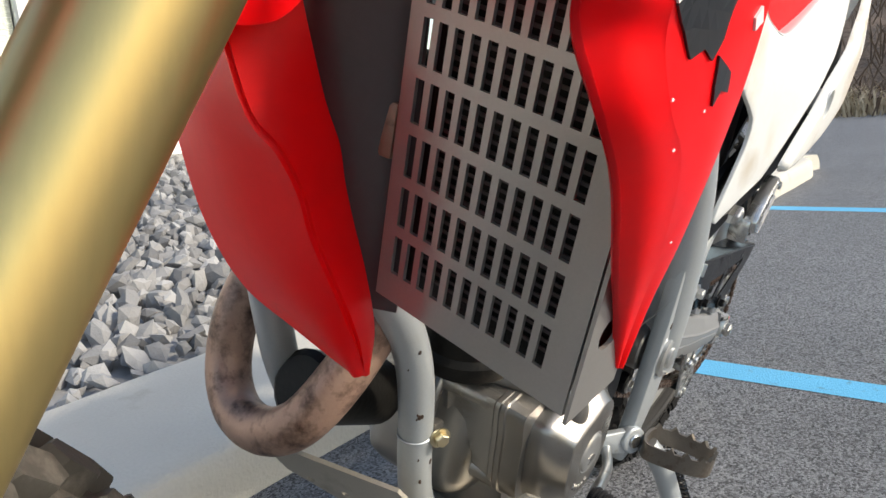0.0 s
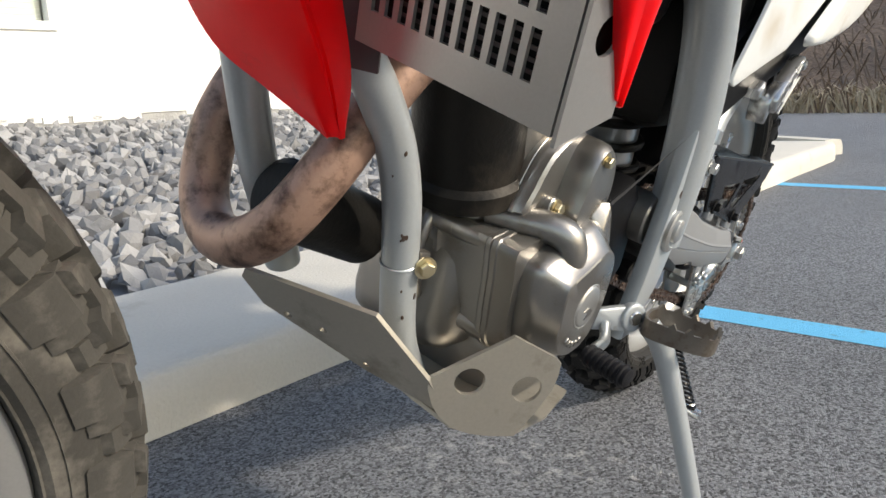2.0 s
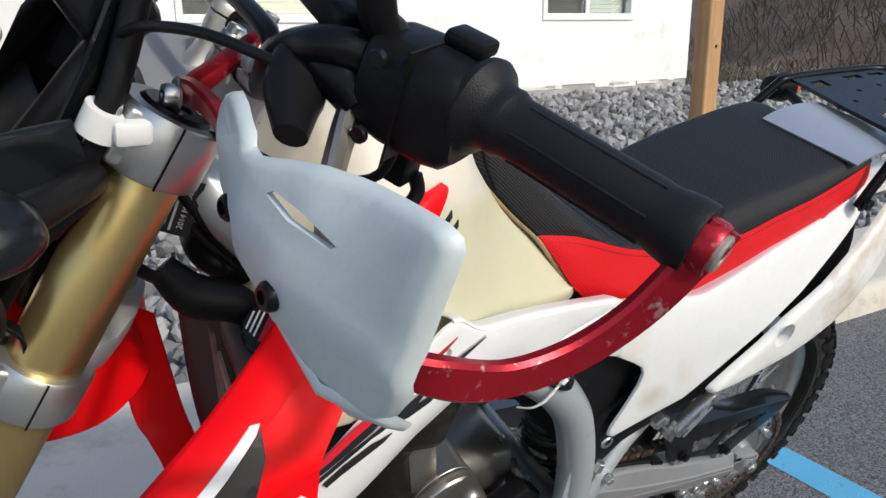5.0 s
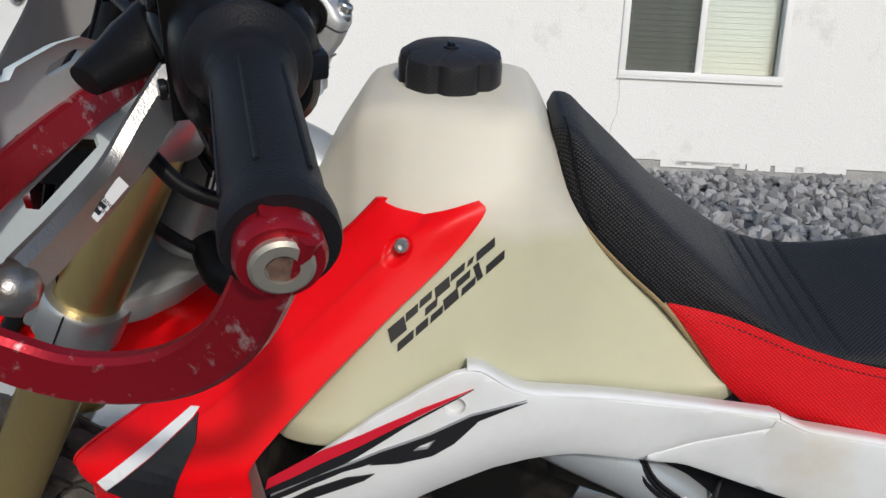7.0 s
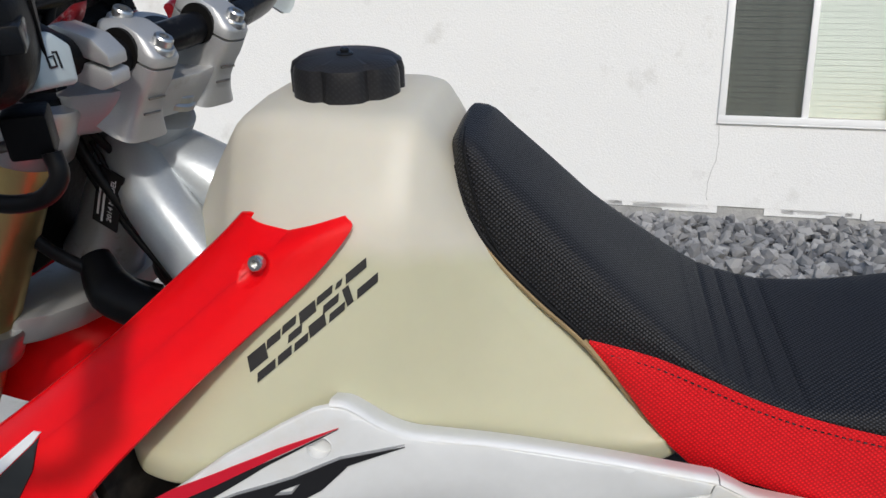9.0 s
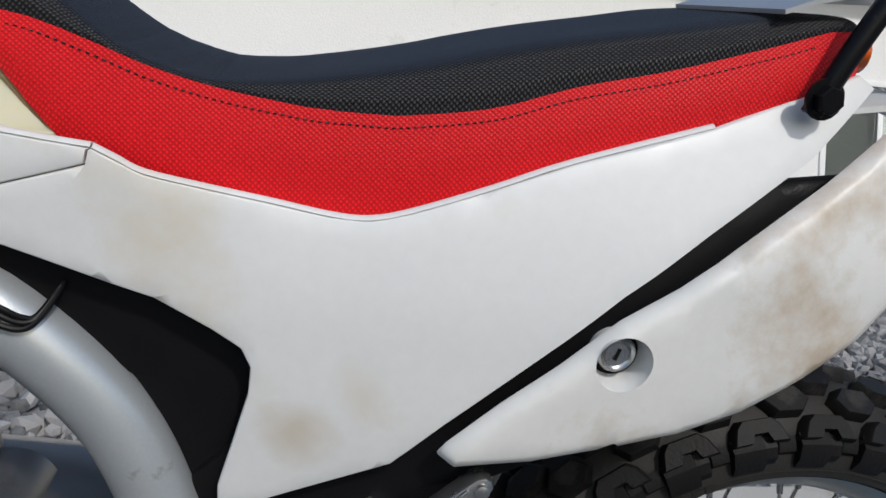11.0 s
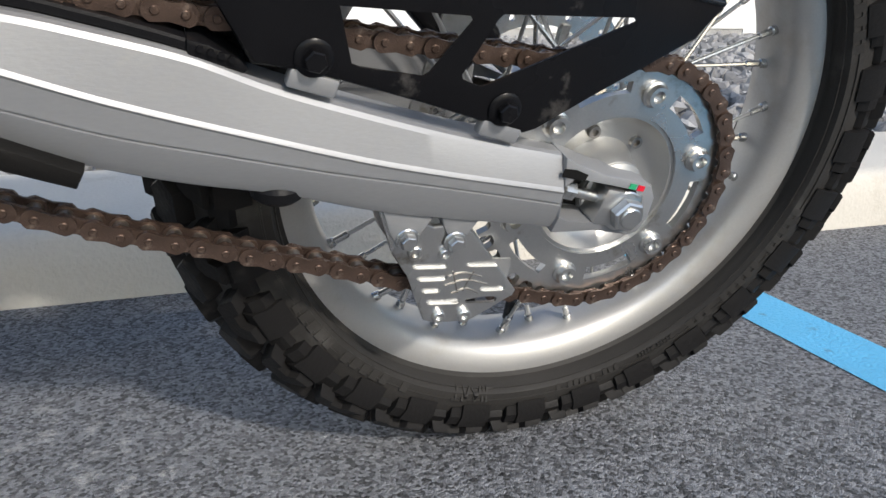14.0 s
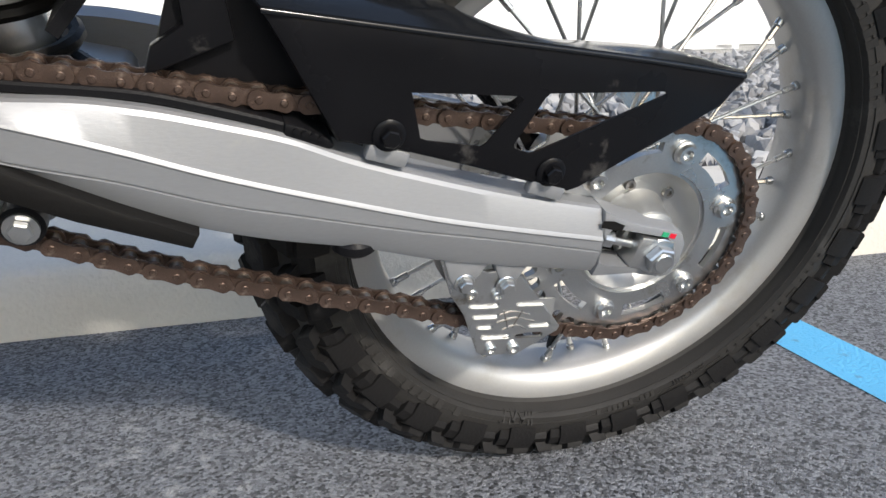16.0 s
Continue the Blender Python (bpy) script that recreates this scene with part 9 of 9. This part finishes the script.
    strip(bm, [(0.413, -0.090, 1.117), (0.413, -0.13, 1.127), (0.412, -0.18, 1.128), (0.400, -0.245, 1.1195), (0.399, -0.31, 1.1135), (0.412, -0.346, 1.110), (0.432, -0.368, 1.106), (0.468, -0.372, 1.094), (0.505, -0.376, 1.100), (0.532, -0.382, 1.122), (0.549, -0.389, 1.155), (0.555, -0.391, 1.168)], 0.019, 0.008, (-0.25, 0.1, 1), 6, 0.002)
    b = part("guard_bar", bm, RED_ANOD, BIKE, "scratched red anodised hand guard bar")
    bm = BM()
    d = V(0.3, -0.94, -0.13).normalized()
    q = V(0.5522, -0.3938, 1.157)
    lathe(bm, q, d, [(-0.010, 0.0), (-0.010, 0.0128), (-0.002, 0.0132), (0.0005, 0.0120), (0.0005, 0.0)], 32)
    part("bar_eye", bm, RED_ANOD, b)
    bm = BM()
    lathe(bm, q, d, [(0.0, 0.0092), (0.0024, 0.0092), (0.0034, 0.0080), (0.0034, 0.0048), (0.0022, 0.0046), (0.0022, 0)], 32)
    part("bar_end_bolt", bm, SKID, b, "worn steel bar-end bolt")
    bm = BM()
    cyl(bm, q + d * 0.001, q + d * 0.0028, 0.0046, seg=6)
    part("hex_socket", bm, EXHAUST, b, "rusty socket of the bolt")
    bm = BM()
    hull(bm, [V(0.413, -0.085, 1.110), V(0.413, -0.105, 1.110), V(0.413, -0.085, 1.126), V(0.413, -0.105, 1.126), V(0.455, -0.085, 1.145), V(0.455, -0.105, 1.145), V(0.462, -0.085, 1.158), V(0.462, -0.105, 1.158)], 0.004)
    part("bar_clamp", bm, RED_ANOD, b)
    for k in (-1, 1):
        bm = BM()
        hull(bm, [V(0.463, -0.105, 1.1285) + V(dx, dy, k * dz - 0.35 * dx) for dz, e in ((0.0012, 0.0), (0.009, 0.0), (0.0155, 0.009)) for dx in (-0.019 + e, 0.021 - e) for dy in (-0.010, 0.010)], 0.002)
        part("clamp_half", bm, SATIN, b, "bare aluminium clamp half")
    bm = BM()
    bolt(bm, V(0.407, -0.097, 1.1165), (-1, 0, 0.15), 0.0075, 0.008, socket=True)
    part("clamp_bolt", bm, STEEL, b)
    # far side
    bm = BM()
    panel(bm, o, surf, 0.003, 0.018, [s1, s2], edge=0.004)
    part("handguard", mirror(bm), GUARD_WHITE, BIKE, "pale grey-white plastic hand guard on a red bar", angle=50)
    bm = BM()
    strip(bm, [(0.413, 0.090, 1.117), (0.410, 0.13, 1.121), (0.400, 0.245, 1.1195), (0.397, 0.31, 1.1135), (0.425, 0.372, 1.112), (0.468, 0.374, 1.098), (0.532, 0.382, 1.122), (0.555, 0.391, 1.168)], 0.019, 0.008, (-0.25, 0, 1), 6, 0.002)
    part("guard_bar", bm, RED_ANOD, BIKE, "scratched red anodised hand guard bar")


def fairing():
    half = [  # centre, flank, edge
        [(0.290, 0, 1.250), (0.300, -0.045, 1.242), (0.330, -0.064, 1.228), (0.356, -0.070, 1.214)],
        [(0.240, 0, 1.175), (0.248, -0.055, 1.170), (0.286, -0.078, 1.160), (0.318, -0.083, 1.148)],
        [(0.208, 0, 1.110), (0.213, -0.066, 1.106), (0.252, -0.091, 1.102), (0.290, -0.099, 1.102)],
        [(0.200, 0, 1.062), (0.206, -0.070, 1.062), (0.238, -0.0985, 1.068), (0.290, -0.110, 1.078)],
        [(0.198, 0, 1.005), (0.204, -0.053, 1.003), (0.228, -0.074, 1.006), (0.268, -0.089, 1.012)],
        [(0.200, 0, 0.950), (0.205, -0.040, 0.955), (0.216, -0.054, 0.962), (0.232, -0.062, 0.972)]]
    grid = [[V(p[0], -p[1], p[2]) for p in reversed(r[1:])] + [V(*p) for p in r] for r in half]
    bm = BM()
    sheet(bm, grid[:4], 6, 6, 0.003)
    sheet(bm, grid[3:], 6, 6, 0.003)
    bmesh.ops.remove_doubles(bm, verts=bm.verts, dist=0.0002)
    f = part("headlight_mask", bm, WHITE, BIKE, "white plastic headlight mask", angle=14)
    # lens let into the mask
    lens = [(0.062, 1.098), (0.052, 0.990), (-0.052, 0.990), (-0.062, 1.098)]
    xs = interp([0.99, 1.055, 1.10], [0.2005, 0.2015, 0.207])
    bm = BM()
    panel(bm, [(y, z) for y, z in lens], lambda y, z, d: V(xs(z) - 0.006 + d, y, z), 0.004, 0.02, edge=0.004)
    ln = part("headlight_lens", bm, LENS_CLEAR, f, "clear headlight lens")
    bm = BM()
    ring = curve([V(xs(z) - 0.0065, y * 1.02, z + (0.002 if z > 1.05 else -0.002)) for y, z in lens], 1, True)
    tube(bm, ring, 0.0028, 8, 1, True, smooth=False)
    part("lens_frame", bm, BLACK_PLASTIC, ln)
    bm = BM()
    panel(bm, [(0.050, 1.03), (0.045, 0.997), (-0.045, 0.997), (-0.050, 1.03)], lambda y, z, d: V(xs(z) - 0.0068 + d, y, z), 0.001, 0.03, edge=0)
    part("lens_shade", bm, DECAL_RED, ln, "red tinted lower lens", smooth=False)
    for q, mt in (((0.2205, -0.068, 1.119), DEEP),):
        bm = BM()
        lathe(bm, V(*q), V(-0.85, -0.45, 0.3), [(0.0, 0.0062), (0.0016, 0.006), (0.0018, 0.0)], 16)
        part("screw_hole", bm, mt, f)
    bm = BM()
    lathe(bm, V(0.312, -0.0815, 1.152), V(-0.5, -0.8, 0.35), [(0, 0.0065), (0.002, 0.0065), (0.003, 0.005), (0.0045, 0.004), (0.0045, 0)], 18)
    part("mask_bolt", bm, STEEL, f)
    # black lobe of the strap over the mask's edge
    out = [(0.345, 1.108), (0.318, 1.104), (0.296, 1.100), (0.272, 1.088), (0.255, 1.070), (0.2425, 1.050), (0.243, 1.043), (0.252, 1.041), (0.270, 1.046), (0.288, 1.052), (0.302, 1.048), (0.312, 1.030), (0.330, 1.03), (0.36, 1.06)]
    yy = interp([0.24, 0.27, 0.30, 0.34], [-0.0955, -0.105, -0.1085, -0.106])
    bm = BM()
    panel(bm, out, lambda u, v, d: V(u, yy(u) - 0.004 + d, v), 0.004, 0.012, edge=0.005)
    part("mask_strap", bm, BLACK_GLOSS, BIKE, "black rubber strap lobe over the mask")
    # dash, tower and screen behind it
    bm = BM()
    box(bm, (0.375, -0.01, 1.165), (0.05, 0.12, 0.06), Matrix.Rotation(-0.5, 3, "Y"), 0.01, 3)
    ds = part("instrument", bm, BLACK_GLOSS, BIKE, "black digital instrument behind the mask")
    bm = BM()
    box(bm, (0.398, -0.01, 1.178), (0.002, 0.09, 0.036), Matrix.Rotation(-0.5, 3, "Y"))
    part("display", bm, MIRROR, ds)
    for sg in (-1, 1):
        bm = BM()
        tube(bm, [(0.33, sg * 0.06, 0.98), (0.30, sg * 0.07, 1.04), (0.345, sg * 0.075, 1.11), (0.385, sg * 0.06, 1.15)], 0.011, 10, 5)
        part("mask_bracket", bm, BLACK_PLASTIC, BIKE, "black plastic mask bracket")
    bm = BM()
    hull(bm, [V(x, y, z) for x, y, z in ((0.275, -0.07, 1.03), (0.275, 0.07, 1.03), (0.26, -0.055, 0.97), (0.26, 0.055, 0.97), (0.34, -0.075, 1.09), (0.34, 0.075, 1.09), (0.33, -0.06, 0.99), (0.33, 0.06, 0.99))], 0.01)
    part("lamp_housing", bm, BLACK_PLASTIC, BIKE, "black lamp housing")
    bm = BM()
    hull(bm, [V(x, y, z) for x, y, z in ((0.335, -0.062, 1.06), (0.335, 0.062, 1.06), (0.36, -0.058, 1.07), (0.36, 0.058, 1.07), (0.30, -0.060, 0.945), (0.30, 0.060, 0.945), (0.335, -0.055, 0.935), (0.335, 0.055, 0.935))], 0.01)
    part("wiring_pack", bm, DEEP, BIKE, "black wiring pack behind the lamp")
    for sg in (-1, 1):
        bm = BM()
        sheet(bm, [[V(0.395, sg * 0.080, 1.200), V(0.390, sg * 0.070, 1.15), V(0.372, sg * 0.060, 1.10), V(0.335, sg * 0.055, 1.03), V(0.31, sg * 0.05, 0.98)], [V(0.375, sg * 0.088, 1.175), V(0.358, sg * 0.086, 1.135), V(0.335, sg * 0.088, 1.09), V(0.305, sg * 0.085, 1.03), V(0.28, sg * 0.07, 0.98)]], 5, 4, 0.003)
        part("side_cowl", bm, BLACK_GLOSS, BIKE, "black cowl between mask and fork")
    bm = BM()
    sheet(bm, [[V(0.400, y * 0.9, 1.205 + 0.0 * y), V(0.372, y, 1.148), V(0.378, y * 1.0, 1.120)] for y in (-0.094, -0.06, 0.0, 0.06, 0.094)], 4, 4, 0.002)
    w = part("inner_screen", bm, BLACK_GLOSS, BIKE, "dark inner screen of the mask")


def fender():
    st = [  # x, crown, half width, edge
        (-0.34, 0.800, 0.035, 0.795), (-0.20, 0.870, 0.055, 0.850), (-0.05, 0.925, 0.066, 0.885), (0.10, 0.946, 0.076, 0.878), (0.17, 0.947, 0.082, 0.872), (0.225, 0.945, 0.084, 0.840), (0.262, 0.936, 0.080, 0.815), (0.31, 0.916, 0.074, 0.800), (0.35, 0.893, 0.066, 0.800), (0.378, 0.872, 0.054, 0.815), (0.392, 0.856, 0.036, 0.826)]
    grid = []
    for x, zc, w, ze in st:
        w, ze = 0.72 * w, ze + 0.012
        half = [V(x, 0, zc), V(x, -0.45 * w, zc - 0.002), V(x, -0.85 * w, zc - 0.22 * (zc - ze) - 0.002), V(x, -w, ze)]
        grid.append([V(p.x, -p.y, p.z) for p in reversed(half[1:])] + half)
    bm = BM()
    sheet(bm, grid, 5, 6, 0.003)
    part("front_fender", bm, RED, BIKE, "glossy red plastic front fender", angle=45)


def lamps_and_hoses():
    # turn signals
    for sg in (-1, 1):
        c = V(0.290, sg * 0.186, 1.088)
        ax = V(-1, -sg * 0.45, 0.05).normalized()
        s = V(0, 0, 1).cross(ax).normalized()
        u = ax.cross(s)
        def egg(prof):
            bm = BM()
            ring_faces(bm, [[c + ax * h + r * (1.06 * math.cos(a) * s + 0.80 * math.sin(a) * u) for a in np.linspace(0, 2 * math.pi, 36, endpoint=False)] for h, r in prof])
            bmesh.ops.scale(bm, vec=(0.74, 0.74, 0.74), verts=bm.verts, space=Matrix.Translation(-c))
            return bm
        body = part("turn_signal", egg([(0.0, 0.0345), (-0.006, 0.0355), (-0.020, 0.031), (-0.032, 0.021), (-0.040, 0.006), (-0.0405, 0.0005)]), BLACK_GLOSS, BIKE, "amber turn signal with a black shell")
        part("lens", egg([(-0.001, 0.034), (0.002, 0.0365), (0.008, 0.0355), (0.022, 0.029), (0.032, 0.020), (0.038, 0.009), (0.039, 0.0005)]), AMBER, body, "ribbed amber lens")
        for k in range(11):
            bm = BM()
            a = -0.6 + 0.26 * k if sg < 0 else 0.5 + 0.26 * k
            e = lambda h, r: c + ax * h * 0.74 + 0.74 * r * (1.06 * math.cos(a) * s + 0.80 * math.sin(a) * u)
            tube(bm, [e(0.003, 0.0366), e(0.0075, 0.0356)], 0.0012, 6, 1, smooth=False)
            part("lens_rib", bm, AMBER, body)
        bm = BM()
        tube(bm, [c - ax * 0.02 + V(0, -sg * 0.02, 0), V(0.335, sg * 0.14, 1.080), V(0.350, sg * 0.11, 1.072)], [0.012, 0.010, 0.012], 12, 4)
        part("signal_stem", bm, BLACK_PLASTIC, body)
    # round reflector on its bracket
    c, ax = V(0.272, -0.093, 0.980), V(-0.72, -0.66, 0.14).normalized()
    bm = BM()
    lathe(bm, c - ax * 0.006, ax, [(0, 0.024), (0.002, 0.030), (0.008, 0.0312), (0.0095, 0.0300), (0.0085, 0.0286)], 44)
    r = part("reflector", bm, BLACK_PLASTIC, BIKE, "round amber reflector in a black rim")
    bm = BM()
    lathe(bm, c + ax * 0.0015, ax, [(0, 0.0287), (0.0012, 0.0283), (0.0018, 0.0)], 44)
    lens = part("reflector_lens", bm, AMBER_DIM, r, "amber prismatic lens")
    s = ax.orthogonal().normalized()
    u = ax.cross(s)
    for k in range(6):
        bm = BM()
        a = k * math.pi / 3 + 0.2
        tube(bm, [c + ax * 0.0033, c + ax * 0.0029 + 0.028 * (math.cos(a) * s + math.sin(a) * u)], 0.0005, 5, 1, smooth=False)
        part("lens_ray", bm, AMBER_DIM, lens)
    bm = BM()
    strip(bm, [c - ax * 0.006 + V(0.012, 0, -0.012), V(0.302, -0.098, 0.955), V(0.300, -0.098, 0.935), V(0.292, -0.095, 0.918)], 0.012, 0.003, (0, -1, 0), 4, 0.0006)
    part("reflector_bracket", bm, BLACK_PAINT, r)
    # brake hose with white clips
    bm = BM()
    tube(bm, [(0.405, -0.075, 1.235), (0.385, -0.090, 1.165), (0.362, -0.102, 1.105), (0.335, -0.095, 1.05), (0.300, -0.078, 0.985), (0.272, -0.075, 0.935), (0.240, -0.075, 0.888), (0.208, -0.075, 0.840), (0.17, -0.075, 0.78), (0.11, -0.08, 0.66), (0.06, -0.085, 0.50)], 0.0085, 14, 6)
    h = part("front_hose", bm, CABLE, BIKE, "thick black hose clipped to the fork clamps")
    for c, d in ((V(0.263, -0.075, 0.925), V(0.55, 0, 0.83)), (V(0.362, -0.102, 1.105), V(0.4, -0.1, 0.9))):
        bm = BM()
        lathe(bm, c - d.normalized() * 0.009, d, [(0, 0.0095), (0, 0.0135), (0.018, 0.0135), (0.018, 0.0095)], 24)
        box(bm, c + V(0.014, -0.012, -0.003), (0.022, 0.012, 0.015), None, 0.003)
        part("hose_clip", bm, NYLON, h, "white nylon hose clip")
    # control cables and wires round the head
    runs = [([(0.440, -0.200, 1.170), (0.40, -0.15, 1.175), (0.375, -0.09, 1.150), (0.385, -0.05, 1.08), (0.42, -0.05, 1.00), (0.47, -0.06, 0.94)], 0.0032),
            ([(0.485, -0.240, 1.150), (0.478, -0.225, 1.115), (0.455, -0.17, 1.095), (0.43, -0.12, 1.095), (0.41, -0.06, 1.075), (0.43, -0.03, 1.02)], 0.0030),
            ([(0.47, 0.19, 1.175), (0.44, 0.12, 1.215), (0.42, 0.02, 1.205), (0.39, -0.03, 1.14), (0.40, -0.05, 1.06), (0.455, -0.055, 0.96)], 0.0042),
            ([(0.46, 0.20, 1.18), (0.42, 0.15, 1.25), (0.44, 0.05, 1.24), (0.40, -0.02, 1.16)], 0.0042),
            ([(0.41, -0.045, 1.05), (0.425, -0.050, 1.02), (0.437, -0.052, 0.985), (0.456, -0.05, 0.945), (0.47, -0.055, 0.92)], 0.0016),
            ([(0.405, -0.04, 1.05), (0.432, -0.049, 1.01), (0.445, -0.055, 0.97), (0.458, -0.052, 0.93)], 0.0016),
            ([(0.36, -0.06, 1.05), (0.37, -0.085, 1.0), (0.40, -0.07, 0.96), (0.45, -0.06, 0.94)], 0.005),
            ([(0.36, 0.05, 1.05), (0.37, 0.08, 1.0), (0.40, 0.07, 0.96), (0.45, 0.06, 0.94)], 0.005)]
    for pts, r in runs:
        bm = BM()
        tube(bm, pts, r, 10, 6)
        part("control_cable", bm, CABLE, BIKE, "black control cable")
    for q in ((0.372, -0.06, 1.165), (0.34, -0.085, 1.055)):
        bm = BM()
        box(bm, q, (0.022, 0.003, 0.008), Matrix.Rotation(-0.7, 3, "Y"), 0.001)
        part("yellow_tag", bm, YELLOW, BIKE, "small yellow cable tag")
    bm = BM()
    tube(bm, [(0.40, -0.06, 0.965), (0.42, -0.075, 0.945), (0.45, -0.082, 0.935), (0.47, -0.09, 0.92)], [0.012, 0.018, 0.016, 0.012], 14, 5)
    part("wiring_boot", bm, BLACK_PLASTIC, BIKE, "black rubber wiring boot")


SETTLE.append(front_sits)
fork()
handlebar()
handguards()
fairing()
fender()
lamps_and_hoses()
SETTLE.pop()
front_wheel()
